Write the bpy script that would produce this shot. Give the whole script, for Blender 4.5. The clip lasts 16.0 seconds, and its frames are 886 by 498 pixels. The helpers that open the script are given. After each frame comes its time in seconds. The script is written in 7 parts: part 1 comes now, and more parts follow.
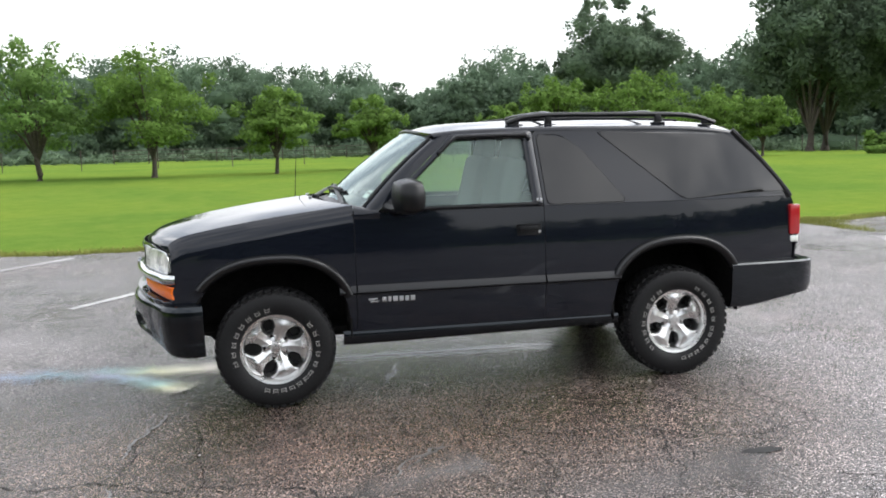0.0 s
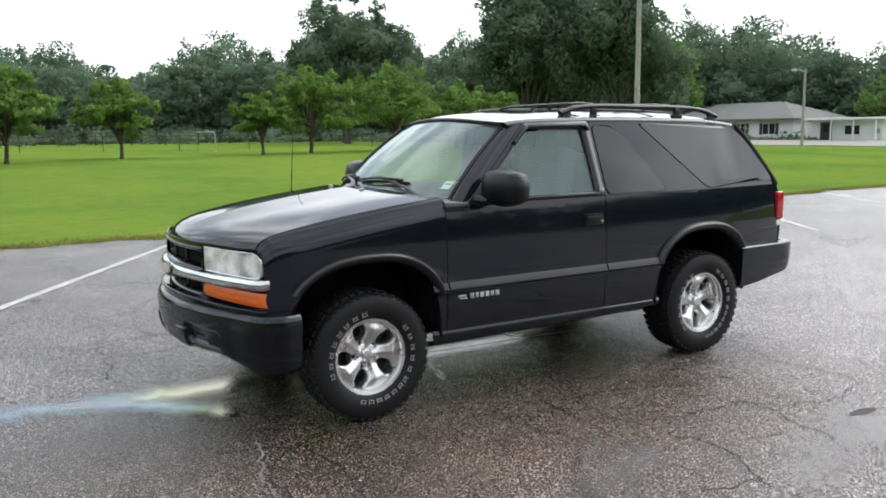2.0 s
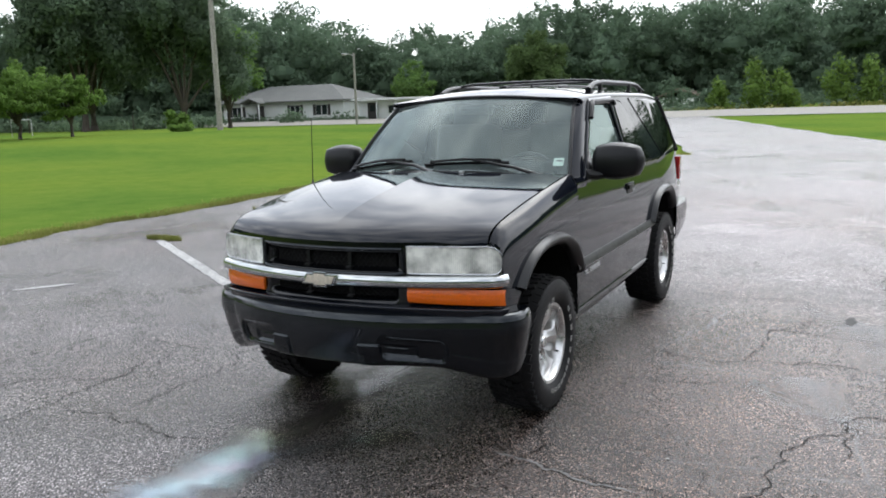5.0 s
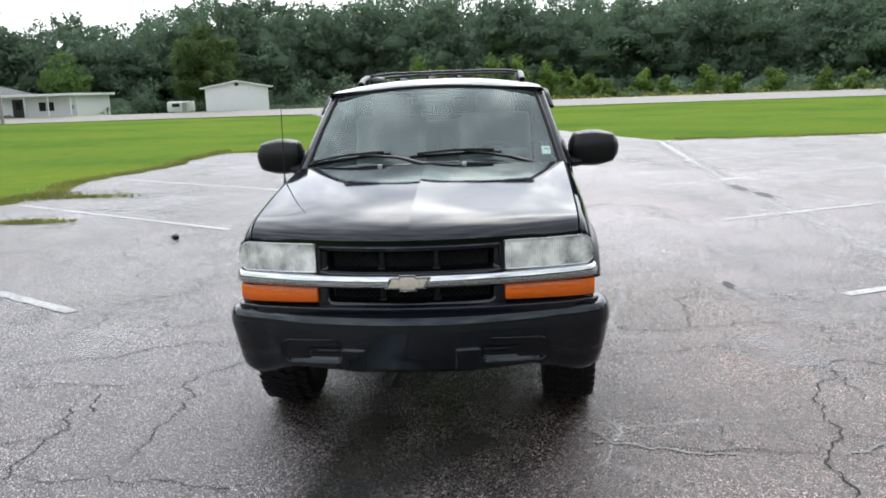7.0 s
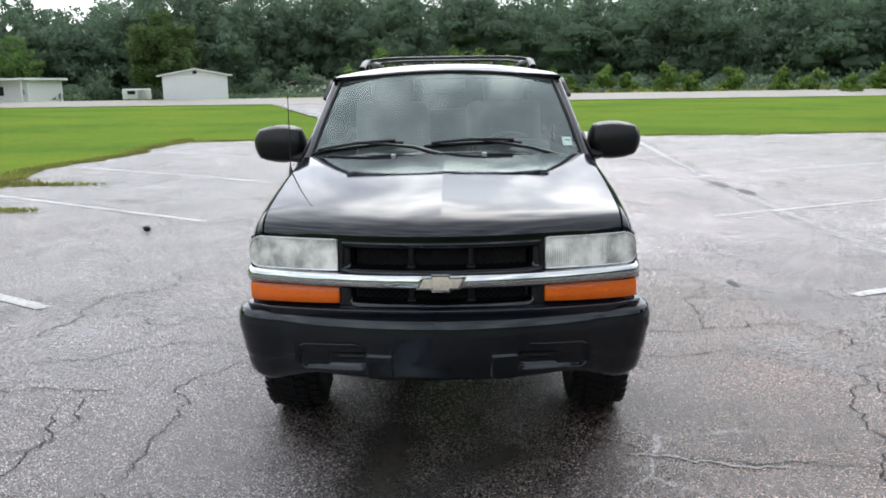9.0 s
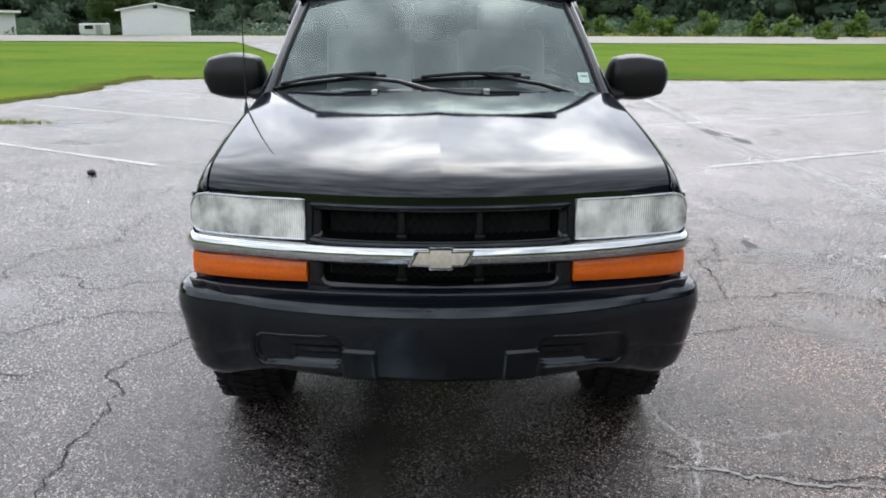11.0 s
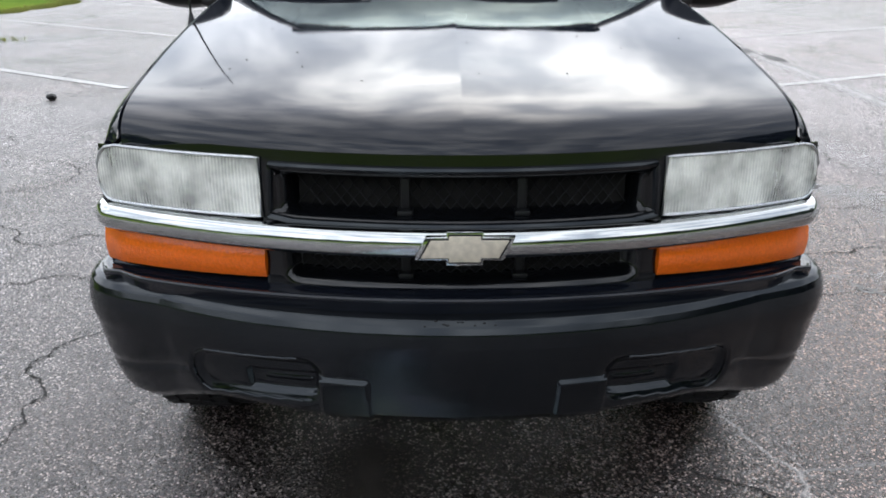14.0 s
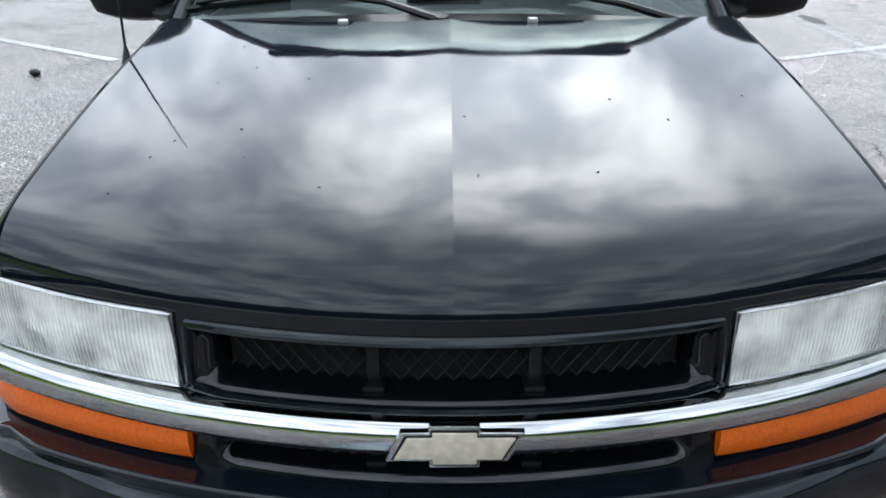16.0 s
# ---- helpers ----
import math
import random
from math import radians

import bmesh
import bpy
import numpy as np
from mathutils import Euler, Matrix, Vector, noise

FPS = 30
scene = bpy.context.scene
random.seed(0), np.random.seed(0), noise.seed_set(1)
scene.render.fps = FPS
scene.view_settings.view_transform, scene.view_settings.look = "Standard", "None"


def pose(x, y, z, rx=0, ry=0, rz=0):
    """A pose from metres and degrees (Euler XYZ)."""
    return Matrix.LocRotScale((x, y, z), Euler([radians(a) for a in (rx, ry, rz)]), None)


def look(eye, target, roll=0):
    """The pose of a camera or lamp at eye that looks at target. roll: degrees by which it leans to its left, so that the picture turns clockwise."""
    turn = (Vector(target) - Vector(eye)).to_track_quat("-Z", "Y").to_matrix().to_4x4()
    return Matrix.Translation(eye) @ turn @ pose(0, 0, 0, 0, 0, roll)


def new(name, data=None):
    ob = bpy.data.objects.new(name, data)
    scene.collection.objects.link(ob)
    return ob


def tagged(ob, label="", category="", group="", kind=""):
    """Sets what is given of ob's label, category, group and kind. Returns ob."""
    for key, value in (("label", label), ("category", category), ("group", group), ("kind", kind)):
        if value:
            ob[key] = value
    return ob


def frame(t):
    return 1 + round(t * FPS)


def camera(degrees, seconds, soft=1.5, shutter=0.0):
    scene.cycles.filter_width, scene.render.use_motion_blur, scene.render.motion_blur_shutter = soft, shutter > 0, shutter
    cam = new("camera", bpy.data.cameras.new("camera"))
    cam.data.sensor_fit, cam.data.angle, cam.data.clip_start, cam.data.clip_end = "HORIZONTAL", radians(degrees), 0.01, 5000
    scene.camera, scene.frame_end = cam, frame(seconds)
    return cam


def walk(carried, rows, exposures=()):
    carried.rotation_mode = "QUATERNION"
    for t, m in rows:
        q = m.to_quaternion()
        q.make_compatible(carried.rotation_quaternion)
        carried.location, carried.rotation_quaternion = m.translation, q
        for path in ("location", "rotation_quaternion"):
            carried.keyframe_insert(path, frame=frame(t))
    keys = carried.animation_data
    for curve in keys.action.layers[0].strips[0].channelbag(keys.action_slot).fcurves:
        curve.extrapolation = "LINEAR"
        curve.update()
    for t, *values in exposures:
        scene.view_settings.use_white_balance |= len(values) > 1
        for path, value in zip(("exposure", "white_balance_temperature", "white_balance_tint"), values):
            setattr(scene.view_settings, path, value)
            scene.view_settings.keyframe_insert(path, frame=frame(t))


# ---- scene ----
cam = camera(56.4, 16.0, soft=1.8)
PATH = [
    (0, (0.031, -5.678, 1.521), (0.425, -3.733, 1.273), -1.4),
    (0.5, (-0.463, -5.488, 1.511), (0.086, -3.582, 1.259), -1.7),
    (1, (-0.985, -5.297, 1.523), (-0.288, -3.441, 1.263), -1.4),
    (1.5, (-1.448, -5.028, 1.527), (-0.583, -3.247, 1.245), -0.9),
    (2, (-1.894, -4.707, 1.547), (-0.869, -3.012, 1.265), -0.6),
    (2.5, (-2.337, -4.412, 1.557), (-1.175, -2.809, 1.268), -0.9),
    (3, (-2.735, -4.06, 1.559), (-1.438, -2.567, 1.257), -0.9),
    (3.5, (-3.145, -3.693, 1.57), (-1.701, -2.344, 1.262), -1.1),
    (4, (-3.435, -3.241, 1.568), (-1.898, -2.001, 1.249), -1.3),
    (4.2, (-3.549, -3.057, 1.586), (-1.967, -1.875, 1.267), -1.4),
    (6.3, (-4.187, -0.936, 1.584), (-2.272, -0.502, 1.203), -2.4),
    (6.5, (-4.203, -0.777, 1.594), (-2.271, -0.417, 1.22), -2.4),
    (7, (-4.203, -0.408, 1.601), (-2.245, -0.259, 1.222), -2.0),
    (7.5, (-4.115, -0.229, 1.6), (-2.159, -0.13, 1.193), -1.8),
    (8, (-4.056, -0.141, 1.607), (-2.095, -0.064, 1.222), -0.9),
    (8.2, (-4.017, -0.107, 1.596), (-2.054, -0.045, 1.218), -0.9),
    (10.5, (-3.522, -0.059, 1.529), (-1.579, -0.06, 1.052), -0.0),
    (11, (-3.177, 0.03, 1.475), (-1.248, 0.0, 0.947), 0.2),
    (11.5, (-2.869, 0.045, 1.409), (-0.961, 0.016, 0.81), 0.0),
    (12, (-2.587, 0.031, 1.375), (-0.714, 0.032, 0.673), -0.0),
    (12.5, (-2.439, 0.072, 1.368), (-0.569, 0.05, 0.658), -0.3),
    (13, (-2.382, 0.062, 1.361), (-0.51, 0.031, 0.655), -0.4),
    (13.5, (-2.359, 0.06, 1.362), (-0.491, 0.025, 0.648), -0.1),
    (14, (-2.349, 0.068, 1.379), (-0.481, 0.036, 0.666), 0.1),
    (14.5, (-2.25, 0.063, 1.453), (-0.377, 0.061, 0.752), -0.1),
    (15, (-2.034, 0.015, 1.513), (-0.173, 0.054, 0.781), -0.2),
    (15.5, (-1.877, 0.023, 1.539), (-0.048, 0.059, 0.73), -0.7),
    (16, (-1.787, 0.01, 1.544), (0.029, 0.019, 0.706), -0.3),
]
walk(cam, [(t, look(eye, target, roll)) for t, eye, target, roll in PATH],
     exposures=((0.0, 0.42, 6560, 11), (1.5, 0.29, 6500, 11), (2.5, 0.1, 6450, 10), (4.0, -0.06, 6380, 10), (6.5, 0.1, 6360, 11), (8.0, 0.12, 6350, 11), (11.5, 0.09, 6350, 11), (12.7, 0.27, 6350, 11), (13.6, 0.15, 6350, 11), (14.3, 0.16, 6330, 11), (14.95, -0.26, 6200, 9), (15.5, 0.1, 6150, 9), (16.0, 0.26, 6120, 9)))

# ---- light ----
world = bpy.data.worlds.new("overcast_sky")
scene.world = world
world.use_nodes = True
wt = world.node_tree
wt.nodes.clear()
w_out = wt.nodes.new("ShaderNodeOutputWorld")
w_bg = wt.nodes.new("ShaderNodeBackground")
w_sky = wt.nodes.new("ShaderNodeTexSky")
w_sky.sky_type = "NISHITA"
w_sky.sun_disc = False
w_sky.sun_elevation = radians(46)
w_sky.sun_rotation = radians(100)
w_co = wt.nodes.new("ShaderNodeTexCoord")
w_map = wt.nodes.new("ShaderNodeMapping")
w_map.inputs["Location"].default_value = (0.35, 1.9, 0.6)
w_map.inputs["Scale"].default_value = (1.9, 3.3, 2.1)
w_n = wt.nodes.new("ShaderNodeTexNoise")
w_n.inputs["Scale"].default_value = 2.0
w_n.inputs["Detail"].default_value = 4
w_n.inputs["Roughness"].default_value = 0.5
w_n.inputs["Distortion"].default_value = 0.3
w_r = wt.nodes.new("ShaderNodeValToRGB")
w_r.color_ramp.interpolation = "EASE"
w_r.color_ramp.elements[0].position, w_r.color_ramp.elements[0].color = 0.36, (5.7, 6.25, 7.1, 1)
w_r.color_ramp.elements[1].position, w_r.color_ramp.elements[1].color = 0.70, (14.6, 14.9, 15.2, 1)
w_mix = wt.nodes.new("ShaderNodeMix")
w_mix.data_type = "RGBA"
w_mix.inputs["Factor"].default_value = 0.9
wt.links.new(w_co.outputs["Generated"], w_map.inputs["Vector"])
wt.links.new(w_map.outputs["Vector"], w_n.inputs["Vector"])
wt.links.new(w_n.outputs["Fac"], w_r.inputs["Fac"])
SUN_WAY = Vector((0.68, -0.12, 0.72)).normalized()
w_dot = wt.nodes.new("ShaderNodeVectorMath")
w_dot.operation = "DOT_PRODUCT"
w_dot.inputs[1].default_value = SUN_WAY
wt.links.new(w_co.outputs["Generated"], w_dot.inputs[0])
w_g = wt.nodes.new("ShaderNodeValToRGB")
w_g.color_ramp.interpolation = "EASE"
w_g.color_ramp.elements[0].position, w_g.color_ramp.elements[0].color = 0.90, (1, 1, 1, 1)
w_g.color_ramp.elements[1].position, w_g.color_ramp.elements[1].color = 1.0, (3.1, 3.0, 2.8, 1)
wt.links.new(w_dot.outputs["Value"], w_g.inputs["Fac"])
w_glow = wt.nodes.new("ShaderNodeMix")
w_glow.data_type, w_glow.blend_type = "RGBA", "MULTIPLY"
w_glow.inputs["Factor"].default_value = 1.0
wt.links.new(w_r.outputs["Color"], w_glow.inputs["A"])
wt.links.new(w_g.outputs["Color"], w_glow.inputs["B"])
wt.links.new(w_sky.outputs["Color"], w_mix.inputs["A"])
# heavier cloud overhead and towards the open side of the car park, thin bright haze along the horizon
w_sep = wt.nodes.new("ShaderNodeSeparateXYZ")
wt.links.new(w_co.outputs["Generated"], w_sep.inputs["Vector"])
w_y = wt.nodes.new("ShaderNodeMapRange")
w_y.interpolation_type = "SMOOTHSTEP"
for k, q in enumerate((-0.85, 0.2, 0.72, 1.06)):
    w_y.inputs[k + 1].default_value = q
wt.links.new(w_sep.outputs["Y"], w_y.inputs["Value"])
w_z = wt.nodes.new("ShaderNodeMapRange")
w_z.interpolation_type = "SMOOTHSTEP"
for k, q in enumerate((0.08, 0.36, 1.0, 0.0)):
    w_z.inputs[k + 1].default_value = q
wt.links.new(w_sep.outputs["Z"], w_z.inputs["Value"])
w_haze = wt.nodes.new("ShaderNodeMix")
w_haze.data_type = "RGBA"
w_haze.inputs["B"].default_value = (7.6, 7.75, 7.8, 1)
wt.links.new(w_z.outputs["Result"], w_haze.inputs["Factor"])
wt.links.new(w_glow.outputs["Result"], w_haze.inputs["A"])
w_dim = wt.nodes.new("ShaderNodeVectorMath")
w_dim.operation = "SCALE"
wt.links.new(w_haze.outputs["Result"], w_dim.inputs[0])
w_top = wt.nodes.new("ShaderNodeMapRange")
w_top.interpolation_type = "SMOOTHSTEP"
for k, q in enumerate((0.74, 0.95, 1.0, 0.78)):
    w_top.inputs[k + 1].default_value = q
wt.links.new(w_sep.outputs["Z"], w_top.inputs["Value"])
w_both = wt.nodes.new("ShaderNodeMath")
w_both.operation = "MULTIPLY"
wt.links.new(w_y.outputs["Result"], w_both.inputs[0])
wt.links.new(w_top.outputs["Result"], w_both.inputs[1])
w_x = wt.nodes.new("ShaderNodeMapRange")
w_x.interpolation_type = "SMOOTHSTEP"
for k, q in enumerate((0.15, 0.85, 0.76, 1.1)):
    w_x.inputs[k + 1].default_value = q
wt.links.new(w_sep.outputs["X"], w_x.inputs["Value"])
w_all = wt.nodes.new("ShaderNodeMath")
w_all.operation = "MULTIPLY"
wt.links.new(w_both.outputs["Value"], w_all.inputs[0])
wt.links.new(w_x.outputs["Result"], w_all.inputs[1])
wt.links.new(w_all.outputs["Value"], w_dim.inputs["Scale"])
wt.links.new(w_dim.outputs["Vector"], w_mix.inputs["B"])
wt.links.new(w_mix.outputs["Result"], w_bg.inputs["Color"])
w_bg.inputs["Strength"].default_value = 0.212
wt.links.new(w_bg.outputs["Background"], w_out.inputs["Surface"])

sun = new("sun", bpy.data.lights.new("sun", "SUN"))
sun.data.energy, sun.data.angle, sun.data.color = 0.8, radians(110), (1.0, 0.97, 0.93)
sun.matrix_world = look(SUN_WAY * 60, (0, 0, 0))
scene.view_settings.exposure = 0.0


# ---- materials ----
def material(name):
    m = bpy.data.materials.new(name)
    m.use_nodes = True
    t = m.node_tree
    return m, t, t.nodes["Principled BSDF"]


def node(t, kind, **inputs):
    n = t.nodes.new(kind)
    for k, v in inputs.items():
        n.inputs[k.replace("_", " ")].default_value = v
    return n


def place(t, scale=(1, 1, 1), kind="Object"):
    co = t.nodes.new("ShaderNodeTexCoord")
    mp = t.nodes.new("ShaderNodeMapping")
    mp.inputs["Scale"].default_value = scale
    t.links.new(co.outputs[kind], mp.inputs["Vector"])
    return mp.outputs["Vector"]


def ramp(t, fac, stops):
    r = t.nodes.new("ShaderNodeValToRGB")
    while len(r.color_ramp.elements) < len(stops):
        r.color_ramp.elements.new(0.5)
    for e, (p, c) in zip(r.color_ramp.elements, stops):
        e.position, e.color = p, ((c, c, c, 1) if isinstance(c, (int, float)) else (*c, 1))
    t.links.new(fac, r.inputs["Fac"])
    return r.outputs["Color"]


def mix(t, fac, a, b, blend="MIX"):
    m = t.nodes.new("ShaderNodeMix")
    m.data_type, m.blend_type = "RGBA", blend
    for socket, v in ((m.inputs["Factor"], fac), (m.inputs["A"], a), (m.inputs["B"], b)):
        if isinstance(v, bpy.types.NodeSocket):
            t.links.new(v, socket)
        elif isinstance(v, (int, float)):
            socket.default_value = v
        else:
            socket.default_value = (*v, 1)
    return m.outputs["Result"]


def plain(name, colour, rough, metal=0.0, grain=40.0, amount=0.12, bump=0.0, spread=0.1, coat=0.0):
    """Principled surface with two scales of noise in colour, roughness and relief."""
    m, t, p = material(name)
    v = place(t)
    fine, broad = node(t, "ShaderNodeTexNoise", Scale=grain, Detail=4.0), node(t, "ShaderNodeTexNoise", Scale=grain / 14, Detail=3.0)
    for n in (fine, broad):
        t.links.new(v, n.inputs["Vector"])
    dark, light = [c * (1 - amount) for c in colour], [min(1, c * (1 + amount)) for c in colour]
    c1 = ramp(t, fine.outputs["Fac"], [(0.3, dark), (0.7, light)])
    c2 = ramp(t, broad.outputs["Fac"], [(0.3, 1 - amount), (0.7, 1.0)])
    t.links.new(mix(t, 1.0, c1, c2, "MULTIPLY"), p.inputs["Base Color"])
    t.links.new(ramp(t, broad.outputs["Fac"], [(0.3, max(0, rough - spread * rough)), (0.7, min(1, rough + spread * rough))]), p.inputs["Roughness"])
    p.inputs["Metallic"].default_value = metal
    p.inputs["Coat Weight"].default_value = coat
    p.inputs["Coat Roughness"].default_value = 0.03
    if bump:
        b = node(t, "ShaderNodeBump", Strength=bump, Distance=0.004)
        t.links.new(fine.outputs["Fac"], b.inputs["Height"])
        t.links.new(b.outputs["Normal"], p.inputs["Normal"])
    return m


def glass(name, tint, haze=0.0, haze_colour=(0.8, 0.85, 0.85), flutes=0.0, ior=1.5, sheen=(1, 1, 1)):
    """Thin pane: clear tint under a Fresnel gloss, with an optional veil of haze."""
    m, t, p = material(name)
    t.nodes.remove(p)
    out = t.nodes["Material Output"]
    clear, gloss, veil = t.nodes.new("ShaderNodeBsdfTransparent"), node(t, "ShaderNodeBsdfGlossy", Roughness=0.02, Color=(*sheen, 1)), t.nodes.new("ShaderNodeBsdfDiffuse")
    clear.inputs["Color"].default_value = (*tint, 1)
    veil.inputs["Color"].default_value = (*haze_colour, 1)
    f = node(t, "ShaderNodeFresnel", IOR=ior)
    a, b = node(t, "ShaderNodeMixShader", Fac=haze), t.nodes.new("ShaderNodeMixShader")
    t.links.new(clear.outputs[0], a.inputs[1])
    t.links.new(veil.outputs[0], a.inputs[2])
    t.links.new(f.outputs[0], b.inputs["Fac"])
    t.links.new(a.outputs[0], b.inputs[1])
    t.links.new(gloss.outputs[0], b.inputs[2])
    t.links.new(b.outputs[0], out.inputs["Surface"])
    if flutes:
        v = place(t)
        spot = node(t, "ShaderNodeTexNoise", Scale=11.0, Detail=3.0)
        t.links.new(v, spot.inputs["Vector"])
        w = node(t, "ShaderNodeTexWave", Scale=flutes, Distortion=0.7, Detail=1.0)
        w.bands_direction = "Y"
        t.links.new(v, w.inputs["Vector"])
        patch = node(t, "ShaderNodeTexNoise", Scale=7.0, Detail=1.0)
        t.links.new(v, patch.inputs["Vector"])
        ribbed = mix(t, ramp(t, patch.outputs["Fac"], [(0.46, 0.0), (0.56, 1.0)]), (haze, haze, haze), ramp(t, w.outputs["Fac"], [(0.25, haze - 0.22), (0.75, haze + 0.24)]))
        veiled = mix(t, 0.6, ribbed, ramp(t, spot.outputs["Fac"], [(0.36, haze - 0.45), (0.62, haze + 0.5)]))
        t.links.new(veiled, a.inputs["Fac"])
        bp = node(t, "ShaderNodeBump", Strength=0.5, Distance=0.003)
        t.links.new(w.outputs["Fac"], bp.inputs["Height"])
        for n in (gloss, f, veil):
            t.links.new(bp.outputs["Normal"], n.inputs["Normal"])
    return m


def paint_material():
    m, t, p = material("black_paint")
    v = place(t)
    orange = node(t, "ShaderNodeTexNoise", Scale=9.0, Detail=2.0)
    dust = node(t, "ShaderNodeTexNoise", Scale=420.0, Detail=2.0)
    wide = node(t, "ShaderNodeTexNoise", Scale=2.2, Detail=5.0)
    for n in (orange, dust, wide):
        t.links.new(v, n.inputs["Vector"])
    speck = ramp(t, dust.outputs["Fac"], [(0.70, (0.0062, 0.0078, 0.0124)), (0.78, (0.0125, 0.0128, 0.0145))])
    t.links.new(speck, p.inputs["Base Color"])
    t.links.new(ramp(t, wide.outputs["Fac"], [(0.35, 0.03), (0.7, 0.08)]), p.inputs["Roughness"])
    p.inputs["IOR"].default_value = 1.45
    p.inputs["Coat Roughness"].default_value = 0.03
    b = node(t, "ShaderNodeBump", Strength=0.035, Distance=0.01)
    t.links.new(orange.outputs["Fac"], b.inputs["Height"])
    t.links.new(b.outputs["Normal"], p.inputs["Normal"])
    return m


def asphalt_material():
    m, t, p = material("worn_asphalt")
    v = place(t)
    stones = node(t, "ShaderNodeTexVoronoi", Scale=182.0, Randomness=1.0)
    grit = node(t, "ShaderNodeTexNoise", Scale=260.0, Detail=3.0)
    blotch = node(t, "ShaderNodeTexNoise", Scale=1.3, Detail=6.0, Roughness=0.62)
    wide = node(t, "ShaderNodeTexNoise", Scale=0.26, Detail=6.0, Roughness=0.6)
    wet = node(t, "ShaderNodeTexNoise", Scale=0.55, Detail=5.0, Roughness=0.6, Distortion=0.6)
    for n in (stones, grit, blotch, wide, wet):
        t.links.new(v, n.inputs["Vector"])
    sep = t.nodes.new("ShaderNodeSeparateColor")
    t.links.new(stones.outputs["Color"], sep.inputs["Color"])
    stone = ramp(t, sep.outputs["Red"], [(0.0, (0.0045, 0.0040, 0.0038)), (0.42, (0.0150, 0.0134, 0.0126)), (0.66, (0.050, 0.0455, 0.0432)), (0.86, (0.165, 0.155, 0.149)), (0.972, (0.58, 0.557, 0.54))])
    base = mix(t, 1.0, stone, ramp(t, blotch.outputs["Fac"], [(0.28, 0.92), (0.72, 1.75)]), "MULTIPLY")
    base = mix(t, 1.0, base, ramp(t, wide.outputs["Fac"], [(0.32, (0.84, 0.70, 0.66)), (0.5, (1.0, 0.95, 0.94)), (0.68, (1.4, 1.38, 1.42))]), "MULTIPLY")
    base = mix(t, 1.0, base, ramp(t, grit.outputs["Fac"], [(0.3, 0.5), (0.7, 1.4)]), "MULTIPLY")
    base = mix(t, 1.0, base, ramp(t, stones.outputs["Distance"], [(0.3, 1.25), (0.7, 0.6)]), "MULTIPLY")
    # paler dried patches
    dry = node(t, "ShaderNodeTexNoise", Scale=0.42, Detail=7.0, Roughness=0.66, Distortion=0.4)
    t.links.new(v, dry.inputs["Vector"])
    base = mix(t, ramp(t, dry.outputs["Fac"], [(0.50, 0.0), (0.66, 0.5), (0.8, 0.7)]), base, mix(t, 1.0, base, (1.9, 1.82, 1.88), "MULTIPLY"))
    damp = ramp(t, wet.outputs["Fac"], [(0.30, 0.13), (0.42, 0.25), (0.62, 0.42)])
    # darker, browner damp ground round the car's front, with the car's shade coloured in
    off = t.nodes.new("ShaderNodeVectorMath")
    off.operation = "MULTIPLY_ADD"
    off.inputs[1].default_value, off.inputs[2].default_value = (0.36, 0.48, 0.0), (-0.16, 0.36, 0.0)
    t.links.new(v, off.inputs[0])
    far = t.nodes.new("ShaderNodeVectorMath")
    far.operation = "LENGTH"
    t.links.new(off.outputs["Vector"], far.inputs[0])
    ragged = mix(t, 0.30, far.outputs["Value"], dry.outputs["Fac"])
    soaked_shade = ramp(t, ragged, [(0.42, 1.0), (1.0, 0.0)])
    base = mix(t, soaked_shade, base, mix(t, 1.0, base, (0.44, 0.41, 0.392), "MULTIPLY"))
    sepv = t.nodes.new("ShaderNodeSeparateXYZ")
    t.links.new(v, sepv.inputs["Vector"])
    side = t.nodes.new("ShaderNodeMapRange")
    for k, q in enumerate((-0.2, -1.6, 0.0, 1.0)):
        side.inputs[k + 1].default_value = q
    t.links.new(sepv.outputs["Y"], side.inputs["Value"])
    rusty = mix(t, 1.0, side.outputs["Result"], ramp(t, ragged, [(0.5, 1.0), (1.3, 0.0)]), "MULTIPLY")
    base = mix(t, rusty, base, mix(t, 1.0, base, (1.28, 1.0, 0.82), "MULTIPLY"))
    # paler, drier ground behind the car
    back = t.nodes.new("ShaderNodeVectorMath")
    back.operation = "MULTIPLY_ADD"
    back.inputs[1].default_value, back.inputs[2].default_value = (0.155, 0.19, 0.0), (-1.30, 0.52, 0.0)
    t.links.new(v, back.inputs[0])
    reach = t.nodes.new("ShaderNodeVectorMath")
    reach.operation = "LENGTH"
    t.links.new(back.outputs["Vector"], reach.inputs[0])
    pale = ramp(t, mix(t, 0.35, reach.outputs["Value"], dry.outputs["Fac"]), [(0.45, 1.0), (0.9, 0.0)])
    base = mix(t, pale, base, mix(t, 1.0, base, (1.55, 1.45, 1.5), "MULTIPLY"))
    damp = mix(t, soaked_shade, damp, mix(t, 1.0, damp, (0.62, 0.62, 0.62), "MULTIPLY"))
    t.links.new(mix(t, 1.0, damp, ramp(t, sep.outputs["Green"], [(0.0, 0.38), (1.0, 1.5)]), "MULTIPLY"), p.inputs["Roughness"])
    p.inputs["Specular IOR Level"].default_value = 0.74
    p.inputs["Specular Tint"].default_value = (1.0, 0.965, 0.985, 1)
    # fine cracks that wander over the whole lot
    warp = node(t, "ShaderNodeTexNoise", Scale=1.7, Detail=5.0, Roughness=0.6)
    t.links.new(v, warp.inputs["Vector"])
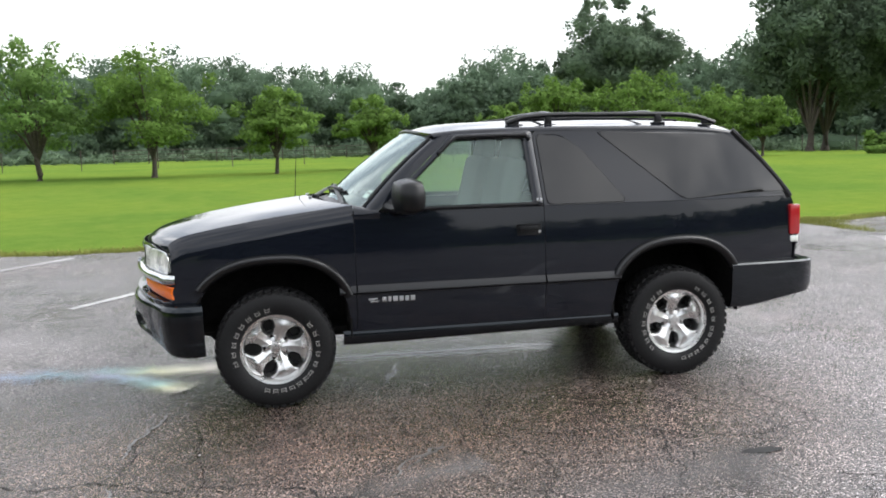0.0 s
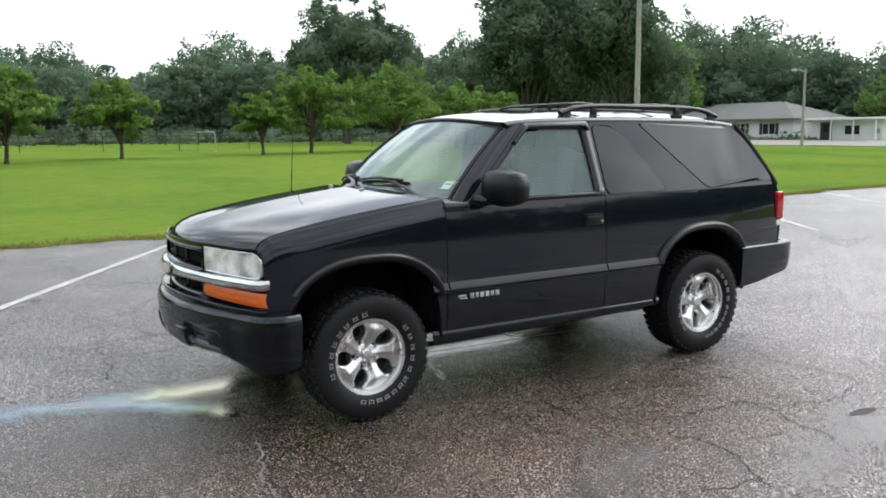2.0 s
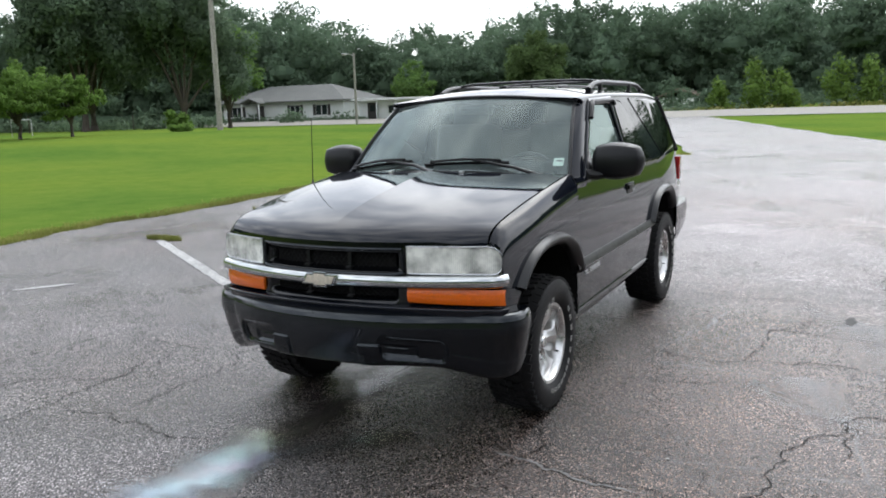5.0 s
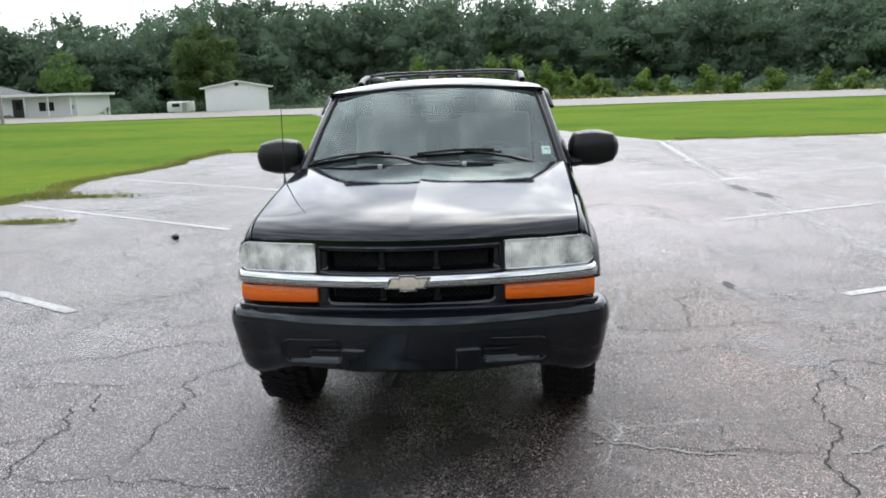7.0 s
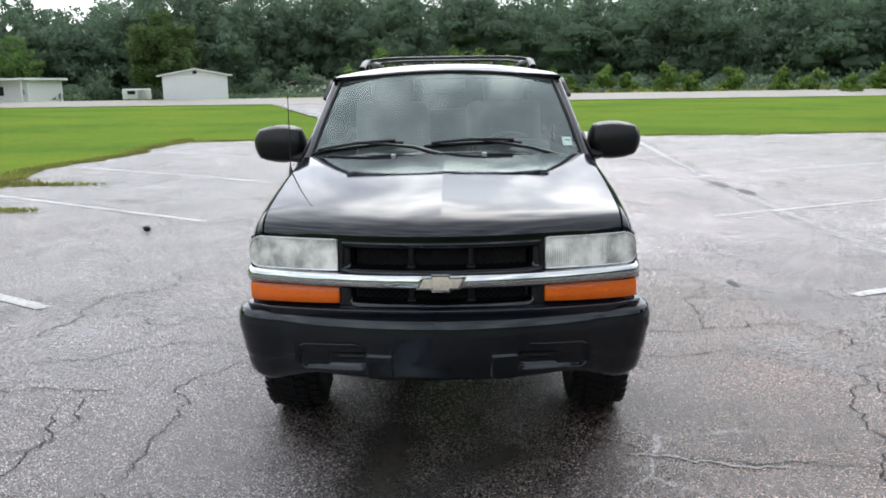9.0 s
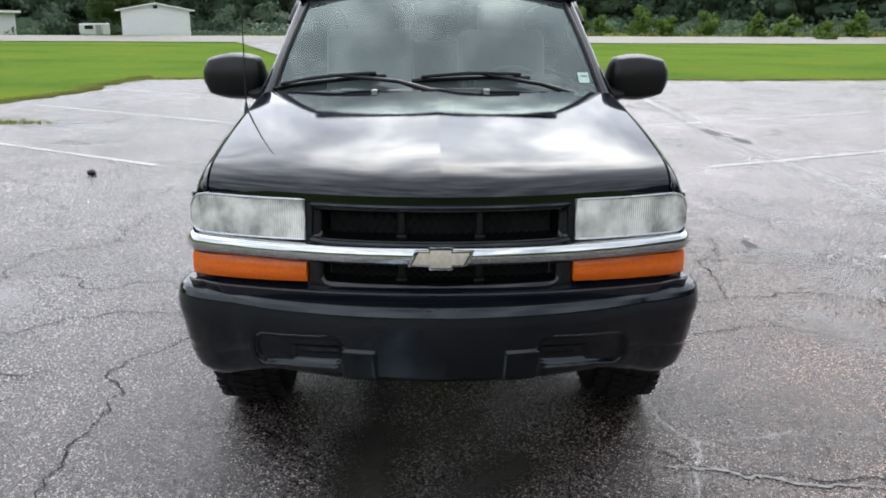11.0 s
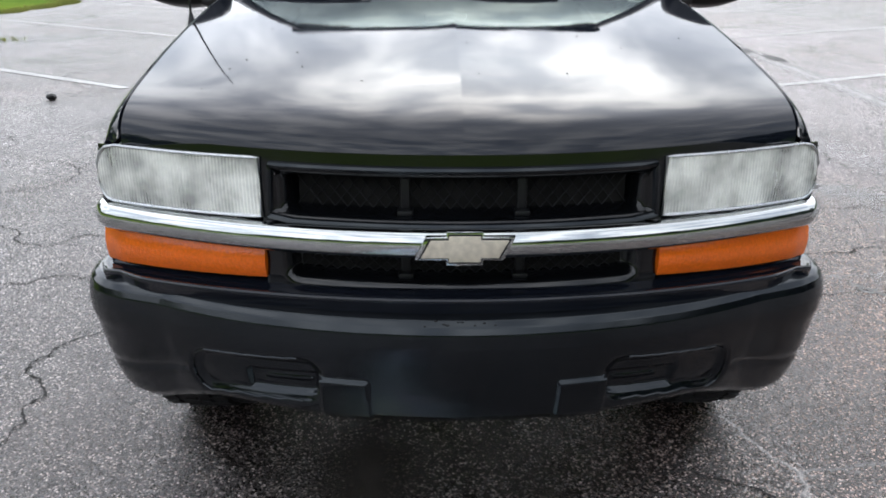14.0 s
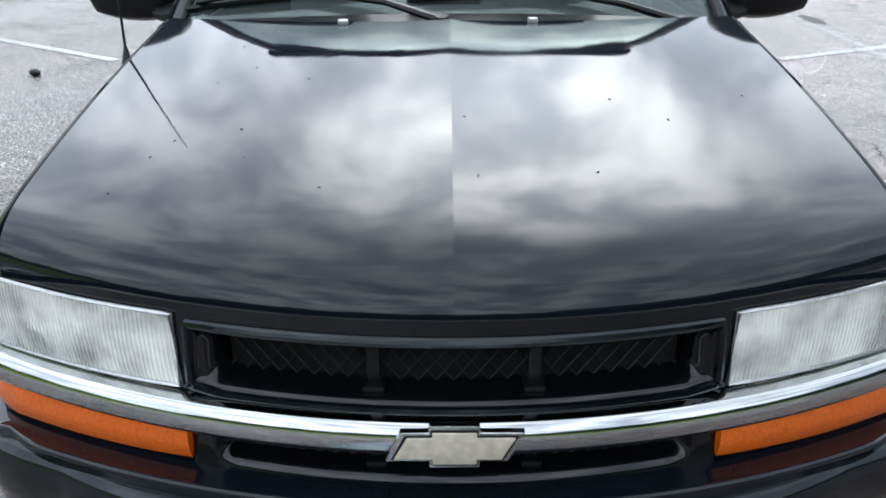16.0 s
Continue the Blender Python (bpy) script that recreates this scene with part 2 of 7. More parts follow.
    shifted = mix(t, 0.28, v, warp.outputs["Color"], "ADD")
    cell = node(t, "ShaderNodeTexVoronoi", Scale=0.62)
    cell.feature = "DISTANCE_TO_EDGE"
    t.links.new(shifted, cell.inputs["Vector"])
    crack = ramp(t, cell.outputs["Distance"], [(0.0, 0.0), (0.006, 1.0)])
    sparse = ramp(t, wide.outputs["Fac"], [(0.39, 1.0), (0.49, 0.0)])
    crack = mix(t, sparse, crack, (1, 1, 1))
    hair = node(t, "ShaderNodeTexVoronoi", Scale=1.9)
    hair.feature = "DISTANCE_TO_EDGE"
    t.links.new(mix(t, 0.2, v, warp.outputs["Color"], "ADD"), hair.inputs["Vector"])
    thin = mix(t, ramp(t, dry.outputs["Fac"], [(0.43, 1.0), (0.51, 0.0)]), ramp(t, hair.outputs["Distance"], [(0.0, 0.35), (0.008, 1.0)]), (1, 1, 1))
    crack = mix(t, 1.0, crack, thin, "MULTIPLY")
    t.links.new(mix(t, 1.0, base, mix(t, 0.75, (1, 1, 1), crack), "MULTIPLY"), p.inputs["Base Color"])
    h = mix(t, 1.0, ramp(t, stones.outputs["Distance"], [(0.0, 1.0), (0.8, 0.15)]), crack, "MULTIPLY")
    b = node(t, "ShaderNodeBump", Strength=0.6, Distance=0.0055)
    t.links.new(h, b.inputs["Height"])
    t.links.new(b.outputs["Normal"], p.inputs["Normal"])
    return m


def grass_material():
    m, t, p = material("mown_grass")
    v = place(t)
    fine = node(t, "ShaderNodeTexNoise", Scale=60.0, Detail=4.0, Roughness=0.7)
    mid = node(t, "ShaderNodeTexNoise", Scale=2.2, Detail=6.0, Roughness=0.65)
    wide = node(t, "ShaderNodeTexNoise", Scale=0.16, Detail=5.0)
    for n in (fine, mid, wide):
        t.links.new(v, n.inputs["Vector"])
    c = ramp(t, mid.outputs["Fac"], [(0.25, (0.099, 0.165, 0.029)), (0.5, (0.122, 0.190, 0.033)), (0.78, (0.154, 0.204, 0.041))])
    c = mix(t, 1.0, c, ramp(t, wide.outputs["Fac"], [(0.32, (0.74, 0.86, 0.9)), (0.5, (1.0, 1.0, 1.0)), (0.68, (1.2, 1.1, 1.0))]), "MULTIPLY")
    c = mix(t, 1.0, c, ramp(t, fine.outputs["Fac"], [(0.3, 0.8), (0.7, 1.15)]), "MULTIPLY")
    t.links.new(c, p.inputs["Base Color"])
    p.inputs["Roughness"].default_value = 0.75
    p.inputs["Specular IOR Level"].default_value = 0.0
    b = node(t, "ShaderNodeBump", Strength=0.6, Distance=0.03)
    t.links.new(fine.outputs["Fac"], b.inputs["Height"])
    t.links.new(b.outputs["Normal"], p.inputs["Normal"])
    return m


def leaf_material(name, dark, light, broad=0.9):
    m, t, p = material(name)
    geo = t.nodes.new("ShaderNodeNewGeometry")
    c = ramp(t, geo.outputs["Random Per Island"], [(0.0, dark), (1.0, light)])
    n = node(t, "ShaderNodeTexNoise", Scale=broad, Detail=4.0)
    t.links.new(place(t), n.inputs["Vector"])
    c = mix(t, 1.0, c, ramp(t, n.outputs["Fac"], [(0.34, 0.74), (0.66, 1.2)]), "MULTIPLY")
    t.links.new(c, p.inputs["Base Color"])
    p.inputs["Roughness"].default_value = 0.6
    p.inputs["Specular IOR Level"].default_value = 0.06
    tr = t.nodes.new("ShaderNodeBsdfTranslucent")
    t.links.new(c, tr.inputs["Color"])
    mx = node(t, "ShaderNodeMixShader", Fac=0.42)
    t.links.new(p.outputs[0], mx.inputs[1])
    t.links.new(tr.outputs[0], mx.inputs[2])
    t.links.new(mx.outputs[0], t.nodes["Material Output"].inputs["Surface"])
    return m


def film_material(name, base, tints, rough, ior, full):
    """A thin film on wet ground: gloss in shifting tints, fading out at its edges."""
    m, t, p = material(name)
    v = place(t)
    u = t.nodes.new("ShaderNodeUVMap")
    sp = t.nodes.new("ShaderNodeSeparateXYZ")
    t.links.new(u.outputs["UV"], sp.inputs["Vector"])
    n = node(t, "ShaderNodeTexNoise", Scale=2.2, Detail=2.0, Distortion=0.3)
    t.links.new(v, n.inputs["Vector"])
    across = mix(t, 0.24, sp.outputs["X"], n.outputs["Fac"])
    p.inputs["Base Color"].default_value = (*base, 1)
    t.links.new(ramp(t, across, tints), p.inputs["Specular Tint"])
    p.inputs["IOR"].default_value = ior
    p.inputs["Roughness"].default_value = rough
    edge = node(t, "ShaderNodeTexNoise", Scale=9.0, Detail=5.0)
    t.links.new(v, edge.inputs["Vector"])
    fade = ramp(t, sp.outputs["Y"], [(0.0, 0.0), (0.2, 0.08), (0.38, 0.5), (0.5, 1.0), (0.62, 0.5), (0.8, 0.08), (1.0, 0.0)])
    ends = ramp(t, sp.outputs["X"], [(0.0, 0.0), (0.25, 0.65), (0.7, 0.9), (0.85, 1.3), (0.98, 1.3), (1.0, 0.0)])
    a = mix(t, 1.0, mix(t, 1.0, fade, ends, "MULTIPLY"), ramp(t, edge.outputs["Fac"], [(0.36, 0.65 * full), (0.62, full)]), "MULTIPLY")
    t.links.new(a, p.inputs["Alpha"])
    return m


PAINT = paint_material()
ASPHALT = asphalt_material()
GRASS = grass_material()
OIL = film_material("oil_film", (0.05, 0.045, 0.04), [(0.1, (1.0, 0.93, 0.84)), (0.36, (0.88, 0.82, 1.0)), (0.52, (0.72, 0.84, 1.0)), (0.66, (0.72, 1.0, 0.92)), (0.76, (1.0, 1.0, 0.72)), (0.86, (1.0, 0.92, 0.82))], 0.26, 6.0, 1.0)
DUST = film_material("pale_dust", (0.42, 0.41, 0.405), [(0.0, (1.0, 1.0, 1.0)), (1.0, (1.0, 1.0, 1.0))], 0.6, 1.4, 0.95)
SILT = film_material("shining_silt", (0.085, 0.08, 0.078), [(0.0, (1.0, 1.0, 1.0)), (1.0, (1.0, 1.0, 1.0))], 0.3, 1.8, 0.4)
# damp patches: the sky's sheen on wet ground is put into the pale base
DAMP = film_material("damp_sheen", (0.20, 0.19, 0.187), [(0.0, (1.0, 1.0, 1.0)), (1.0, (1.0, 1.0, 1.0))], 0.3, 1.6, 0.5)
WATER = film_material("wet_film", (0.03, 0.027, 0.025), [(0.0, (1.0, 1.0, 1.0)), (1.0, (1.0, 1.0, 1.0))], 0.16, 1.7, 0.8)
TRIM = plain("black_plastic", (0.0055, 0.006, 0.0068), 0.34, grain=300, amount=0.25, bump=0.12)
TRIM.node_tree.nodes["Principled BSDF"].inputs["Specular IOR Level"].default_value = 0.32
BUMPER = plain("bumper_paint", (0.0030, 0.0037, 0.0052), 0.13, grain=90, amount=0.3, bump=0.01)
BUMPER.node_tree.nodes["Principled BSDF"].inputs["Specular IOR Level"].default_value = 0.5
BUMPER.node_tree.nodes["Principled BSDF"].inputs["Specular Tint"].default_value = (0.86, 0.94, 1.0, 1)
FLARE = plain("grained_black_plastic", (0.0038, 0.0042, 0.005), 0.34, grain=300, amount=0.25, bump=0.08)
FLARE.node_tree.nodes["Principled BSDF"].inputs["Specular IOR Level"].default_value = 0.5
RUBBER = plain("tyre_rubber", (0.011, 0.011, 0.0115), 0.6, grain=120, amount=0.3, bump=0.25)
RUBBER.node_tree.nodes["Principled BSDF"].inputs["Specular IOR Level"].default_value = 0.25
SHELL = plain("glossy_black_shell", (0.0030, 0.0034, 0.0044), 0.12, grain=90, amount=0.3)
WIRE = plain("black_wire", (0.010, 0.0105, 0.0115), 0.45, grain=200, amount=0.2)
WIRE.node_tree.nodes["Principled BSDF"].inputs["Specular IOR Level"].default_value = 0.2
LETTER = plain("raised_white_rubber", (0.42, 0.41, 0.39), 0.6, grain=90, amount=0.2)
ALLOY = plain("machined_alloy", (0.74, 0.74, 0.73), 0.27, metal=1.0, grain=60, amount=0.08, spread=0.3)
ALLOY_DARK = plain("dark_wheel_recess", (0.02, 0.02, 0.02), 0.5, metal=0.6, grain=60)
CHROME = plain("bright_chrome", (0.58, 0.60, 0.6), 0.07, metal=1.0, grain=50, amount=0.03)
SILVER = plain("silver_badge", (0.62, 0.63, 0.64), 0.28, metal=0.8, grain=80)
GOLD = plain("pale_gold_emblem", (0.60, 0.54, 0.44), 0.42, metal=0.1, grain=70, amount=0.15)
REFLECTOR = plain("headlight_reflector", (0.86, 0.90, 0.81), 0.38, metal=0.1, grain=40, amount=0.15, spread=0.4)
BOWL = plain("bright_lamp_bowl", (0.97, 0.99, 0.94), 0.22, metal=0.6, grain=30, amount=0.06)
AMBER = plain("amber_lens", (0.82, 0.15, 0.004), 0.2, grain=160, amount=0.12, bump=0.1, coat=0.15)
at = AMBER.node_tree
cells = node(at, "ShaderNodeTexBrick", Scale=1.0, Mortar_Size=0.0006, Mortar_Smooth=0.6, Brick_Width=0.009, Row_Height=0.0055)
turned = at.nodes.new("ShaderNodeMapping")
turned.inputs["Rotation"].default_value = (radians(90), 0, radians(90))
at.links.new(place(at), turned.inputs["Vector"])
at.links.new(turned.outputs["Vector"], cells.inputs["Vector"])
prism_bump = node(at, "ShaderNodeBump", Strength=0.55, Distance=0.002)
at.links.new(cells.outputs["Fac"], prism_bump.inputs["Height"])
at.links.new(prism_bump.outputs["Normal"], at.nodes["Principled BSDF"].inputs["Normal"])
RED = plain("red_lens", (0.42, 0.012, 0.015), 0.15, grain=120, amount=0.1, coat=0.5)
CLEAR = glass("window_glass", (0.62, 0.72, 0.68), 0.10, (0.5, 0.64, 0.6), ior=1.6, sheen=(0.82, 0.97, 0.93))
SHIELD = glass("windshield_glass", (0.66, 0.74, 0.72), 0.08, (0.6, 0.7, 0.68), ior=1.72, sheen=(0.84, 0.97, 0.95))
TINT = glass("dark_tinted_glass", (0.012, 0.013, 0.015), 0.02, (0.03, 0.03, 0.034), ior=1.52)
LENS = glass("fluted_headlight_glass", (0.98, 1.0, 0.96), 0.58, (1.0, 1.0, 0.93), flutes=42.0)
CLOTH = plain("grey_seat_cloth", (0.30, 0.31, 0.31), 0.85, grain=220, amount=0.15, bump=0.2)
DASH = plain("grey_dashboard_plastic", (0.16, 0.165, 0.17), 0.6, grain=200, amount=0.15, bump=0.1)
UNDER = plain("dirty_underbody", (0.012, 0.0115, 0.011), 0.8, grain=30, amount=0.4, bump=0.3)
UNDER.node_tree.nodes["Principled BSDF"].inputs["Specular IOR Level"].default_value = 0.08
STEEL = plain("dull_steel", (0.22, 0.2, 0.18), 0.55, metal=0.7, grain=50, amount=0.3)
STICKER = plain("pale_sticker", (0.46, 0.62, 0.55), 0.5, grain=60, amount=0.1)
LINE = plain("worn_white_line", (0.44, 0.435, 0.425), 0.55, grain=25, amount=0.45, bump=0.2)
DUSTY = plain("pale_joint_filler", (0.19, 0.185, 0.18), 0.5, grain=14, amount=0.5, bump=0.2)
CRACK = plain("open_crack", (0.007, 0.0065, 0.006), 0.9, grain=60, amount=0.4)
STAIN = plain("dark_oil_stain", (0.008, 0.0075, 0.007), 0.65, grain=30, amount=0.4)
BARK = plain("grey_bark", (0.085, 0.07, 0.055), 0.9, grain=16, amount=0.45, bump=0.7)
POLEWOOD = plain("weathered_pole_wood", (0.33, 0.31, 0.28), 0.85, grain=12, amount=0.25, bump=0.4)
WALLWHITE = plain("white_painted_siding", (0.74, 0.75, 0.75), 0.6, grain=5, amount=0.03)
ROOFGREY = plain("grey_shingles", (0.15, 0.155, 0.145), 0.85, grain=12, amount=0.25, bump=0.5)
ROOFBROWN = plain("brown_shingles", (0.2, 0.16, 0.12), 0.85, grain=12, amount=0.3, bump=0.5)
PANE = plain("dark_window_pane", (0.03, 0.035, 0.04), 0.1, grain=4, amount=0.3)
DARKDOOR = plain("dark_door_paint", (0.035, 0.03, 0.03), 0.5, grain=20)
ROADMAT = plain("pale_road_asphalt", (0.27, 0.255, 0.22), 0.75, grain=3, amount=0.12, bump=0.1)
LAMPGREY = plain("galvanised_steel", (0.45, 0.46, 0.46), 0.5, metal=0.6, grain=30)
FRUITLEAF = leaf_material("orchard_leaves", (0.115, 0.200, 0.046), (0.175, 0.285, 0.066), 1.6)
LIMELEAF = leaf_material("light_leaves", (0.120, 0.212, 0.060), (0.180, 0.290, 0.085), 0.7)
OAKLEAF = leaf_material("dark_leaves", (0.128, 0.186, 0.122), (0.174, 0.240, 0.152), 0.4)
WOODLEAF = leaf_material("forest_leaves", (0.120, 0.180, 0.118), (0.152, 0.220, 0.140), 0.16)
PINELEAF = leaf_material("dark_pine_needles", (0.042, 0.064, 0.052), (0.062, 0.090, 0.072), 0.2)
MIDLEAF = leaf_material("rounded_tree_leaves", (0.085, 0.135, 0.05), (0.12, 0.18, 0.062), 0.5)
SHRUBLEAF = leaf_material("young_shrub_leaves", (0.12, 0.20, 0.045), (0.17, 0.26, 0.06))
DRYBLADE = leaf_material("dry_grass", (0.16, 0.20, 0.04), (0.28, 0.27, 0.09))


# ---- building helpers ----
def smoothstep(v):
    v = np.clip(v, 0, 1)
    return v * v * (3 - 2 * v)


def spline(xs, ys):
    """Natural cubic spline through a few knots."""
    xs, ys = np.array(xs, float), np.array(ys, float)
    n, h = len(xs), np.diff(xs)
    a, r = np.eye(n), np.zeros(n)
    for i in range(1, n - 1):
        a[i, i - 1 : i + 2] = h[i - 1], 2 * (h[i - 1] + h[i]), h[i]
        r[i] = 3 * ((ys[i + 1] - ys[i]) / h[i] - (ys[i] - ys[i - 1]) / h[i - 1])
    c = np.linalg.solve(a, r)
    b = np.diff(ys) / h - h * (2 * c[:-1] + c[1:]) / 3
    d = np.diff(c) / (3 * h)

    def at(x):
        x = np.clip(x, xs[0], xs[-1])
        i = np.clip(np.searchsorted(xs, x) - 1, 0, n - 2)
        u = x - xs[i]
        return ys[i] + b[i] * u + c[i] * u * u + d[i] * u**3

    return at


def link(name, me, mat, parent=None, label="", smooth=True, sharp=38):
    me.materials.append(mat)
    if smooth:
        me.shade_smooth()
        me.set_sharp_from_angle(angle=radians(sharp))
    ob = new(name, me)
    if parent:
        ob.parent = parent
    if label:
        tagged(ob, label)
    return ob


def solid(name, verts, faces, mat, parent=None, label="", smooth=True, sharp=38, thick=0.0, flip=False, bevel=0.0):
    """One mesh object from vertices and faces, with an optional thickness inwards and rounded edges."""
    me = bpy.data.meshes.new(name)
    faces = [tuple(reversed(f)) for f in faces] if flip else faces
    me.from_pydata([tuple(map(float, v)) for v in verts], [], faces)
    me.validate()
    me.update()
    ob = link(name, me, mat, parent, label, smooth, sharp)
    if thick:
        # crisp rims, so that the thin edges don't bend the shading of the faces
        used = {}
        for k in (k for p in me.polygons for k in p.edge_keys):
            used[k] = used.get(k, 0) + 1
        for e in me.edges:
            if used[e.key] == 1:
                e.use_edge_sharp = True
        md = ob.modifiers.new("thickness", "SOLIDIFY")
        md.thickness, md.offset = thick, -1
    if bevel:
        md = ob.modifiers.new("edges", "BEVEL")
        md.width, md.segments, md.limit_method = bevel, 2, "ANGLE"
    return ob


def part(name, bm, mat, parent=None, label="", smooth=True, sharp=38):
    me = bpy.data.meshes.new(name)
    bm.to_mesh(me)
    bm.free()
    return link(name, me, mat, parent, label, smooth, sharp)


def thing(name, label, category, where=(0, 0, 0), turn=0, group="", kind=""):
    ob = new(name)
    ob.matrix_basis = pose(*where, 0, 0, turn)
    return tagged(ob, label, category, group, kind)


def sheet(fn, us, vs):
    """A grid of quads over fn(u, v)."""
    nu, nv = len(us), len(vs)
    verts = [fn(u, v) for u in us for v in vs]
    faces = [(i * nv + j, (i + 1) * nv + j, (i + 1) * nv + j + 1, i * nv + j + 1) for i in range(nu - 1) for j in range(nv - 1)]
    return verts, faces


def mirror_y(verts, faces):
    return [(x, -y, z) for x, y, z in verts], [tuple(reversed(f)) for f in faces]


def facing(verts, faces, out):
    """Faces turned so that the sheet looks along out on the whole."""
    v = np.array(verts, float)
    total = np.zeros(3)
    for f in faces[:: max(1, len(faces) // 200)]:
        total += np.cross(v[f[1]] - v[f[0]], v[f[2]] - v[f[1]])
    return faces if total @ np.array(out) >= 0 else [tuple(reversed(f)) for f in faces]


def box_bm(size, centre=(0, 0, 0), bevel=0.0, segments=2, bm=None, turn=None):
    b = bmesh.new()
    bmesh.ops.create_cube(b, size=1.0)
    bmesh.ops.scale(b, vec=size, verts=b.verts)
    if bevel:
        bmesh.ops.bevel(b, geom=b.edges[:], offset=bevel, segments=segments, profile=0.6, affect="EDGES")
    if turn is not None:
        bmesh.ops.transform(b, matrix=turn, verts=b.verts)
    bmesh.ops.translate(b, vec=centre, verts=b.verts)
    return b


def joined(*bms):
    """Several shapes of one part in one mesh."""
    out = bmesh.new()
    for b in bms:
        me = bpy.data.meshes.new("part")
        b.to_mesh(me)
        b.free()
        out.from_mesh(me)
        bpy.data.meshes.remove(me)
    return out


def tube(path, radius, sides=10, closed=False, squash=1.0):
    """A round bar along a path; radius may be a list."""
    path = [Vector(p) for p in path]
    n = len(path)
    radii = radius if isinstance(radius, (list, tuple)) else [radius] * n
    bm, rings = bmesh.new(), []
    up = Vector((0, 0, 1))
    for i, p in enumerate(path):
        a, b = path[(i - 1) % n if closed else max(i - 1, 0)], path[(i + 1) % n if closed else min(i + 1, n - 1)]
        d = (b - a).normalized()
        s = d.cross(up)
        s = (s if s.length > 1e-3 else d.cross(Vector((1, 0, 0)))).normalized()
        t = s.cross(d).normalized()
        rings.append([bm.verts.new(p + radii[i] * (math.cos(k) * s + squash * math.sin(k) * t)) for k in np.linspace(0, 2 * math.pi, sides, endpoint=False)])
    for i in range(n if closed else n - 1):
        r, q = rings[i], rings[(i + 1) % n]
        for k in range(sides):
            bm.faces.new((r[k], r[(k + 1) % sides], q[(k + 1) % sides], q[k]))
    if not closed:
        bm.faces.new(list(reversed(rings[0])))
        bm.faces.new(rings[-1])
    bmesh.ops.recalc_face_normals(bm, faces=bm.faces)
    return bm


def lathe(profile, sides=48, axis="y"):
    """Turn a profile of (radius, offset along the axis) round the axis."""
    verts, faces, n = [], [], len(profile)
    for k in range(sides):
        a = 2 * math.pi * k / sides
        for r, o in profile:
            verts.append((r * math.cos(a), o, r * math.sin(a)) if axis == "y" else (r * math.cos(a), r * math.sin(a), o))
    for k in range(sides):
        q = (k + 1) % sides
        faces += [(k * n + i, k * n + i + 1, q * n + i + 1, q * n + i) for i in range(n - 1)]
    return verts, faces


def prism(outline, depth, to_world, bevel=0.0):
    """A flat outline (a, b) pushed through a depth; to_world maps (a, b, d)."""
    bm = bmesh.new()
    lower = [bm.verts.new(to_world(a, b, 0)) for a, b in outline]
    upper = [bm.verts.new(to_world(a, b, depth)) for a, b in outline]
    n = len(outline)
    bm.faces.new(lower)
    bm.faces.new(list(reversed(upper)))
    for i in range(n):
        bm.faces.new((lower[i], upper[i], upper[(i + 1) % n], lower[(i + 1) % n]))
    bmesh.ops.recalc_face_normals(bm, faces=bm.faces)
    if bevel:
        bmesh.ops.bevel(bm, geom=bm.edges[:], offset=bevel, segments=2, profile=0.5, affect="EDGES")
    return bm


def filled(outer, holes, to_world):
    """A flat panel with holes, filled and then laid onto a surface by to_world(a, b)."""
    bm = bmesh.new()
    for loop in (outer, *holes):
        vs = [bm.verts.new((a, b, 0)) for a, b in loop]
        for i in range(len(vs)):
            bm.edges.new((vs[i], vs[(i + 1) % len(vs)]))
    bmesh.ops.triangle_fill(bm, use_beauty=True, edges=bm.edges[:], normal=(0, 0, 1))
    for v in bm.verts:
        v.co = Vector(to_world(v.co.x, v.co.y))
    bm.normal_update()
    return bm


def rounded(points, radius=0.03, steps=5):
    """An outline with its corners rounded."""
    out, n = [], len(points)
    for i in range(n):
        p, a, b = Vector(points[i]), Vector(points[i - 1]), Vector(points[(i + 1) % n])
        r = min(radius, 0.45 * (a - p).length, 0.45 * (b - p).length)
        s, e = p + r * (a - p).normalized(), p + r * (b - p).normalized()
        for k in range(steps + 1):
            f = k / steps
            q = (1 - f) ** 2 * s + 2 * f * (1 - f) * p + f * f * e
            out.append((q.x, q.y))
    return out


# ---- ground ----
EDGE_Y, EDGE_X = 7.85, 19.3


def rise(x, y):
    """Height of the lawn and the land beyond the car park."""
    dy, dx = y - EDGE_Y - 0.6, x - EDGE_X - 0.6
    return 0.55 * smoothstep(dy / 22) * (1 - smoothstep((x - 30) / 35)) + 0.4 * smoothstep((x - 64) / 16) * smoothstep((14 - y) / 10) + 0.3 * smoothstep((np.hypot(x, y) - 90) / 120)


xs = np.r_[np.linspace(-1500, -130, 8), np.linspace(-120, -16, 18), np.linspace(-14, 80, 95), np.linspace(84, 200, 24), np.linspace(240, 1500, 8)]
ys = np.r_[np.linspace(-1500, -130, 8), np.linspace(-120, -42, 14), np.linspace(-40, 70, 111), np.linspace(74, 200, 24), np.linspace(240, 1500, 8)]
v, f = sheet(lambda x, y: (x, y, float(rise(x, y)) + (0.03 * noise.noise((0.15 * x, 0.15 * y, 0)) if x > EDGE_X + 2 or y > EDGE_Y + 2 else -0.012)), xs, ys)
tagged(solid("ground", v, facing(v, f, (0, 0, 1)), GRASS), "bright green mown lawn rising gently from the car park", "lawn", kind="structure")


def lot_edge(s, seed):
    return 0.55 * noise.noise((0.35 * s, seed, 0)) + 0.25 * noise.noise((1.4 * s, seed, 3)) + 0.08 * noise.noise((5 * s, seed, 7))


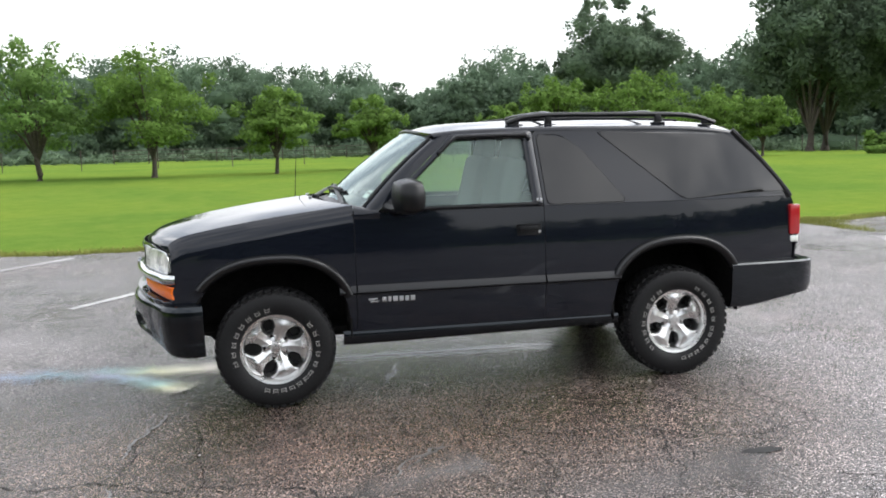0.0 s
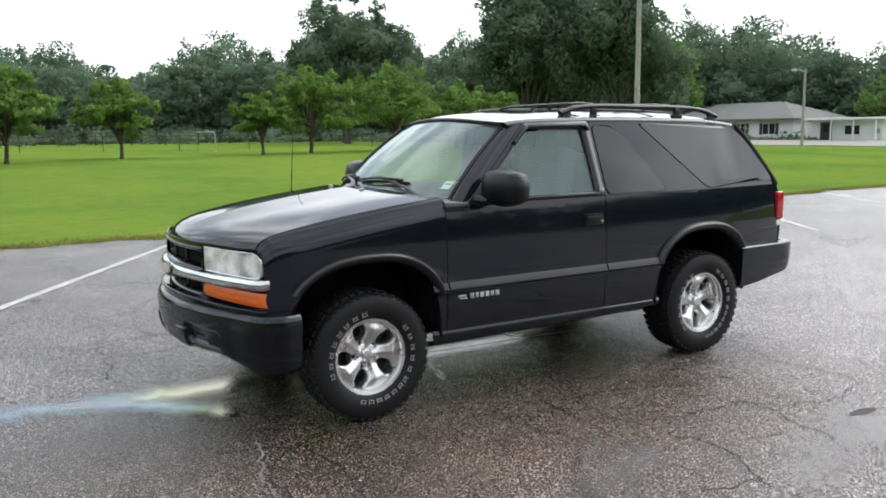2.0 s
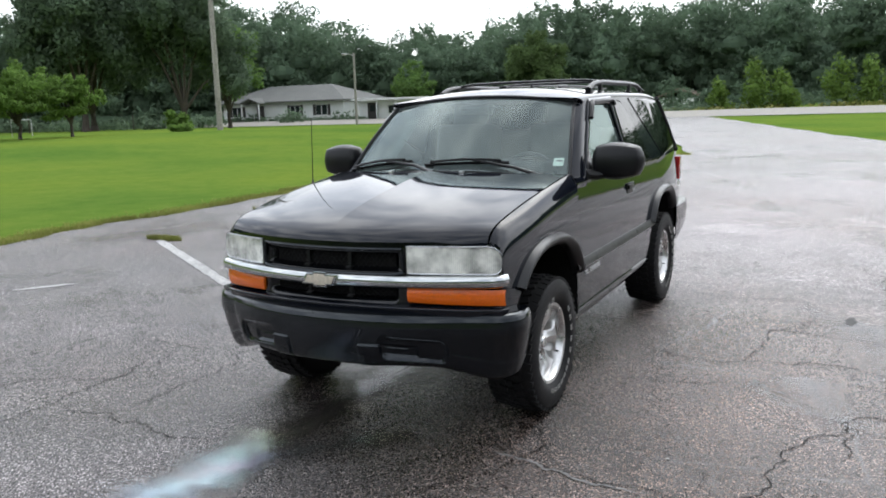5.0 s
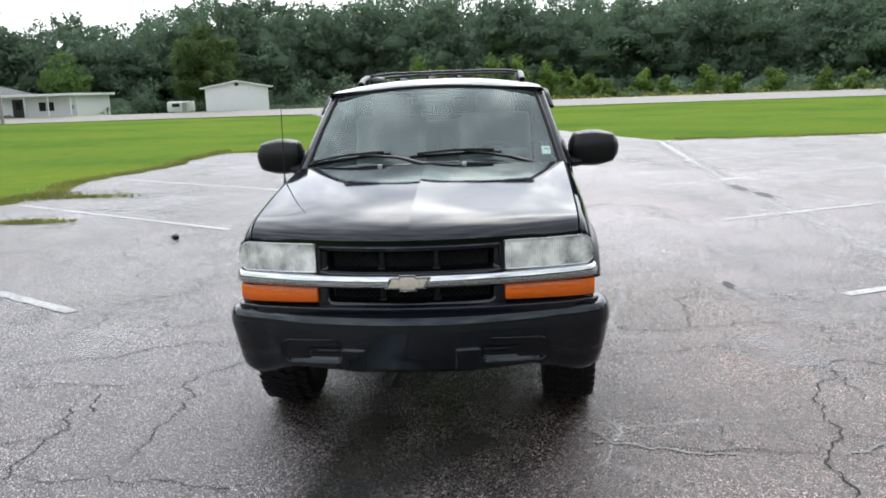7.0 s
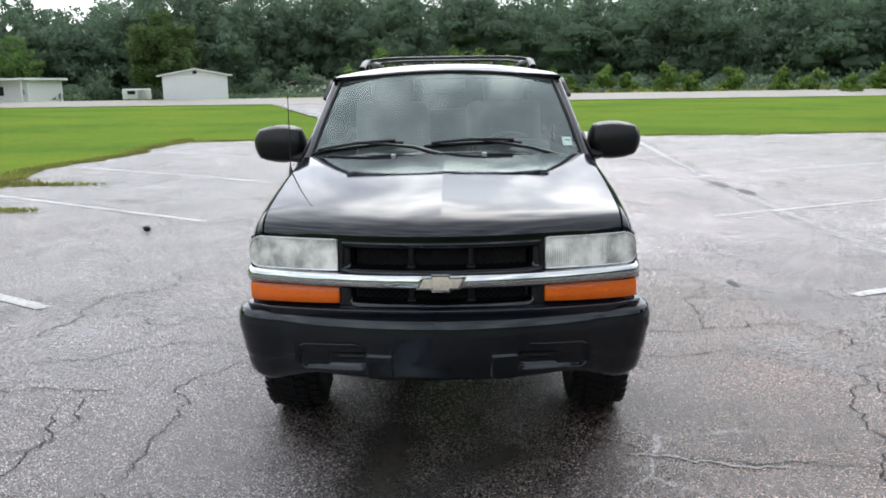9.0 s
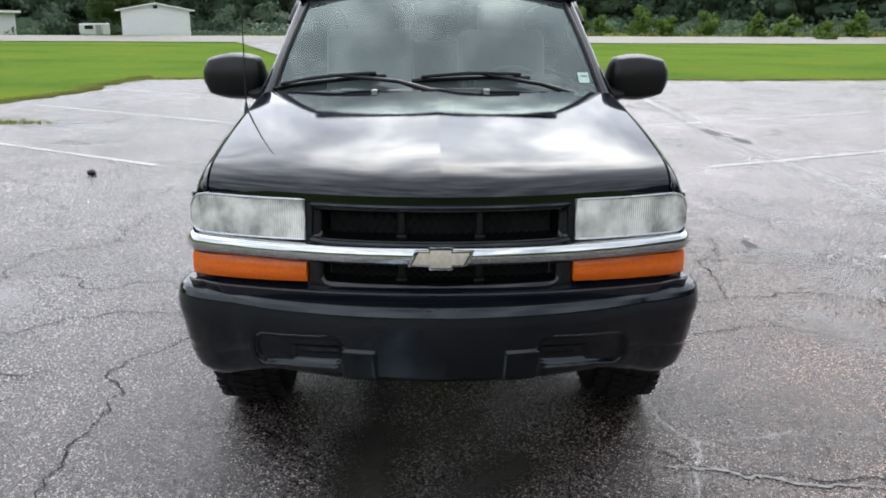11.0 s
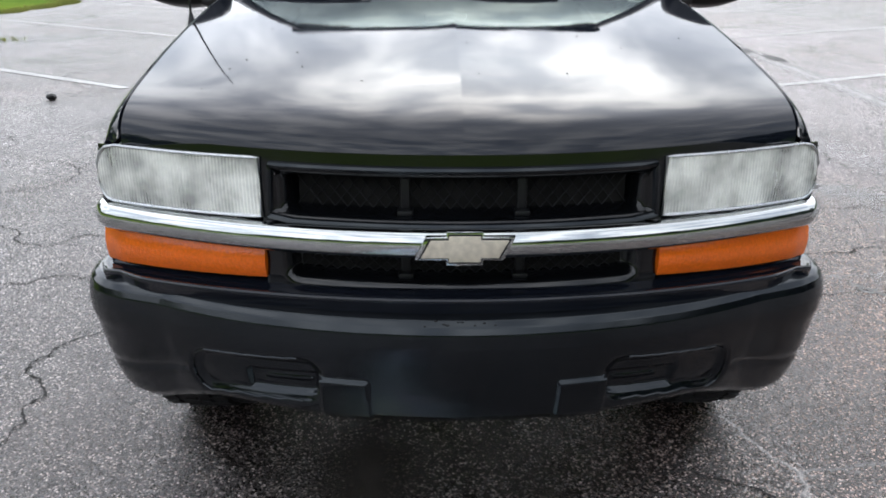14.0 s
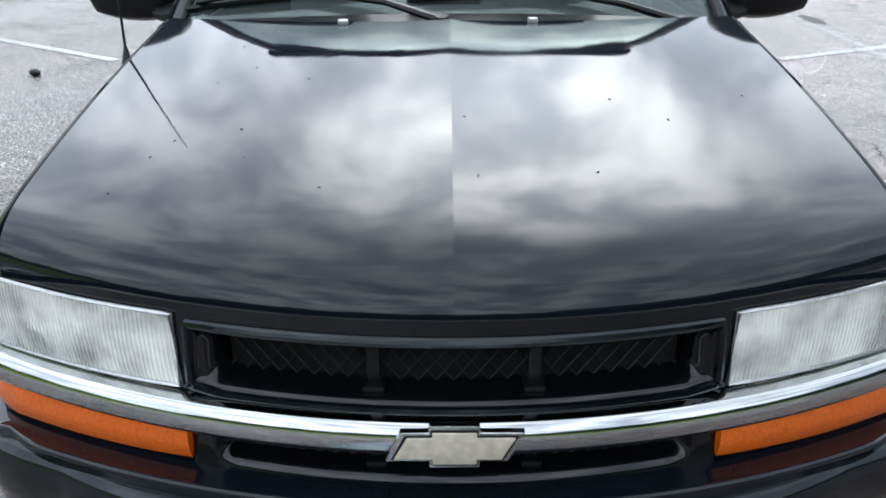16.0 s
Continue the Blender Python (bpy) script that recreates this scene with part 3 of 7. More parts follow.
def lot_point(u, v):
    x1, y1 = EDGE_X + lot_edge(v, 4.2), EDGE_Y + lot_edge(u, 1.7)
    x0 = -9.0 + lot_edge(v, 9.1)
    return (x0 if u < -8.95 else min(u, x1) if u < 18.5 else x1, min(v, y1) if v < 7.3 else y1, 0.0)


us = np.r_[[-9.0], np.linspace(-8.2, 18.4, 182), [19.3]]
vs = np.r_[np.linspace(-70, -20, 12), np.linspace(-19, 6.9, 130), [7.85]]
v, f = sheet(lot_point, us, vs)
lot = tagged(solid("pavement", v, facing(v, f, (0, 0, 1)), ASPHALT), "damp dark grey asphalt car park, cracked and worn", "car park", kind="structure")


# the same car park carried on past the open side
v, f = sheet(lambda x, w: (x, -70 + w * (56.5 - 0.52 * (x - 19)), 0.004), np.linspace(19, 60, 12), np.linspace(0, 1, 14))
tagged(solid("pavement", v, facing(v, f, (0, 0, 1)), ASPHALT), "damp asphalt of the open side of the car park", "car park", kind="structure")


def strip(name, path, width, mat, z, label, category, kind="structure", wobble=0.0, seed=0.0, uv=False):
    """A thin flat band on the ground along a path, with uneven edges."""
    path = [Vector((*p, 0)) for p in path]
    dense = []
    for a, b in zip(path, path[1:]):
        n = max(2, int((b - a).length / 0.08))
        dense += [a.lerp(b, i / n) for i in range(n)]
    dense.append(path[-1])
    verts, n = [], len(dense)
    for i, p in enumerate(dense):
        d = (dense[min(i + 1, n - 1)] - dense[max(i - 1, 0)]).normalized()
        side = Vector((-d.y, d.x, 0))
        s = 0.08 * i
        sway = wobble * (noise.noise((1.3 * s, seed, 0)) + 0.5 * noise.noise((4.5 * s, seed, 5)) + 0.3 * noise.noise((11 * s, seed, 9)))
        taper = 1 if uv else min(1, 0.25 + 3 * min(i, n - 1 - i) / n)
        w = width * taper * (1 + 0.35 * noise.noise((6 * s, seed, 2)) + 0.25 * noise.noise((17 * s, seed, 6))) / 2
        for k in (-1, 1):
            q = p + side * (sway + k * w)
            verts.append((q.x, q.y, z))
    faces = [(2 * i, 2 * i + 1, 2 * i + 3, 2 * i + 2) for i in range(n - 1)]
    ob = solid(name, verts, facing(verts, faces, (0, 0, 1)), mat, smooth=False)
    if uv:
        layer = ob.data.uv_layers.new(name="UVMap")
        for loop in ob.data.loops:
            layer.data[loop.index].uv = (loop.vertex_index // 2 / (n - 1), loop.vertex_index % 2)
    return tagged(ob, label, category, kind=kind)


# angled bay lines on the lawn side, and those beside the far row
for k in range(-2, 5):
    x0 = -2.0 + 3.79 * k
    reach = 7.3 if k != 1 else 5.75
    strip("parking_line", [(x0, 2.95), (x0 + (reach - 2.95) * 0.66, reach)], 0.1 if k != 1 else 0.115, LINE, 0.005, "worn white parking bay line on asphalt", "road marking", seed=k, uv=True)
strip("parking_line", [(0.95, 4.85), (1.4, 4.5)], 0.09, LINE, 0.005, "short worn remnant of a white line", "road marking", seed=31)
for k in range(-1, 4):
    x0 = 5.5 + 3.55 * k
    strip("parking_line", [(x0, -2.92), (x0 + 2.15, -7.6)], 0.1, LINE, 0.005, "worn white parking bay line on asphalt", "road marking", seed=k + 50, uv=True)
strip("pavement_joint", [(-8.9, -3.85), (3.4, -3.88), (8.4, -3.92), (19, -4.7)], 0.66, DUST, 0.004, "pale dusty joint running along the asphalt", "pavement joint", wobble=0.06, seed=3, uv=True)
strip("pavement_joint", [(0.1, 0.24), (0.42, 0.23), (1.1, 0.20), (2.05, 0.15), (2.5, 0.14)], 0.03, DUSTY, 0.004, "pale filled joint in the asphalt under the car", "pavement joint", wobble=0.02, seed=8)
strip("puddle", [(-2.9, 0.44), (-1.9, 0.38), (-1.1, 0.35), (-0.3, 0.24), (0.42, 0.23), (1.1, 0.20), (2.1, 0.16)], 0.42, WATER, 0.0032, "thin film of rain water along the joint", "puddle", wobble=0.03, seed=18, uv=True)
for i, (x, y, r) in enumerate(((1.6, -2.4, 0.45), (0.5, -2.1, 0.3), (3.1, -2.7, 0.5), (0.8, 2.3, 0.35), (6.5, -3.2, 0.8), (9.5, 1.6, 0.9), (12.5, -3.5, 1.0), (15.5, 2.5, 1.2), (8.5, 5.5, 0.9))):
    strip("damp_patch", [(x - 1.6 * r, y - 0.2), (x, y), (x + 1.6 * r, y + 0.15)], 2.0 * r, DAMP, 0.0030, "shallow damp patch with its wet shine painted pale on the asphalt", "puddle", wobble=0.05, seed=40 + i, uv=True)

# open cracks, each a jagged dark line
def jagged(points, seed, rough=0.16):
    """A path broken again and again at random, as asphalt tears."""
    rg = random.Random(seed)
    pts = [Vector(p) for p in points]
    for _ in range(5):
        out = []
        for a, b in zip(pts, pts[1:]):
            d = b - a
            if d.length > 0.018:
                out += [a, a + d * rg.uniform(0.38, 0.62) + Vector((-d.y, d.x)) * rg.uniform(-rough, rough)]
            else:
                out.append(a)
        pts = out + [pts[-1]]
    return pts


def crack(points, seed, width=0.008, mat=None, label="narrow dark crack wandering across the asphalt", z=0.0035, rough=0.2):
    rg = random.Random(seed + 500)
    pts = jagged(points, seed, rough)
    n, verts = len(pts), []
    for i, p in enumerate(pts):
        d = (pts[min(i + 1, n - 1)] - pts[max(i - 1, 0)]).normalized()
        w = width * rg.uniform(0.3, 1.25) * min(1, 0.15 + 5 * min(i, n - 1 - i) / n) / 2
        verts += [(p.x - d.y * -w, p.y + d.x * -w, z), (p.x - d.y * w, p.y + d.x * w, z)]
    faces = [(2 * i, 2 * i + 1, 2 * i + 3, 2 * i + 2) for i in range(n - 1)]
    tagged(solid("crack", verts, facing(verts, faces, (0, 0, 1)), mat or CRACK, smooth=False), label, "crack", kind="structure")
    return pts


FRONT_CRACKS = [
    ((0.92, 2.91), (1.09, 2.63), (1.67, 2.63), (2.07, 2.63), (2.26, 2.32), (2.73, 2.27), (3.88, 2.23)),
    ((1.6, 2.54), (1.5, 2.08), (1.31, 1.89), (1.51, 1.46)),
    ((0.54, 2.69), (0.64, 2.06), (0.85, 1.92), (0.96, 1.67), (0.77, 1.19)),
    ((0.2, 2.5), (0.18, 2.03), (0.22, 1.67)),
    ((0.06, 1.9), (-0.14, 1.83), (-0.33, 1.77)),
    ((-2.3, 2.1), (-1.37, 1.84), (-0.98, 1.78), (-0.59, 1.84), (-0.35, 1.62)),
    ((-0.98, 1.75), (-0.97, 1.35), (-1.01, 1.03), (-1.1, 0.49)),
    ((0.76, 1.18), (0.54, 1.23), (0.39, 1.30), (0.28, 1.40), (0.13, 1.43), (0.05, 1.35), (-0.02, 1.30), (-0.09, 1.33), (-0.18, 1.29), (-0.29, 1.31), (-0.44, 1.33), (-0.57, 1.31), (-0.69, 1.32), (-0.94, 1.33)),
]
PASSENGER_CRACKS = [
    ((5.8, 4.8), (4.77, 4.08), (3.84, 3.39), (3.44, 2.99), (2.93, 2.88), (2.69, 2.67)),
    ((3.28, 4.27), (3.96, 4.08), (5.96, 4.06)),
    ((3.33, 3.59), (3.67, 2.73), (4.02, 2.48), (4.69, 2.28)),
    ((2.92, 2.6), (2.73, 2.3), (2.63, 1.92)),
    ((-1.4, 2.95), (-0.9, 2.7), (-0.2, 2.75), (0.54, 2.69)),
    ((-0.93, 2.61), (-0.98, 2.41), (-0.69, 2.19), (-0.48, 1.80), (0.06, 1.95)),
    ((0.22, 4.27), (0.26, 3.75), (0.15, 2.95)),
    ((4.2, 5.9), (4.6, 7.4)),
    ((5.2, 2.3), (7.2, 4.3), (7.7, 7.2)),
    ((-3.4, 0.9), (-2.6, 1.9), (-2.15, 2.81), (-2.5, 4.3)),
]
DRIVER_CRACKS = [
    ((-0.54, -0.41), (-0.69, -1.11), (-0.75, -1.79)),
    ((-2.2, -1.5), (-1.01, -1.75), (-0.75, -1.79), (-0.60, -1.91), (0.15, -2.16), (0.45, -2.13)),
    ((2.92, -0.77), (2.79, -1.20), (2.83, -1.43), (2.79, -1.84), (2.93, -1.98)),
    ((1.30, -0.75), (1.17, -0.95), (1.12, -1.30), (1.17, -1.62), (1.26, -2.10), (1.10, -2.75)),
    ((0.36, -2.16), (0.46, -2.41), (0.34, -2.66)),
    ((0.37, -2.17), (0.07, -2.18), (-0.14, -2.19)),
    ((0.51, -1.0), (0.65, -1.17), (0.62, -1.32), (0.73, -1.67)),
    ((1.99, -1.59), (1.92, -1.84), (1.84, -2.16), (1.77, -2.47)),
    ((1.92, -1.84), (2.34, -1.95), (2.60, -1.90), (2.78, -1.88)),
]
FAR_CRACKS = [
    ((4.52, -2.30), (3.73, -2.39), (3.15, -2.55), (2.40, -2.51)),
    ((3.25, -1.86), (3.36, -2.39)),
    ((1.17, -1.60), (1.37, -1.65), (2.06, -1.88)),
    ((2.45, -2.71), (2.46, -3.27)),
    ((0.78, -2.34), (0.92, -2.44), (1.17, -2.49)),
    ((2.52, -2.44), (2.51, -2.53), (2.68, -2.57)),
    ((2.61, 0.40), (3.51, 0.07), (4.74, -0.07), (6.4, -0.2)),
    ((6.0, -1.4), (8.8, -1.8), (12.5, -1.3)),
    ((8.8, -1.8), (9.4, -3.0), (9.1, -5.5)),
    ((-2.4, -2.2), (-2.0, -3.0), (-1.9, -4.3)),
]
rg = random.Random(12)
seed = 0
for group in (FRONT_CRACKS, PASSENGER_CRACKS, DRIVER_CRACKS, FAR_CRACKS):
    for c in group:
        seed += 1
        pts = crack(c, seed, 0.0085)
        # hairline branches
        for _ in range(2):
            a = pts[rg.randrange(len(pts))]
            t = rg.uniform(0, 6.28)
            r = rg.uniform(0.12, 0.4)
            crack([a, a + Vector((r * math.cos(t), r * math.sin(t)))], seed * 10 + _, 0.003, rough=0.28)
for c in (((-0.61, -0.74), (-0.66, -0.95), (-0.71, -1.11), (-0.77, -1.48)), ((0.57, -1.97), (0.74, -1.72), (0.88, -1.72)), ((0.82, -1.66), (0.62, -1.84), (0.50, -2.04)), ((-0.80, -1.82), (-0.65, -2.08))):
    seed += 1
    crack(c, seed, 0.017, DUSTY, "pale crack filled with light grit", 0.0045)


def blot(name, x, y, rx, ry, mat, label, category, seed, z=0.004):
    ring = [(x + rx * math.cos(a) * (1 + 0.35 * noise.noise((2 * math.cos(a), 2 * math.sin(a), seed))), y + ry * math.sin(a) * (1 + 0.35 * noise.noise((2 * math.cos(a), 2 * math.sin(a), seed))), z) for a in np.linspace(0, 2 * math.pi, 40, endpoint=False)]
    tagged(solid(name, ring, [tuple(range(40))], mat, smooth=False), label, category, kind="structure")


for i, (pts, w) in enumerate((([(2.75, -1.75), (2.3, -2.1), (2.1, -2.3), (1.95, -2.6)], 0.42), ([(0.8, -1.62), (0.62, -1.80), (0.40, -2.0), (0.36, -2.22)], 0.26), ([(2.0, -2.55), (1.62, -2.85), (1.4, -3.1)], 0.4), ([(2.2, -2.9), (2.16, -3.17), (2.3, -3.7)], 0.22))):
    strip("silt_patch", pts, w, SILT, 0.0042, "pale dried silt washed over the asphalt", "silt", wobble=0.03, seed=70 + i, uv=True)
blot("oil_stain", 2.31, -2.17, 0.11, 0.035, STAIN, "dark damp stain on the asphalt", "stain", 22, 0.0046)
blot("oil_stain", 8.4, -3.92, 0.4, 0.09, STAIN, "dark damp stain lying in the joint", "stain", 9, 0.006)
blot("oil_stain", 7.55, -4.02, 0.3, 0.09, STAIN, "dark damp stain lying in the joint", "stain", 14, 0.006)
strip("oil_film", [(-3.1, 0.42), (-2.05, 0.35), (-1.53, 0.34), (-1.18, 0.27), (-0.84, 0.23), (-0.3, 0.23)], 0.62, OIL, 0.008, "thin rainbow-coloured oil film on wet asphalt", "oil film", wobble=0.0, seed=5, uv=True)
strip("oil_film", [(-1.5, 0.42), (-1.15, 0.2), (-0.95, 0.05), (-0.58, -0.32)], 0.46, OIL, 0.0095, "faint bluish oil film on wet asphalt", "oil film", wobble=0.0, seed=6, uv=True)
PEBBLES = ((2.31, -0.93, 0.011), (1.62, -1.07, 0.006), (1.48, -1.1, 0.006), (0.35, -1.25, 0.006), (-0.4, -1.5, 0.007), (-1.42, 0.3, 0.008), (-1.55, -0.2, 0.007), (2.02, -1.3, 0.006))
stone = thing("pebble", "small dark stone lying on the asphalt", "stone", (5.0, 3.4, 0))
bm = bmesh.new()
bmesh.ops.create_icosphere(bm, subdivisions=2, radius=0.045)
for q in bm.verts:
    q.co = q.co * (1 + 0.25 * noise.noise(q.co * 30))
    q.co.z = q.co.z * 0.7 + 0.028
part("stone", bm, STAIN, stone)

for x, y, r in PEBBLES:
    chip = thing("pebble", "tiny pale stone chip lying on the asphalt", "stone", (x, y, 0), 0, "stone chips on the asphalt")
    bm = bmesh.new()
    bmesh.ops.create_icosphere(bm, subdivisions=1, radius=r)
    for q in bm.verts:
        q.co = q.co * (1 + 0.3 * noise.noise(q.co * 60 + Vector((x, y, 0))))
        q.co.z = q.co.z * 0.6 + r * 0.5
    part("stone", bm, LETTER, chip)

# the road past the houses
v, f = sheet(lambda s, w: (64.0 + w, s, float(rise(64.0 + w, s)) + 0.05 + 0.055 * (w + 3.2)), np.linspace(-160, 140, 76), (-3.2, 0, 3.2))
tagged(solid("road", v, facing(v, f, (0, 0, 1)), ROADMAT), "pale grey country road beyond the lawn", "road", kind="structure")
v, f = sheet(lambda s, w: (s, (2.0 + 0.30 * (s - 19)) * w + (-5.0 + 0.9 * (1 - math.exp(-(s - 19) / 4)) + 0.31 * (s - 19)) * (1 - w) + 0.25 * noise.noise((0.5 * s, w, 4)), float(rise(s, 0.28 * (s - 25))) + 0.004 + 0.05 * float(smoothstep((s - 19) / 6))), np.linspace(18.6, 61.2, 60), (0, 0.25, 0.5, 0.75, 1))
tagged(solid("driveway", v, facing(v, f, (0, 0, 1)), ASPHALT), "asphalt driveway leading from the car park to the road", "driveway", kind="structure")


# ---- the car: x runs to its rear, y to its passenger side, origin under the front axle ----
car = thing("suv", "glossy black two-door sport utility vehicle parked on damp asphalt", "car")
SIDES = ((1, "passenger"), (-1, "driver"))
HUB, RADIUS, BASE = 0.353, 0.353, 2.555


def nose(y, lead=0.0):
    """Plan curve of the front end."""
    return -0.815 + 0.37 * y * y - lead


def plan(x):
    """Narrowing of the body towards nose and tail."""
    return 1 - 0.12 * max(0, -0.1 - x) ** 2 - 0.10 * max(0, x - 2.5) ** 2


def flank(x, z):
    """Half width of the lower body."""
    return (0.822 - 0.18 * (z - 0.75) ** 2) * plan(x)


BELT = 1.135


def upper(x, z):
    """Half width of the cabin sides, leaning inwards."""
    return flank(x, BELT) - 0.30 * (z - BELT) * plan(x)


def hood_z(x, y):
    y = abs(y)
    s = max(0.0, x - nose(y) - 0.03)
    q = math.sqrt(s)
    k = y / 0.7
    return 0.965 + 0.275 * q - 0.03 * s - (0.017 * k + 0.010 * k**4 + 0.0045 * (1 - math.exp(-y / 0.07))) * s * s / (s * s + 0.03)


def hood_rear(y):
    return 0.25 + 0.20 * (y / 0.7) ** 2


def both(name, verts, faces, mat, out, label="", thick=0.006, parent=None, **kw):
    """A panel of the passenger side and its mirror image."""
    made = []
    for s, _ in SIDES:
        v, f = (verts, faces) if s > 0 else mirror_y(verts, faces)
        made.append(solid(name, v, facing(v, f, (out[0], s * out[1], out[2])), mat, parent or car, label, thick=thick, **kw))
    return made


# hood


def shut(x):
    """Half width of the hood at a station."""
    return 0.738 + 0.012 * (x + 0.6) / 0.9


us = np.linspace(0, 1, 46) ** 1.6
vs = np.linspace(-1, 1, 65)


def hood_point(u, v):
    y = v * (0.733 + 0.014 * u)
    a, b = nose(y) + 0.03, hood_rear(y)
    x = a + (b - a) * u
    return (x, y, hood_z(x, y))


v, f = sheet(hood_point, us, vs)
n = len(vs)
front_row = len(v)
v += [(x - 0.004, y, z - 0.022) for x, y, z in v[:n]]
f += [(front_row + j, j, j + 1, front_row + j + 1) for j in range(n - 1)]
solid("hood", v, facing(v, f, (0, 0, 1)), PAINT, car, "glossy black hood with a centre crease", thick=0.006, sharp=50)
hood_mesh = bpy.data.objects["hood"].data
for e in hood_mesh.edges:
    e.use_edge_sharp = e.use_edge_sharp or all(abs(hood_mesh.vertices[k].co.y) < 1e-5 for k in e.vertices)

# fenders: shoulder beside the hood rolling down the flank to the wheel arch
def arch_span(axle):
    """Reach of the arch moulding before and behind the axle."""
    return (0.54, 0.48) if axle < 1 else (0.51, 0.46)


def arch_radius(axle, t, inset=0.0):
    """Distance from the arch's centre to its rounded outline at an angle."""
    a = arch_span(axle)[1 if math.cos(t) > 0 else 0] - inset
    return (abs(math.cos(t) / a) ** 2.4 + abs(math.sin(t) / (0.463 - inset)) ** 2.4) ** (-1 / 2.4)


LIP = 0.056


def low_edge(x, axle, before, after):
    d = x - axle - 0.02
    a = arch_span(axle)[1 if d > 0 else 0] - LIP
    if abs(d) < a:
        return 0.455 + (0.463 - LIP) * (1 - (abs(d) / a) ** 2.4) ** (1 / 2.4)
    return before if d < 0 else after


def arch_steps(a, b, axle, count):
    """Stations along x, close together where the arch is steep."""
    c = axle + 0.02
    front, back = arch_span(axle)
    p, q = c - front + LIP, c + back - LIP
    s = [x for x in np.linspace(a, b, count) if x < p - 0.012 or x > q + 0.012]
    s += [c + (math.sin(t) * ((back if t > 0 else front) - LIP)) for t in np.linspace(-math.pi / 2, math.pi / 2, 41)] + [p - 0.002, q + 0.002]
    return np.array(sorted(x for x in s if a <= x <= b))


def fender_point(x, v):
    w_line = shut(x) + 0.004
    top = hood_z(x, w_line)
    turn_z = top - 0.13
    if v < 0.3:
        a0 = 0.62
        a = a0 + v / 0.3 * (math.pi / 2 - a0)
        w = flank(x, turn_z)
        return (x, w_line + (w - w_line) * (math.sin(a) - math.sin(a0)) / (1 - math.sin(a0)), turn_z + (top - turn_z) * math.cos(a) / math.cos(a0))
    z0 = low_edge(x, 0, 0.58, 0.43)
    z = turn_z + (z0 - turn_z) * (v - 0.3) / 0.7
    return (x, flank(x, z), z)


xs_f = arch_steps(-0.655, 0.482, 0, 40)
vs_f = np.r_[np.linspace(0, 0.3, 14)[:-1], np.linspace(0.3, 1, 22)]


def fender_trim(x, v):
    x0, y0, z0 = fender_point(x, v)
    cut = -0.566 + (nose(y0) + 0.022 + 0.566) * float(smoothstep((z0 - 0.935) / 0.025))
    return (max(x0, cut), y0, z0)


v, f = sheet(fender_trim, xs_f, vs_f)
both("fender", v, f, PAINT, (0, 1, 0.3), "glossy black front fender")


# doors: lower skin below the belt
def skin(x, v, axle, before, after, top=BELT):
    z0 = low_edge(x, axle, before, after)
    z = top + (z0 - top) * v
    w = flank(x, z)
    return (x, w, z)


v, f = sheet(lambda x, t: skin(x, t, -9, 0.43, 0.43), np.linspace(0.4875, 1.6620, 26), np.linspace(0, 1, 28))
door_p, door_d = both("door", v, f, PAINT, (0, 1, 0), "glossy black front door")
v, f = sheet(lambda x, t: skin(x, t, BASE, 0.43, 0.58), arch_steps(1.667, 3.42, BASE, 50), np.linspace(0, 1, 28))
both("quarter_panel", v, f, PAINT, (0, 1, 0), "glossy black rear quarter panel")


# black seals behind the door's shut lines
for s, _ in SIDES:
    for x0 in (0.4848, 1.6645):
        v, f = sheet(lambda x, z: (x, s * (flank(x, z) - 0.0032), z), (x0 - 0.012, x0 + 0.012), np.linspace(0.432, 1.13, 16))
        solid("door_seal", v, facing(v, f, (0, s, 0)), WIRE, car, "black rubber door seal")


# cabin sides above the belt, with openings
def on_side(s, off=0.0):
    return lambda x, z: (x, s * (upper(x, z) + off), z)


def scan(outline, to_world, rows=16, cols=18):
    """A window-like outline as a smooth grid between its left and right edge at each height."""
    zs = [b for _, b in outline]
    lo, hi, n = min(zs), max(zs), len(outline)
    verts, faces = [], []
    for i in range(rows):
        z = lo + (hi - lo) * min(max(i / (rows - 1), 0.0008), 0.9992)
        cut = []
        for k in range(n):
            (a0, b0), (a1, b1) = outline[k], outline[(k + 1) % n]
            if (b0 - z) * (b1 - z) <= 0 and b0 != b1:
                cut.append(a0 + (a1 - a0) * (z - b0) / (b1 - b0))
        verts += [to_world(min(cut) + (max(cut) - min(cut)) * j / (cols - 1), z) for j in range(cols)]
    faces = [(i * cols + j, i * cols + j + 1, (i + 1) * cols + j + 1, (i + 1) * cols + j) for i in range(rows - 1) for j in range(cols - 1)]
    return verts, faces


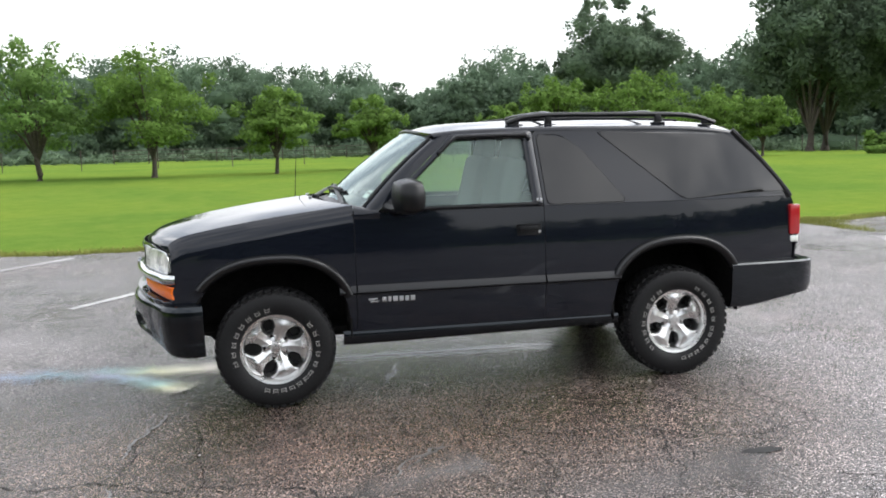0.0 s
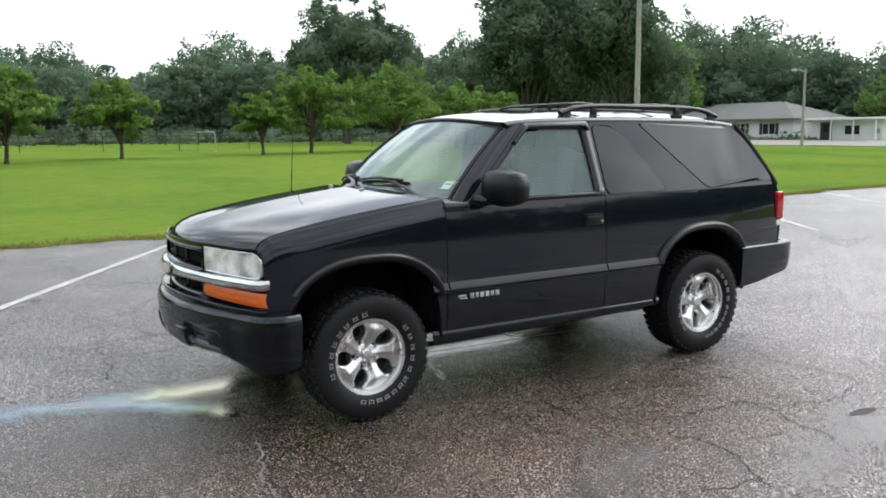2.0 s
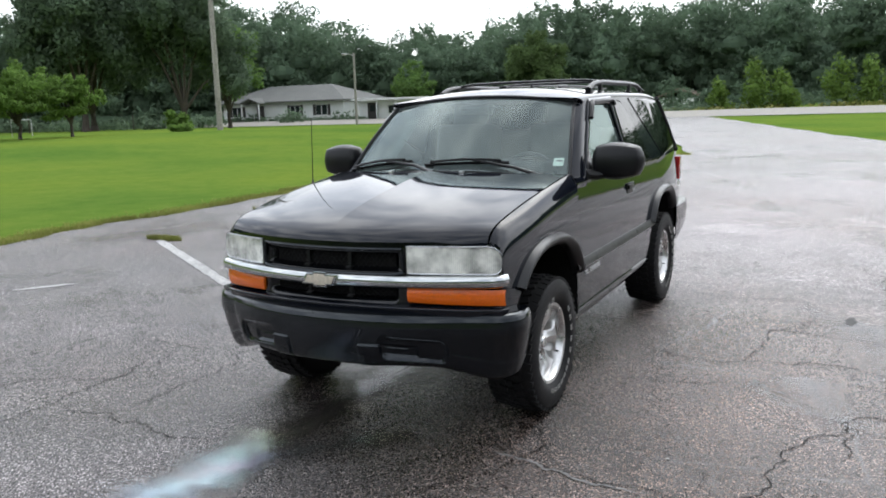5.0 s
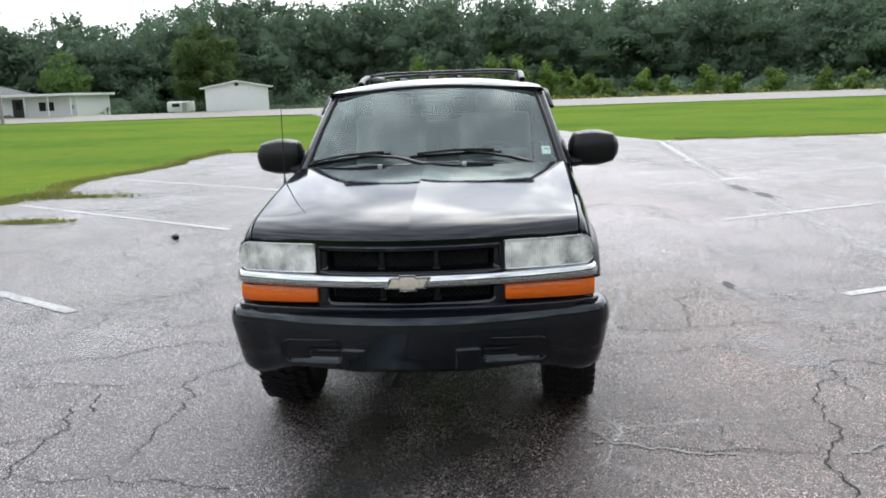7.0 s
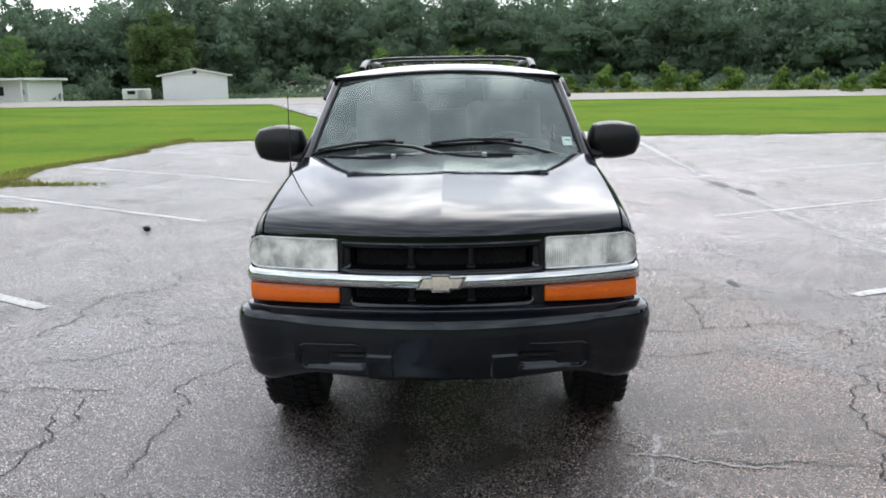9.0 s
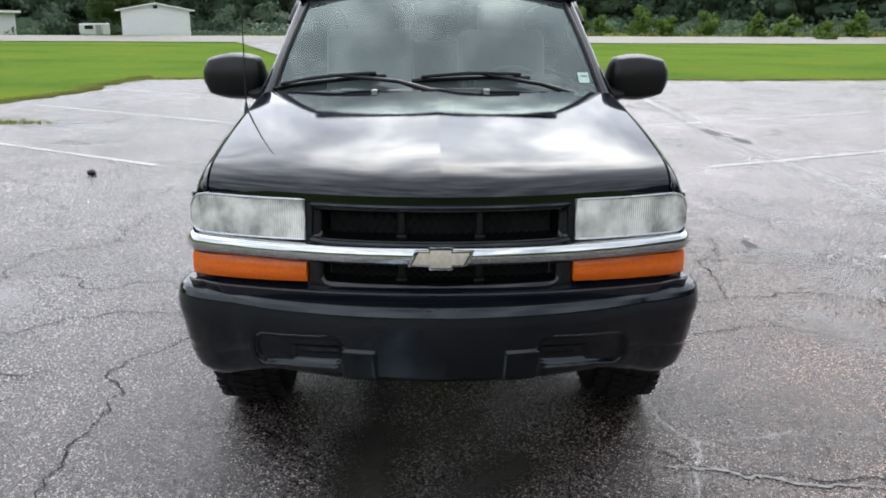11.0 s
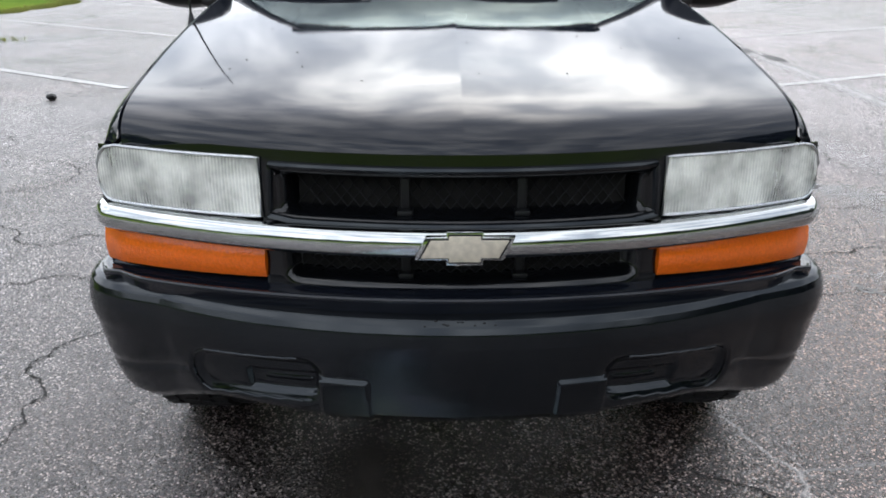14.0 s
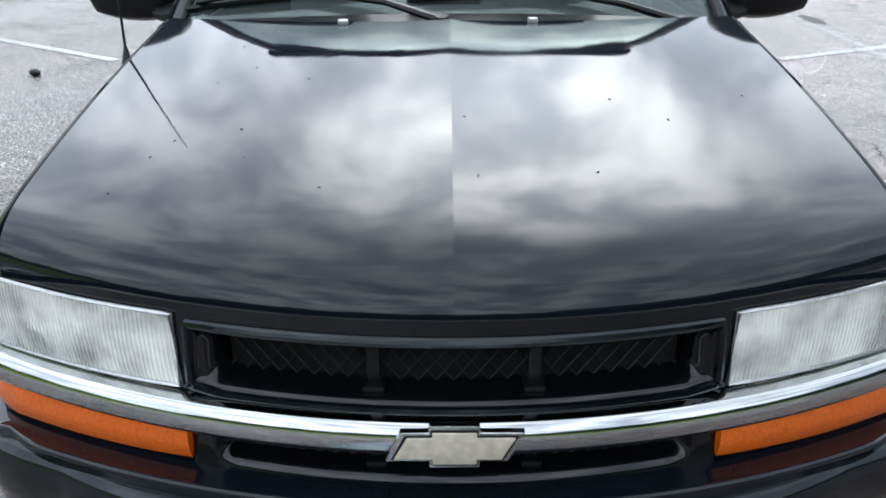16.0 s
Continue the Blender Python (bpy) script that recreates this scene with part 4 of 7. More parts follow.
ROOF_EDGE = spline((0.93, 1.05, 1.3, 1.8, 2.4, 2.9, 3.02), (1.568, 1.584, 1.598, 1.604, 1.598, 1.572, 1.555))
DOOR_HOLE = rounded([(0.70, 1.162), (1.135, 1.555), (1.562, 1.556), (1.596, 1.162)], 0.025)
for s, _ in SIDES:
    # pillar from fender to roof, then the long rear side
    door = door_p if s > 0 else door_d
    bm = filled(rounded([(0.62, 1.137), (0.71, 1.210), (1.118, 1.590), (1.60, 1.602), (1.626, 1.595), (1.660, 1.137)], 0.02), [DOOR_HOLE], on_side(s, 0.002))
    ob = part("window_frame", bm, PAINT, door, "black door window frame")
    md = ob.modifiers.new("thickness", "SOLIDIFY")
    md.thickness, md.offset = 0.012, 0
    v, f = scan(rounded([(0.69, 1.152), (1.13, 1.562), (1.57, 1.563), (1.604, 1.152)], 0.02), on_side(s, -0.008))
    ob = solid("window", v, facing(v, f, (0, s, 0)), CLEAR, door, "clear side window glass")
    ob.visible_shadow = False
    # black rubber belt seal and rain visor over the door glass
    part("belt_seal", tube([on_side(s, 0.006)(x, 1.152) for x in np.linspace(0.66, 1.625, 12)], 0.009, 8), TRIM, door)
    part("rain_visor", tube([on_side(s, 0.022)(x, z) for x, z in ((1.02, 1.475), (1.09, 1.537), (1.14, 1.572), (1.3, 1.576), (1.58, 1.577), (1.612, 1.55))], 0.016, 8, squash=0.8), TRIM, door, "black rain visor over the window")
    outer = [(1.668, 1.137), (1.634, 1.595), (1.64, float(ROOF_EDGE(1.64)))] + [(x, float(ROOF_EDGE(x))) for x in np.linspace(1.75, 3.0, 14)] + [(3.07, 1.535), (3.20, 1.40), (3.315, 1.27), (3.405, 1.15), (3.41, 1.137)]
    v, f = scan(outer, on_side(s), 26, 40)
    solid("side_panel", v, facing(v, f, (0, s, 0)), PAINT, car, "black rear cabin side", thick=0.012)
    for shape in ([(1.690, 1.146), (1.657, 1.578), (1.80, 1.575), (1.86, 1.545), (1.955, 1.470), (2.205, 1.163), (2.195, 1.146)],
                  [(2.06, 1.588), (2.92, 1.572), (3.03, 1.525), (3.21, 1.365), (3.378, 1.156), (2.63, 1.146), (2.590, 1.160)]):
        v, f = scan(rounded(shape, 0.03), on_side(s, 0.005), 18, 22)
        solid("rear_side_window", v, facing(v, f, (0, s, 0)), TINT, car, "dark tinted rear side glass", thick=0.002)
        rim = rounded(shape, 0.03)
        part("window_seal", tube([on_side(s, 0.0035)(a, b) for a, b in rim], 0.0018, 6, closed=True), RUBBER, car)

# windscreen, from the cowl up to the roof
TOP_W, LOW_W = 0.615, 0.735


def shield(u, v):
    k = v * v
    low = Vector((0.385 + 0.165 * k, v * LOW_W, 1.205 - 0.045 * k))
    top = Vector((0.930 + 0.075 * k, v * TOP_W, 1.620 - 0.045 * k))
    p = low.lerp(top, u)
    bow = 0.018 * math.sin(math.pi * u)
    return (p.x - bow * 0.7, p.y, p.z + bow * 0.7)


v, f = sheet(shield, np.linspace(0, 1, 18), np.linspace(-1, 1, 41))
ws = solid("windshield", v, facing(v, f, (-1, 0, 1)), SHIELD, car, "slightly green windshield glass reflecting the sky")
ws.visible_shadow = False
# dark ceramic band round the glass and the pillars beside it
rim = [shield(u, 1) for u in np.linspace(0, 1, 14)] + [shield(1, v) for v in np.linspace(1, -1, 30)[1:-1]] + [shield(u, -1) for u in np.linspace(1, 0, 14)]
part("windshield_seal", tube([(x - 0.003, y, z + 0.003) for x, y, z in rim], 0.011, 8), TRIM, car)


def pillar(u, v):
    a = Vector(shield(u, 1))
    a.y += 0.004
    zz = 1.137 + (1.592 - 1.137) * u
    xx = 0.49 + (1.01 - 0.49) * u + 0.135 * v
    xb = 0.63 + (1.118 - 0.63) * u
    b = Vector((xb, upper(xb, zz) + 0.001, zz))
    p = a.lerp(b, v)
    swell = 0.022 * math.sin(math.pi * min(1, v * 1.0))
    return (p.x - swell * 0.6, p.y + swell * 0.8, p.z + swell * 0.3)


v, f = sheet(pillar, np.linspace(0, 1, 18), np.linspace(0, 1, 12))
both("pillar", v, f, PAINT, (-0.4, 1, 0.3), "black windshield pillar", thick=0.01)
# foot of the pillar between fender, door and windshield
def pillar_foot(u, v):
    x = 0.4865 + 0.155 * u
    inner = Vector((x, 0.744 + 0.034 * u * u, 1.181 - 0.026 * u))
    outer = Vector((x, flank(x, 1.10) + 0.0005, 1.10))
    p = inner.lerp(outer, v)
    swell = math.sin(math.pi * v)
    return (p.x, p.y + 0.020 * swell, p.z + 0.012 * swell)


v, f = sheet(pillar_foot, np.linspace(0, 1, 9), np.linspace(0, 1, 10))
both("pillar_foot", v, f, PAINT, (0, 1, 0.6), "black panel at the foot of the pillar", thick=0.006)

# roof
ROOF_MID = spline((0.93, 1.05, 1.3, 1.8, 2.4, 2.9, 3.02), (1.622, 1.650, 1.674, 1.688, 1.684, 1.656, 1.645))


def roof_point(x, v):
    k = abs(v)
    xx = x + (0.075 * k * k if x < 1.0 else 0.075 * k * k * max(0, (1.5 - x) / 0.5) if x < 1.5 else 0)
    edge_z = float(ROOF_EDGE(xx)) - 0.004
    edge_y = upper(xx, edge_z) + 0.004
    mid = float(ROOF_MID(x))
    if k < 0.8:
        q = k / 0.8
        return (xx, math.copysign(q * (edge_y - 0.045), v), mid - (mid - edge_z - 0.028) * q**2.4)
    a = (k - 0.8) / 0.2 * math.pi / 2
    return (xx, math.copysign(edge_y - 0.045 + 0.045 * math.sin(a), v), edge_z + 0.028 * math.cos(a))


v, f = sheet(roof_point, np.linspace(0.93, 3.02, 48), np.r_[np.linspace(-1, -0.8, 8), np.linspace(-0.8, 0.8, 41)[1:-1], np.linspace(0.8, 1, 8)])
solid("roof_panel", v, facing(v, f, (0, 0, 1)), PAINT, car, "glossy black roof panel", thick=0.012, sharp=60)
solid("headliner", [(x, y, z - 0.035) for x, y, z in v], facing(v, f, (0, 0, -1)), DASH, car, "grey headliner")

# tailgate closes the rear
TAIL = spline((0.45, 0.75, 1.137, 1.27, 1.40, 1.535, 1.65), (3.47, 3.50, 3.468, 3.372, 3.258, 3.128, 3.0))


def tail_point(z, v):
    w = (flank(3.42, z) if z < BELT else upper(min(3.42, float(TAIL(z))), z)) - 0.003
    x = float(TAIL(z)) - 0.055 * v * v
    return (x, v * w, z + (-(0.075) * v * v if z > 1.6 else 0))


v, f = sheet(tail_point, np.linspace(0.45, 1.65, 30), np.linspace(-1, 1, 25))
solid("tailgate", v, facing(v, f, (1, 0, 0)), PAINT, car, "black rear tailgate", thick=0.01)
v, f = sheet(lambda z, t: (lambda p: (p[0] + 0.008, p[1] * 0.86, p[2]))(tail_point(z, t)), np.linspace(1.2, 1.55, 10), np.linspace(-1, 1, 17))
solid("rear_window", v, facing(v, f, (1, 0, 0)), TINT, car, "dark tinted rear glass", thick=0.005)
for s, _ in SIDES:
    bm = joined(box_bm((0.075, 0.06, 0.20), (3.43, s * 0.735, 0.978), 0.012))
    lamp = part("tail_light", bm, RED, car, "red tail light lens")
    part("reversing_lens", box_bm((0.06, 0.05, 0.045), (3.432, s * 0.733, 0.848), 0.01), REFLECTOR, lamp, "clear lower lens")

# black weatherstrip down the edge of each rear pillar
for s, _ in SIDES:
    edge = [tail_point(z, 1.0 * s) for z in np.linspace(1.13, 1.575, 14)]
    part("weatherstrip", tube([(x - 0.012, y + 0.006 * s, z) for x, y, z in edge], 0.021, 8), RUBBER, car, "black rubber strip along the tailgate")

# sills under the doors and floor pan
for s, _ in SIDES:
    prof = [(0.0, 0.43), (0.010, 0.415), (0.008, 0.392), (-0.006, 0.368), (-0.04, 0.352), (-0.12, 0.35)]
    v, f = sheet(lambda x, k: (x, s * (0.795 + prof[k][0]), prof[k][1] - 0.016 * (k > 1) * float(smoothstep((2.0 - x) / 1.6))), np.linspace(0.40, 2.155, 16), range(len(prof)))
    solid("sill", v, facing(v, f, (0, s, -0.5)), BUMPER, car, "black sill below the door", thick=0.01)
under = joined(box_bm((2.0, 1.25, 0.06), (1.25, 0, 0.40), 0.02), box_bm((0.9, 1.0, 0.16), (2.7, 0, 0.48), 0.03), box_bm((0.8, 0.8, 0.2), (-0.05, 0, 0.46), 0.04), box_bm((0.3, 1.2, 0.12), (3.2, 0, 0.5), 0.02))
part("floor_pan", under, UNDER, car, "dirty black underbody")
for x in (0, BASE):
    part("axle", joined(tube([(x, -0.66, HUB), (x, 0.66, HUB)], 0.045, 12), box_bm((0.24, 0.26, 0.24), (x, 0.06, HUB), 0.07)), UNDER, car, "dirty black axle")
part("exhaust_pipe", tube([(0.9, 0.25, 0.36), (2.0, 0.3, 0.34), (2.25, 0.42, 0.37), (2.7, 0.45, 0.5), (3.3, 0.5, 0.4)], 0.03, 10), STEEL, car, "dull steel exhaust pipe")
part("shock_absorber", tube([(2.35, -0.45, 0.30), (2.22, -0.40, 0.62)], 0.03, 10), STEEL, car)
part("leaf_spring", tube([(1.95, -0.5, 0.42), (2.25, -0.5, 0.345), (2.55, -0.5, 0.315), (2.9, -0.5, 0.36), (3.15, -0.5, 0.44)], 0.03, 8, squash=0.6), STEEL, car)
part("spring_bracket", joined(box_bm((0.13, 0.03, 0.035), (2.06, -0.56, 0.335), 0.006), box_bm((0.05, 0.04, 0.06), (1.98, -0.56, 0.345), 0.008)), LAMPGREY, car, "pale steel spring bracket")
# inner wheel wells
for x, a in ((0.02, 0), (BASE + 0.02, 1)):
    for s, _ in SIDES:
        r_at = lambda t: arch_radius(a * BASE, t, LIP - 0.010)
        v, f = sheet(lambda t, y: (x + r_at(t) * math.cos(t), s * y, 0.455 + r_at(t) * math.sin(t)), np.linspace(-0.13, math.pi + 0.13, 37), (0.42, 0.6, 0.812))
        solid("wheel_well", v, f, UNDER, car, "black wheel well liner", thick=0.01)
        rim_pts = [(x + r_at(t) * math.cos(t), s * 0.42, 0.455 + r_at(t) * math.sin(t)) for t in np.linspace(0, math.pi, 33)]
        solid("wheel_well_wall", rim_pts + [(x - 0.40, s * 0.42, 0.35), (x + 0.38, s * 0.42, 0.35)], [tuple(range(35))], UNDER, car, smooth=False)


# flared wheel arch mouldings and side mouldings
def flare(x0, s, a0, a1):
    """A moulding with a narrow upper shoulder and a broad face turned inwards to the arch."""
    prof = [(-0.03, -0.03), (0.0, 0.004), (0.12, 0.016), (0.32, 0.028), (0.5, 0.035), (0.66, 0.037), (0.80, 0.032), (0.92, 0.018), (1.0, 0.0)]

    def pt(t, k):
        q, dy = prof[k]
        outer = arch_radius(x0, t)
        r = outer - (LIP + 0.004) * (1 - q)
        x, z = x0 + 0.02 + r * math.cos(t), 0.455 + r * math.sin(t)
        return (x, s * (flank(x, z) + dy), z)

    v, f = sheet(pt, np.linspace(a0, a1, 44), range(len(prof)))
    return v, facing(v, f, (0, s, 0.2))


for s, _ in SIDES:
    for x0, a0, a1 in ((0, radians(25), radians(148)), (BASE, radians(33), radians(153))):
        v, f = flare(x0, s, a0, a1)
        solid("wheel_arch_flare", v, f, FLARE, car, "black plastic wheel arch flare", thick=0.006, sharp=60)
    for x1, x2 in ((0.385, 0.482), (0.492, 1.658), (1.669, 2.16)):
        prof = [(0.0, 0.654), (0.015, 0.658), (0.023, 0.667), (0.022, 0.674), (0.004, 0.708), (0.0, 0.709)]
        v, f = sheet(lambda x, k: (x, s * (flank(x, prof[k][1]) + prof[k][0] + 0.001), prof[k][1]), np.linspace(x1, x2, 14), range(len(prof)))
        solid("side_moulding", v, facing(v, f, (0, s, 0)), FLARE, car, "black plastic side moulding", thick=0.004)
    # badge on the door: a winged mark and a word, as plain bars
    marks = [box_bm((0.055, 0.006, 0.010), (0.58, s * (flank(0.58, 0.622) + 0.002), 0.620), 0.002)]
    marks.append(box_bm((0.05, 0.006, 0.009), (0.592, s * (flank(0.58, 0.622) + 0.002), 0.606), 0.002))
    x = 0.635
    for w in (0.026, 0.022, 0.030, 0.026, 0.024, 0.028):
        marks.append(box_bm((w, 0.006, 0.030), (x + w / 2, s * (flank(x, 0.615) + 0.002), 0.616), 0.003))
        x += w + 0.009
    part("badge", joined(*marks), SILVER, door_p if s > 0 else door_d, "silver plastic name badge")
    part("trim_badge", joined(*[box_bm((0.016, 0.004, 0.018), (1.622 + 0.021 * k, s * (upper(1.63, 1.178) + 0.02), 1.178), 0.002) for k in (0, 1)]), SILVER, door_p if s > 0 else door_d, "tiny silver trim badge")
    # handle in its recess
    door = door_p if s > 0 else door_d
    hy = flank(1.56, 0.995)
    part("handle_recess", box_bm((0.158, 0.012, 0.070), (1.562, s * (hy - 0.001), 0.994), 0.005), TRIM, door)
    part("door_handle", joined(box_bm((0.125, 0.02, 0.030), (1.555, s * (hy + 0.010), 1.004), 0.007), box_bm((0.15, 0.008, 0.012), (1.562, s * (hy + 0.006), 1.026), 0.003)), TRIM, door, "black plastic door handle")
    part("lock", tube([(1.628, s * (hy + 0.004), 0.982), (1.628, s * (hy + 0.010), 0.982)], 0.009, 12), SILVER, door, "round silver lock")

# front bumper: a swept profile with pockets pressed into its face
PLAN = [Vector((nose(y, 0.072) + 0.012 * (abs(y) / 0.6) ** 4, y)) for y in np.linspace(0, 0.66, 34)]
PLAN += [Vector((-0.687, 0.708)), Vector((-0.664, 0.759)), Vector((-0.634, 0.808)), Vector((-0.592, 0.850)), Vector((-0.536, 0.875)), Vector((-0.47, 0.880)), Vector((-0.400, 0.866))]
sm = spline(range(len(PLAN)), [p.x for p in PLAN]), spline(range(len(PLAN)), [p.y for p in PLAN])
steps = np.linspace(0, len(PLAN) - 1, 210)
half = [(float(sm[0](t)), float(sm[1](t))) for t in steps]
curve = [(x, -y) for x, y in reversed(half[1:])] + half
PROFILE = [(-0.085, 0.655), (-0.070, 0.654), (-0.055, 0.653), (-0.042, 0.652), (-0.030, 0.6495), (-0.019, 0.644), (-0.0095, 0.634), (-0.003, 0.618), (0.0, 0.59), (-0.001, 0.567), (-0.003, 0.548), (-0.005, 0.530), (-0.007, 0.512), (-0.010, 0.494), (-0.014, 0.476), (-0.020, 0.458), (-0.027, 0.434), (-0.042, 0.416), (-0.075, 0.406)]
fine = []
for a, b in zip(PROFILE, PROFILE[1:]):
    fine += [(a[0] + (b[0] - a[0]) * k / 6, a[1] + (b[1] - a[1]) * k / 6) for k in range(6)]
fine.append(PROFILE[-1])


def soft_box(y, z, y0, y1, z0, z1, e=0.012):
    return float(smoothstep((y - y0) / e) * smoothstep((y1 - y) / e) * smoothstep((z - z0) / e) * smoothstep((z1 - z) / e))


def bumper_point(i, k):
    x, y = curve[i]
    xa, ya = curve[max(i - 1, 0)]
    xb, yb = curve[min(i + 1, len(curve) - 1)]
    d = Vector((xb - xa, yb - ya)).normalized()
    nx, ny = -d.y, d.x
    off, z = fine[k]
    ay = abs(y)
    lean = z - 0.07 * (ay - 0.45) * -1
    # rounded oblong pocket with a rim groove, a slot in it, and a block beside the number plate's place
    rim = math.hypot(max(0.0, abs(ay - 0.445) - 0.105), max(0.0, abs(lean - 0.497) - 0.004)) - 0.047
    press = 0.017 * float(smoothstep((0.004 - rim) / 0.020)) + 0.005 * math.exp(-((rim / 0.006) ** 2))
    press += 0.010 * soft_box(ay, lean, 0.305, 0.475, 0.456, 0.520, 0.014) - 0.004 * math.exp(-(((lean - 0.494) / 0.005) ** 2)) * float(smoothstep((0.44 - ay) / 0.02) * smoothstep((ay - 0.318) / 0.01))
    block = soft_box(ay, z, 0.192, 0.306, 0.3, 0.526, 0.009)
    press = press * (1 - block) - 0.009 * block
    press += 0.005 * math.exp(-(((z - 0.494 + 0.05 * (ay - 0.6)) / 0.004) ** 2)) * float(smoothstep((ay - 0.605) / 0.02))
    corner = float(smoothstep((ay - 0.50) / 0.32))
    inset = 0.26 * corner * max(0.0, 0.555 - z) ** 1.15
    arch_up = 0.016 * (1 - (ay / 0.86) ** 2) * float(smoothstep((z - 0.52) / 0.1)) - 0.08 * corner * float(smoothstep((0.54 - z) / 0.1))
    return (x + nx * (off - press) + inset * (0.75 if nx < -0.3 else 0.35), y + ny * (off - press) - math.copysign(inset, y) * (1 if ay > 0.3 else 0), z + arch_up)


v, f = sheet(bumper_point, range(len(curve)), range(len(fine)))
f = facing(v, f, (-1, 0, 0))
bumper = solid("front_bumper", v, f, BUMPER, car, "smooth black front bumper", thick=0.008, sharp=60)
# rounded rims of the two pockets
def on_bumper(y, z):
    """A point of the bumper's face at a width and a height."""
    k = int(np.argmin([abs(q[1] - z) for q in fine]))
    at = float(np.interp(y, [c[1] for c in curve[40:-40]], range(40, len(curve) - 40)))
    i = int(at)
    return Vector(bumper_point(i, k)).lerp(Vector(bumper_point(i + 1, k)), at - i) - Vector((0.0012, 0, 0))


for s, _ in SIDES:
    end = [(0.550 + 0.049 * math.cos(t), 0.497 + math.copysign(0.004, t) + 0.049 * math.sin(t)) for t in np.linspace(-0.5 * math.pi, 0.5 * math.pi, 24)]
    loop = [(y, 0.444) for y in np.linspace(0.345, 0.54, 16)] + end + [(y, 0.550) for y in np.linspace(0.54, 0.345, 16)]
    part("pocket_rim", tube([on_bumper(s * y, z - 0.07 * (y - 0.445)) for y, z in loop], 0.0028, 6), BUMPER, bumper, "raised rim of the bumper pocket")

# small chips along the bumper's upper edge
rg = random.Random(31)
for y in (-0.062, -0.040, -0.021, 0.004, 0.012, 0.034, 0.041, 0.058, 0.079):
    bm = bmesh.new()
    bmesh.ops.create_icosphere(bm, subdivisions=1, radius=rg.uniform(0.0022, 0.0042))
    spot = on_bumper(y, 0.640 + rg.uniform(-0.004, 0.004))
    bmesh.ops.transform(bm, verts=bm.verts, matrix=Matrix.Translation(spot + Vector((0.001, 0, 0))) @ Matrix.Diagonal((0.5, 1.4, 0.8, 1)))
    part("paint_chip", bm, TRIM, bumper, "chipped spot in the paint")

# inner valance and radiator shadow behind the bumper
part("inner_valance", joined(box_bm((0.05, 1.35, 0.26), (-0.58, 0, 0.55), 0.02), box_bm((0.3, 1.3, 0.02), (-0.5, 0, 0.44), 0.005)), UNDER, car)

# filler panel over the bumper, carrying lamps and grille
# recessed panel: hollowed where grille and lamps sit
def face_point(y, z):
    ay = abs(y)
    deep = 0.055 * float(smoothstep((0.372 - ay) / 0.045) * smoothstep((z - 0.846) / 0.026) * smoothstep((0.932 - z) / 0.012))
    deep += 0.045 * float(smoothstep((0.372 - ay) / 0.045) * smoothstep((z - 0.704) / 0.030) * smoothstep((0.778 - z) / 0.010))
    deep += 0.012 * soft_box(ay, z, -1, 0.392, 0.842, 0.943, 0.014)
    deep += 0.105 * soft_box(ay, z, 0.408, 2, 0.815, 0.958, 0.01) + 0.045 * soft_box(ay, z, 0.408, 2, 0.680, 0.768, 0.01)
    return (nose(y) + 0.006 + deep + 0.10 * max(0, z - 0.955), y, z - 0.03 * float(smoothstep((ay - 0.50) / 0.27)) * float(smoothstep((z - 0.90) / 0.07)))


zs = np.r_[np.linspace(0.655, 0.71, 5)[:-1], np.linspace(0.71, 0.785, 17)[:-1], np.linspace(0.785, 0.84, 6)[:-1], np.linspace(0.84, 0.982, 32)]
v, f = sheet(face_point, np.r_[np.linspace(-0.79, -0.44, 16)[:-1], np.linspace(-0.44, -0.30, 22)[:-1], np.linspace(-0.30, 0.30, 31)[:-1], np.linspace(0.30, 0.44, 22)[:-1], np.linspace(0.44, 0.79, 16)], zs)
grille = solid("grille", v, facing(v, f, (-1, 0, 0)), SHELL, car, "glossy black grille shell", thick=0.006, sharp=60)
# raised lip round the upper opening
lip = [(0.385, 0.952), (-0.385, 0.952), (-0.392, 0.846), (-0.34, 0.838), (0.34, 0.838), (0.392, 0.846)]
loop = []
for (y1, z1), (y2, z2) in zip(lip, lip[1:] + lip[:1]):
    loop += [(nose(y1 + (y2 - y1) * k / 12) + 0.004, y1 + (y2 - y1) * k / 12, z1 + (z2 - z1) * k / 12) for k in range(12)]
part("grille_lip", tube(loop, 0.0075, 8, closed=True), BUMPER, grille, "rounded black lip of the grille")
